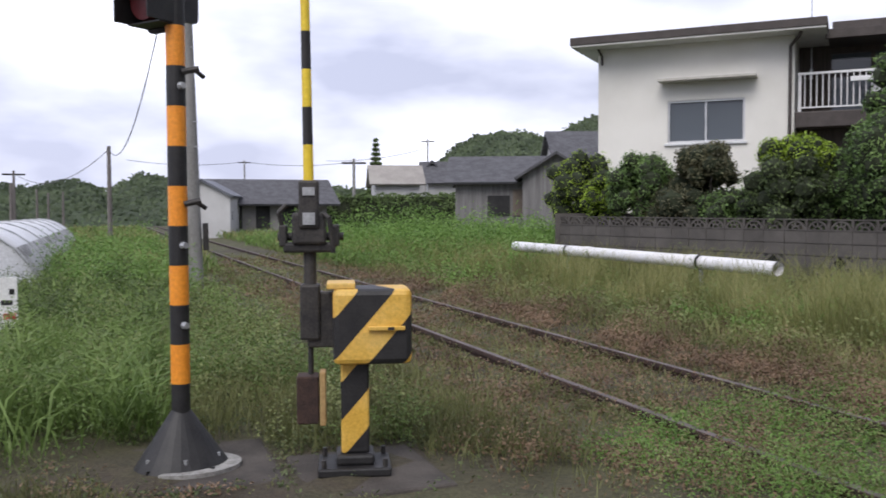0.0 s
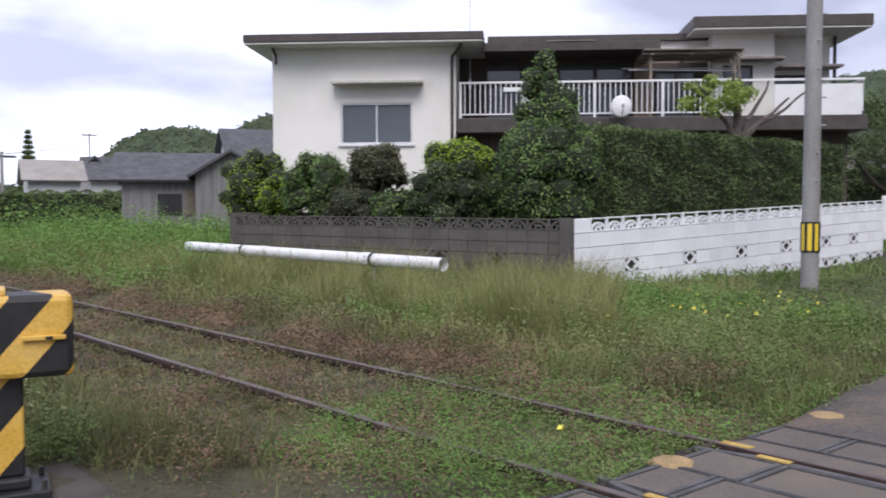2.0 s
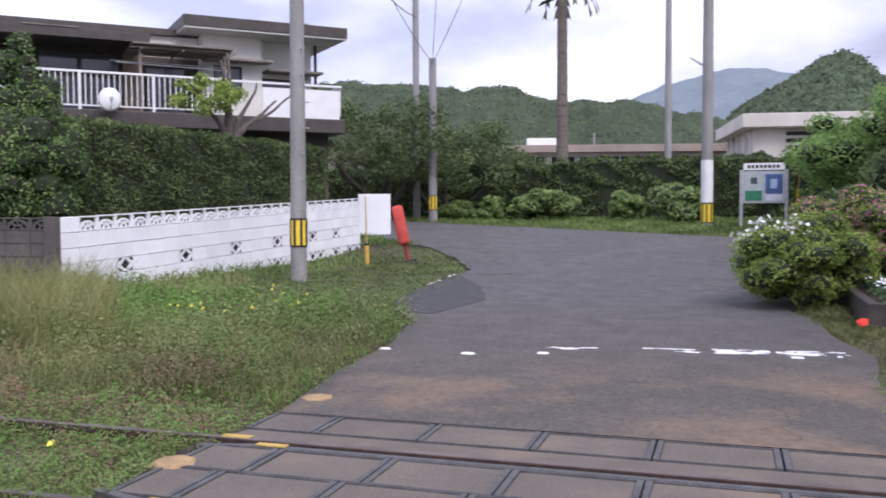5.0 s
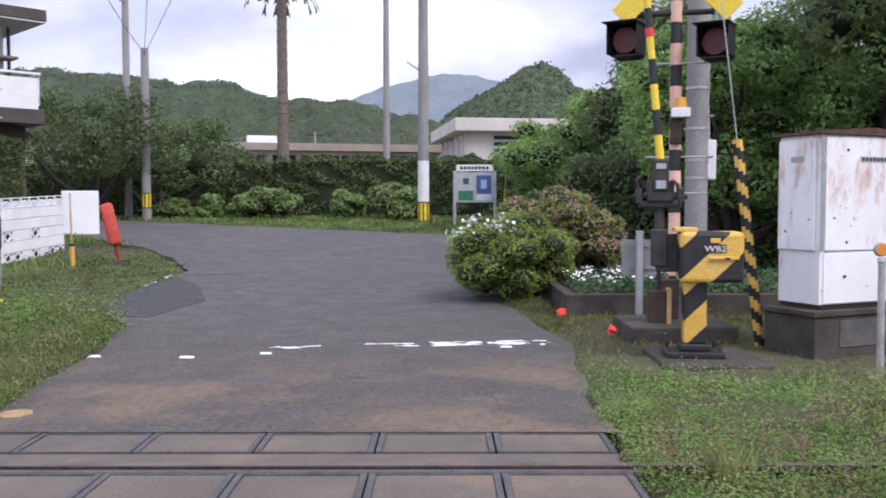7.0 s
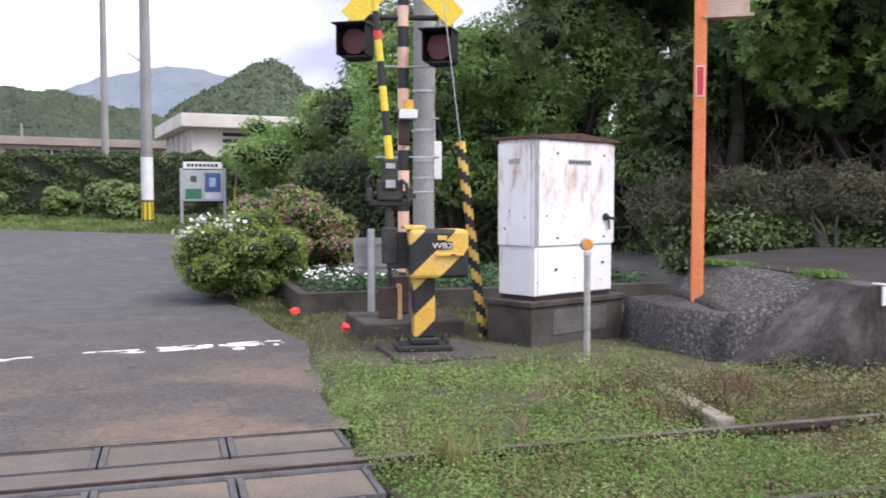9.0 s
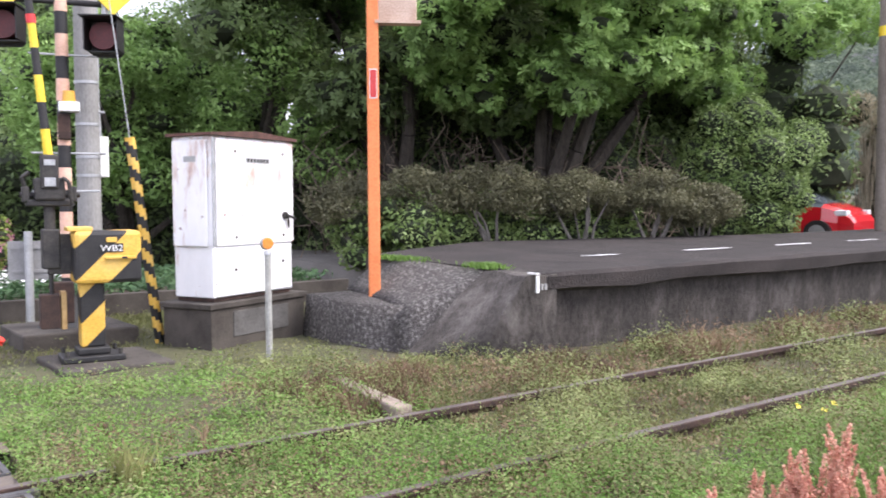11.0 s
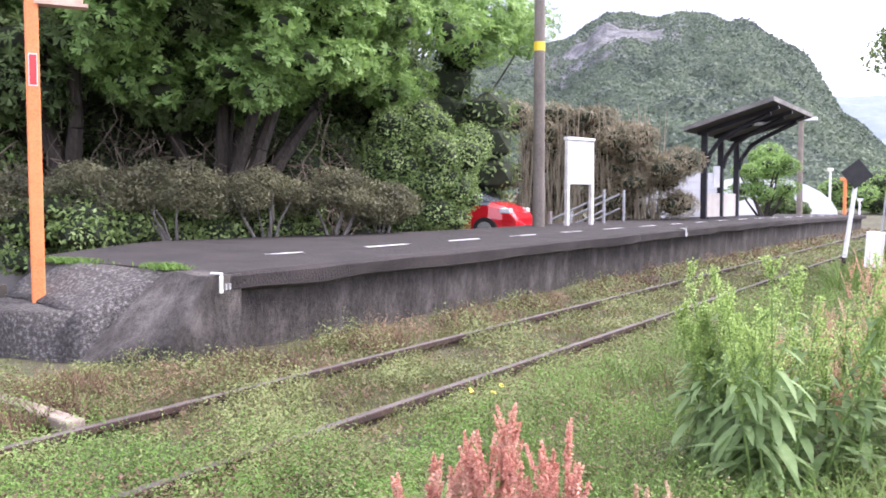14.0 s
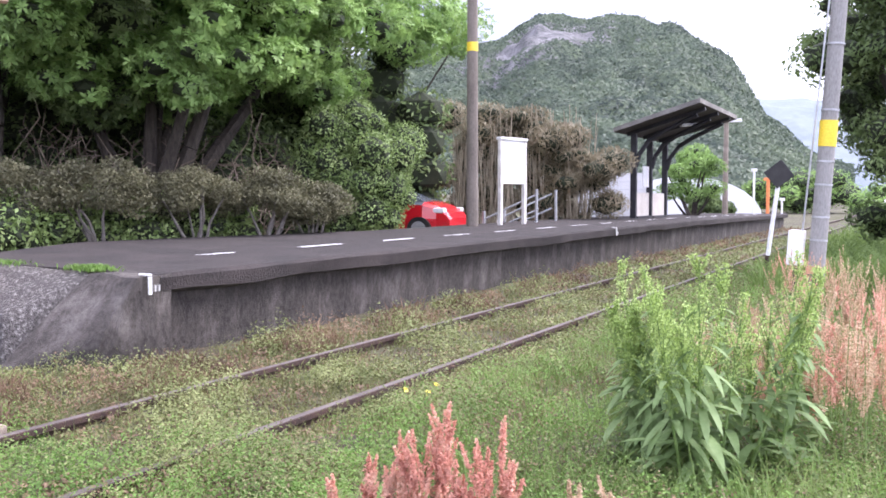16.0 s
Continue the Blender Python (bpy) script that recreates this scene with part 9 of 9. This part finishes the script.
def dock(x, y, stems, height, label, leaf_mat, seed_mat, seed, name="dock_plant", leaf_n=16, spread=0.35, leaf_len=0.32, seeds=420, slim=0.42):
    rng = random.Random(seed)
    t_ = thing(name, label, "plant", None, "dock plants")
    z0 = float(gz(np.array([x]), np.array([y]))[0])
    bs, bl_ = B(), B()
    pts = []
    for k in range(stems):
        a = rng.uniform(0, 6.28); r = spread * math.sqrt(rng.random())
        bx, by = x + r * math.cos(a) * 0.6, y + r * math.sin(a) * 0.6
        h = height * rng.uniform(0.6, 1.08)
        tx_, ty_ = x + r * math.cos(a) * 1.5, y + r * math.sin(a) * 1.5
        cyl(bs, (bx, by, z0 - 0.02), (tx_, ty_, z0 + h), 0.008, 0.003, 6)
        for j in range(leaf_n):
            f = rng.uniform(0.02, 0.8)
            a2 = rng.uniform(0, 6.28)
            long_leaf(bl_, (bx + (tx_ - bx) * f, by + (ty_ - by) * f, z0 + h * f), (math.cos(a2), math.sin(a2), 0), leaf_len * (1.15 - f) * rng.uniform(0.7, 1.2), leaf_len * 0.125 * (1.15 - f), rng.uniform(0.2, 1.2), rng)
        for j in range(13):
            f = rng.uniform(0.42, 0.96); a2 = rng.uniform(0, 6.28)
            q0 = Vector((bx + (tx_ - bx) * f, by + (ty_ - by) * f, z0 + h * f))
            L = 0.30 * height * (1.05 - f) + 0.05
            q1 = q0 + Vector((math.cos(a2) * L * slim, math.sin(a2) * L * slim, L))
            cyl(bs, q0, q1, 0.003, 0.0015, 4, False)
            for i in range(seeds // 12):
                g_ = rng.random()
                pts.append(q0.lerp(q1, g_) + Vector((rng.gauss(0, 0.008), rng.gauss(0, 0.008), rng.gauss(0, 0.008))))
        for i in range(seeds // 4):
            f = rng.uniform(0.6, 1.02)
            pts.append(Vector((bx + (tx_ - bx) * f + rng.gauss(0, 0.012), by + (ty_ - by) * f + rng.gauss(0, 0.012), z0 + h * f)))
    tagged(part("stalk", bs, STALK, t_), "thin green stalks", kind="stuff")
    if leaf_n:
        tagged(part("foliage", bl_, leaf_mat, t_, smooth=True), "broad drooping green leaves", kind="stuff")
    else:
        bl_.free()
    P_ = np.array([tuple(p) for p in pts])
    part("seed_head", leaf_mesh("seed_head", P_, np.tile((0, 0, 1.0), (len(P_), 1)), 0.014, 0.010, 1.5), seed_mat, t_)
    return t_


dock(-2.345, -4.1, 13, 0.98, "tall bright green dock plant with broad leaves and seeding stems", DOCKLEAF, DOCKSEED, 3, spread=0.31, leaf_n=34, leaf_len=0.25, seeds=700)
dock(-2.13, -4.34, 7, 0.95, "bright green dock plant with tall seeding stems", DOCKLEAF, DOCKSEED, 4, spread=0.25, leaf_n=26, leaf_len=0.25, seeds=620)
dock(-2.52, -4.42, 7, 0.95, "bright green dock plant with tall seeding stems", DOCKLEAF, DOCKSEED, 5, spread=0.28, leaf_n=26, leaf_len=0.25, seeds=620)
SORREL = leafmat("coral_sorrel_seeds", (0.52, 0.22, 0.165), (0.69, 0.36, 0.27), (0.80, 0.56, 0.42), 7)
SORREL2 = leafmat("tan_sorrel_seeds", (0.38, 0.245, 0.15), (0.55, 0.39, 0.25), (0.68, 0.53, 0.37), 7)


def sorrel(x, y, stems, height, mat, label, seed, seeds, spread):
    """Slim stems topped by tapering seed spires, each with a few upright side spikes."""
    rng = np.random.default_rng(seed)
    t_ = thing("sorrel_plant", label, "plant", None, "sorrel plants")
    z0 = float(gz(np.array([x]), np.array([y]))[0])
    bs = B()
    pts = []
    for k in range(stems):
        a, r = rng.uniform(0, 6.28), spread * math.sqrt(rng.random())
        b0 = Vector((x + r * math.cos(a), y + r * math.sin(a), z0 - 0.02))
        h = height * rng.uniform(0.65, 1.08)
        tip = b0 + Vector((rng.uniform(-0.09, 0.09) * h, rng.uniform(-0.09, 0.09) * h, h))
        cyl(bs, b0, tip, 0.005, 0.0015, 5, False)
        spikes = [(b0.lerp(tip, 0.45), tip, 1.0)]
        for j in range(5):
            q0 = b0.lerp(tip, rng.uniform(0.4, 0.75))
            L = h * rng.uniform(0.18, 0.36)
            a2 = rng.uniform(0, 6.28)
            spikes.append((q0, q0 + Vector((math.cos(a2) * L * 0.36, math.sin(a2) * L * 0.36, L)), 0.55))
        for q0, q1, w in spikes:
            n = int(seeds * w)
            f = rng.uniform(0, 1, n)
            whorl = 0.55 + 0.45 * np.cos(f * 55)
            rad = 0.0125 * w ** 0.5 * (1.05 - f) ** 0.6 * (0.5 + 0.5 * whorl)
            c = np.array(q0) + (np.array(q1) - np.array(q0)) * f[:, None]
            pts.append(c + rng.normal(0, 1, (n, 3)) * rad[:, None] * np.array([1, 1, 0.7]))
    tagged(part("stalk", bs, STALK, t_), "thin green stalks", kind="stuff")
    P_ = np.concatenate(pts)
    part("seed_head", leaf_mesh("seed_head", P_, np.tile((0, 0, 1.0), (len(P_), 1)), 0.012, 0.010, 1.5), mat, t_)
    return t_


for i, (x, y, st, h) in enumerate(((-1.66, -2.78, 6, 0.56), (-1.82, -2.72, 5, 0.44), (-1.93, -2.78, 5, 0.50), (-1.50, -2.74, 4, 0.46), (-1.38, -2.66, 3, 0.38))):
    sorrel(x, y, st, h, SORREL, "bright coral-red seeding sorrel standing in the grass", 40 + i, 420, 0.085)
for i, (x, y, st, h) in enumerate(((-2.22, -2.74, 3, 0.42), (-2.33, -2.74, 4, 0.42), (-2.44, -2.7, 3, 0.38), (-1.6, -2.83, 4, 0.40), (-2.53, -2.62, 3, 0.36))):
    sorrel(x, y, st, h, SORREL2, "tan-brown seeding sorrel standing in the grass", 60 + i, 380, 0.07)
rsr = random.Random(77)
for i in range(22):
    D = rsr.uniform(4.6, 10.5)
    az = rsr.uniform(-178.5, -173.0)
    x, y = polar(az, D)
    sorrel(x, y, 7, rsr.uniform(0.5, 0.85), SORREL2 if rsr.random() < 0.75 else SORREL, "thin tan and pink seeding sorrel in the trackside grass", 90 + i, 120, 0.28)
for i in range(9):
    x, y = polar(rsr.uniform(-172.5, -168.5), rsr.uniform(6.0, 8.0))
    sorrel(x, y, 5, rsr.uniform(0.35, 0.55), SORREL2, "thin tan seeding sorrel behind the dock plant", 130 + i, 120, 0.2)

# ---- wooded hills and the rocky mountain ----
def ridge(name, label, prof, D, depth, mat, rough, cell, base=-1.0, step=0.25, rows=26, leaves=0, leaf_size=0.6, leaf_mat=None, curve=0.8, bare=None, crown=0.0):
    """A wooded ridge whose skyline climbs and falls along bearings (bearing, elevation)."""
    az = np.arange(prof[0][0], prof[-1][0] - 1e-6, -step)
    pa, pe = np.array([-p[0] for p in prof]), np.array([p[1] for p in prof])
    el = np.interp(-az, pa, pe)
    H = D * np.tan(np.radians(el)) + 1.283
    k = np.linspace(0, 1, rows)
    A, K = np.meshgrid(np.radians(az), k, indexing="ij")
    Hh = np.repeat(H[:, None], rows, 1)
    R_ = D - depth * (1 - K)
    Z = base + (Hh - base) * (K ** curve)
    X, Y = -3.225 - R_ * np.sin(A), R_ * np.cos(A)
    n1 = np.zeros_like(X)
    for i in range(X.shape[0]):
        for j in range(X.shape[1]):
            p = (X[i, j] / cell, Y[i, j] / cell, Z[i, j] / cell)
            n1[i, j] = noise.noise(p) + 0.6 * noise.noise((p[0] * 2.3, p[1] * 2.3, p[2] * 2.3)) + 0.35 * noise.noise((p[0] * 5.1, p[1] * 5.1, p[2] * 5.1))
            if crown:
                dist = noise.voronoi((X[i, j] / crown, Y[i, j] / crown, 0.7 * Z[i, j] / crown))[0][0]
                n1[i, j] += 0.14 * crown / rough * (1.0 - 1.6 * dist)
    Z = Z + n1 * rough * (0.25 + 0.75 * np.sin(np.pi * np.clip(K * 0.9, 0, 1)))
    v = np.stack([X, Y, Z], -1)
    ii = np.arange(X.size).reshape(X.shape)
    q_ = np.stack([ii[:-1, :-1], ii[:-1, 1:], ii[1:, 1:], ii[1:, :-1]], -1).reshape(-1)
    o = tagged(link(mesh_np(name, v.reshape(-1, 3), 4, q_), name, mat, smooth=True), label, "hill", kind="structure")
    if leaves:
        fi, fj = RNG.uniform(0, X.shape[0] - 1.001, leaves), (RNG.uniform(0.0, 1, leaves) ** 0.8) * (rows - 1.001)
        i0, j0 = fi.astype(int), fj.astype(int)
        w0, w1 = (fi - i0)[:, None], (fj - j0)[:, None]
        P_ = v[i0, j0] * (1 - w0) * (1 - w1) + v[i0 + 1, j0] * w0 * (1 - w1) + v[i0, j0 + 1] * (1 - w0) * w1 + v[i0 + 1, j0 + 1] * w0 * w1
        P_ = P_ + RNG.normal(0, leaf_size * 0.35, P_.shape)
        if bare:
            (bx, by, bz), (r0, r1, r2) = bare
            far = ((P_[:, 0] - bx) / r0) ** 2 + ((P_[:, 1] - by) / r1) ** 2 + ((P_[:, 2] - bz) / r2) ** 2 > 0.75
            P_ = P_[far]
            leaves = len(P_)
        nr = unit(np.stack([-3.225 - P_[:, 0], -P_[:, 1], np.full(leaves, D * 0.6)], 1))
        tagged(link(leaf_mesh(name + "_leaves", P_, nr, leaf_size, leaf_size * 0.7, 0.4), "hill_foliage", leaf_mat or LEAF_FAR), "leafy tree crowns covering the far hill", "woods", kind="stuff")
    return o


def forest_mat(name, dark, mid, light, scale, rock=None, crowns=0.0):
    n = Nodes(name)
    v = n.co((1, 1, 1), "World")
    a, c = n.noise(v, scale, 6, 0.65), n.noise(v, scale * 6 if crowns != 0.17 else 0.32, 7, 0.72)
    col = n.ramp(a, ((0.32, dark), (0.5, mid), (0.68, light)))
    col = n.mix(0.5, col, n.ramp(c, ((0.35, dark), (0.65, light))))
    if crowns:
        vo = n.t.nodes.new("ShaderNodeTexVoronoi"); vo.inputs["Scale"].default_value = crowns
        n.t.links.new(v, vo.inputs["Vector"])
        col = n.mix(0.45, col, n.ramp(vo.outputs["Color"], ((0.1, dark), (0.5, mid), (0.9, light))))
    if rock:
        (x, y, z), r = rock
        vm = n.t.nodes.new("ShaderNodeVectorMath"); vm.operation = "SUBTRACT"
        n.t.links.new(n.co((1, 1, 1), "World"), vm.inputs[0]); vm.inputs[1].default_value = (x, y, z)
        sc = n.t.nodes.new("ShaderNodeVectorMath"); sc.operation = "MULTIPLY"
        n.t.links.new(vm.outputs[0], sc.inputs[0]); sc.inputs[1].default_value = (1 / r[0], 1 / r[1], 1 / r[2])
        ln = n.t.nodes.new("ShaderNodeVectorMath"); ln.operation = "LENGTH"
        n.t.links.new(sc.outputs[0], ln.inputs[0])
        ad = n.t.nodes.new("ShaderNodeMath"); ad.operation = "MULTIPLY_ADD"
        n.t.links.new(n.noise(n.co((1, 1, 0.35), "World"), 0.09, 5, 0.7), ad.inputs[0]); ad.inputs[1].default_value = 2.4
        n.t.links.new(ln.outputs["Value"], ad.inputs[2])
        mp = n.t.nodes.new("ShaderNodeMapRange")
        mp.inputs[1].default_value, mp.inputs[2].default_value, mp.inputs[3].default_value, mp.inputs[4].default_value = 1.75, 1.95, 1.0, 0.0
        n.t.links.new(ad.outputs[0], mp.inputs[0])
        rk = n.ramp(n.noise(n.co((1, 1, 0.22), "World"), 0.16, 6, 0.7), ((0.40, (0.085, 0.09, 0.088)), (0.50, (0.17, 0.168, 0.175)), (0.62, (0.25, 0.245, 0.255))))
        col = n.mix(mp.outputs[0], col, rk)
    return n.set(col, 0.95, bump=c, strength=1.0, dist=0.6 if crowns != 0.17 else 3.0)


HILL_NEAR = forest_mat("near_wooded_hill", (0.035, 0.05, 0.03), (0.06, 0.085, 0.046), (0.095, 0.13, 0.068), 0.25, None, 0.55)
HILL_MID = forest_mat("wooded_hill", (0.035, 0.06, 0.035), (0.075, 0.115, 0.06), (0.12, 0.165, 0.085), 0.09, None, 0.3)
mx, my = polar(-158.3, 360)
# forest tones bluer than the nearer woods: some haze is in the colour
MOUNTAIN = forest_mat("haze_tinted_rocky_woods", (0.036, 0.054, 0.044), (0.072, 0.102, 0.068), (0.125, 0.165, 0.092), 0.022, ((mx, my, 60), (34, 90, 36)), 0.17)
# pale blue-grey haze is painted into the colour of the farthest ridges
HAZY = forest_mat("haze_tinted_far_woods", (0.12, 0.15, 0.18), (0.15, 0.185, 0.21), (0.18, 0.215, 0.235), 0.02)
# the crowns on it carry the same painted haze
ridge("mountain", "steep wooded mountain with pale rock cliffs", ((-136, 6.5), (-144, 7.8), (-148.5, 9.0), (-152, 9.7), (-155, 9.95), (-156.3, 10.6), (-157.5, 11.4), (-159.2, 11.3), (-160.5, 11.15), (-161.9, 11.5), (-163.5, 11.1), (-164.8, 10.4), (-166, 10.3), (-167.5, 9.3), (-169.1, 8.1), (-170.3, 6.2), (-171.2, 4.6), (-172.5, 3.2), (-174, 2.2), (-176, 1.2)), 420, 230, MOUNTAIN, 9.0, 46, 0, 0.1, 150, 110000, 1.25, leafmat("mountain_leaves", (0.038, 0.056, 0.045), (0.073, 0.103, 0.069), (0.12, 0.16, 0.09), 0.028), 0.95, ((mx, my, 61), (19, 60, 16)), 6.0)
ridge("mountain_far", "far wooded ridge beyond the mountain, haze painted into its colour", ((-164, 5.5), (-168, 5.8), (-171, 5.7), (-174.5, 5.5), (-178, 4.6), (-184, 3.4), (-192, 2.5)), 900, 400, HAZY, 10, 60, 0, 0.3, 24)
ridge("hill_north", "low wooded hill behind the sheds", ((-18, 1.2), (-21.3, 4.0), (-22.6, 4.7), (-24.3, 5.1), (-26.3, 5.0), (-27.2, 4.5), (-28.4, 5.2), (-30.2, 5.8), (-33, 6.0), (-38, 5.0)), 110, 40, HILL_NEAR, 1.6, 7, 0, 0.2, 18, 22000, 0.5)
ridge("woods_north", "distant line of woods beyond the fields", ((16, 1.6), (8, 1.3), (6, 1.6), (4.2, 1.5), (2, 1.9), (0.2, 1.4), (-1.4, 2.2), (-3.2, 2.0), (-6, 1.2), (-9, 1.6), (-12, 1.4), (-16, 1.3), (-22, 1.0)), 130, 30, HILL_NEAR, 1.6, 6, 0, 0.2, 12, 16000, 0.6)
ridge("hill_east", "wooded hillside beyond the school", ((-60, 7.0), (-66.4, 7.7), (-69.3, 7.6), (-72, 7.3), (-74, 7.3), (-75.5, 7.5), (-77, 7.2), (-78, 6.8), (-80.2, 6.5), (-82, 6.6), (-83.7, 6.6), (-85, 6.2), (-87, 5.6), (-90, 5.0), (-96, 4.6), (-101, 5.0), (-112, 6.0)), 130, 50, HILL_NEAR, 2.2, 8, 0, 0.2, 22, 34000, 0.4, None, 0.8, None, 3.0)
ridge("hill_dome", "rounded wooded hill above the hall", ((-88.5, 4.2), (-90.2, 5.4), (-91.6, 6.4), (-93.2, 7.4), (-95, 8.4), (-96.2, 8.7), (-97.2, 8.5), (-98.3, 7.6), (-99.5, 6.8), (-102, 5.8), (-108, 5.2)), 260, 90, HILL_MID, 3.2, 14, 0, 0.15, 22, 26000, 1.0)
ridge("mountain_east", "far mountain with low cloud haze painted into its colour", ((-78, 5.0), (-82, 5.9), (-84.3, 6.6), (-87, 7.6), (-90, 8.1), (-92, 8.1), (-93.5, 7.7), (-97, 7.0), (-102, 6.0)), 1100, 400, HAZY, 12, 70, 0, 0.3, 20)
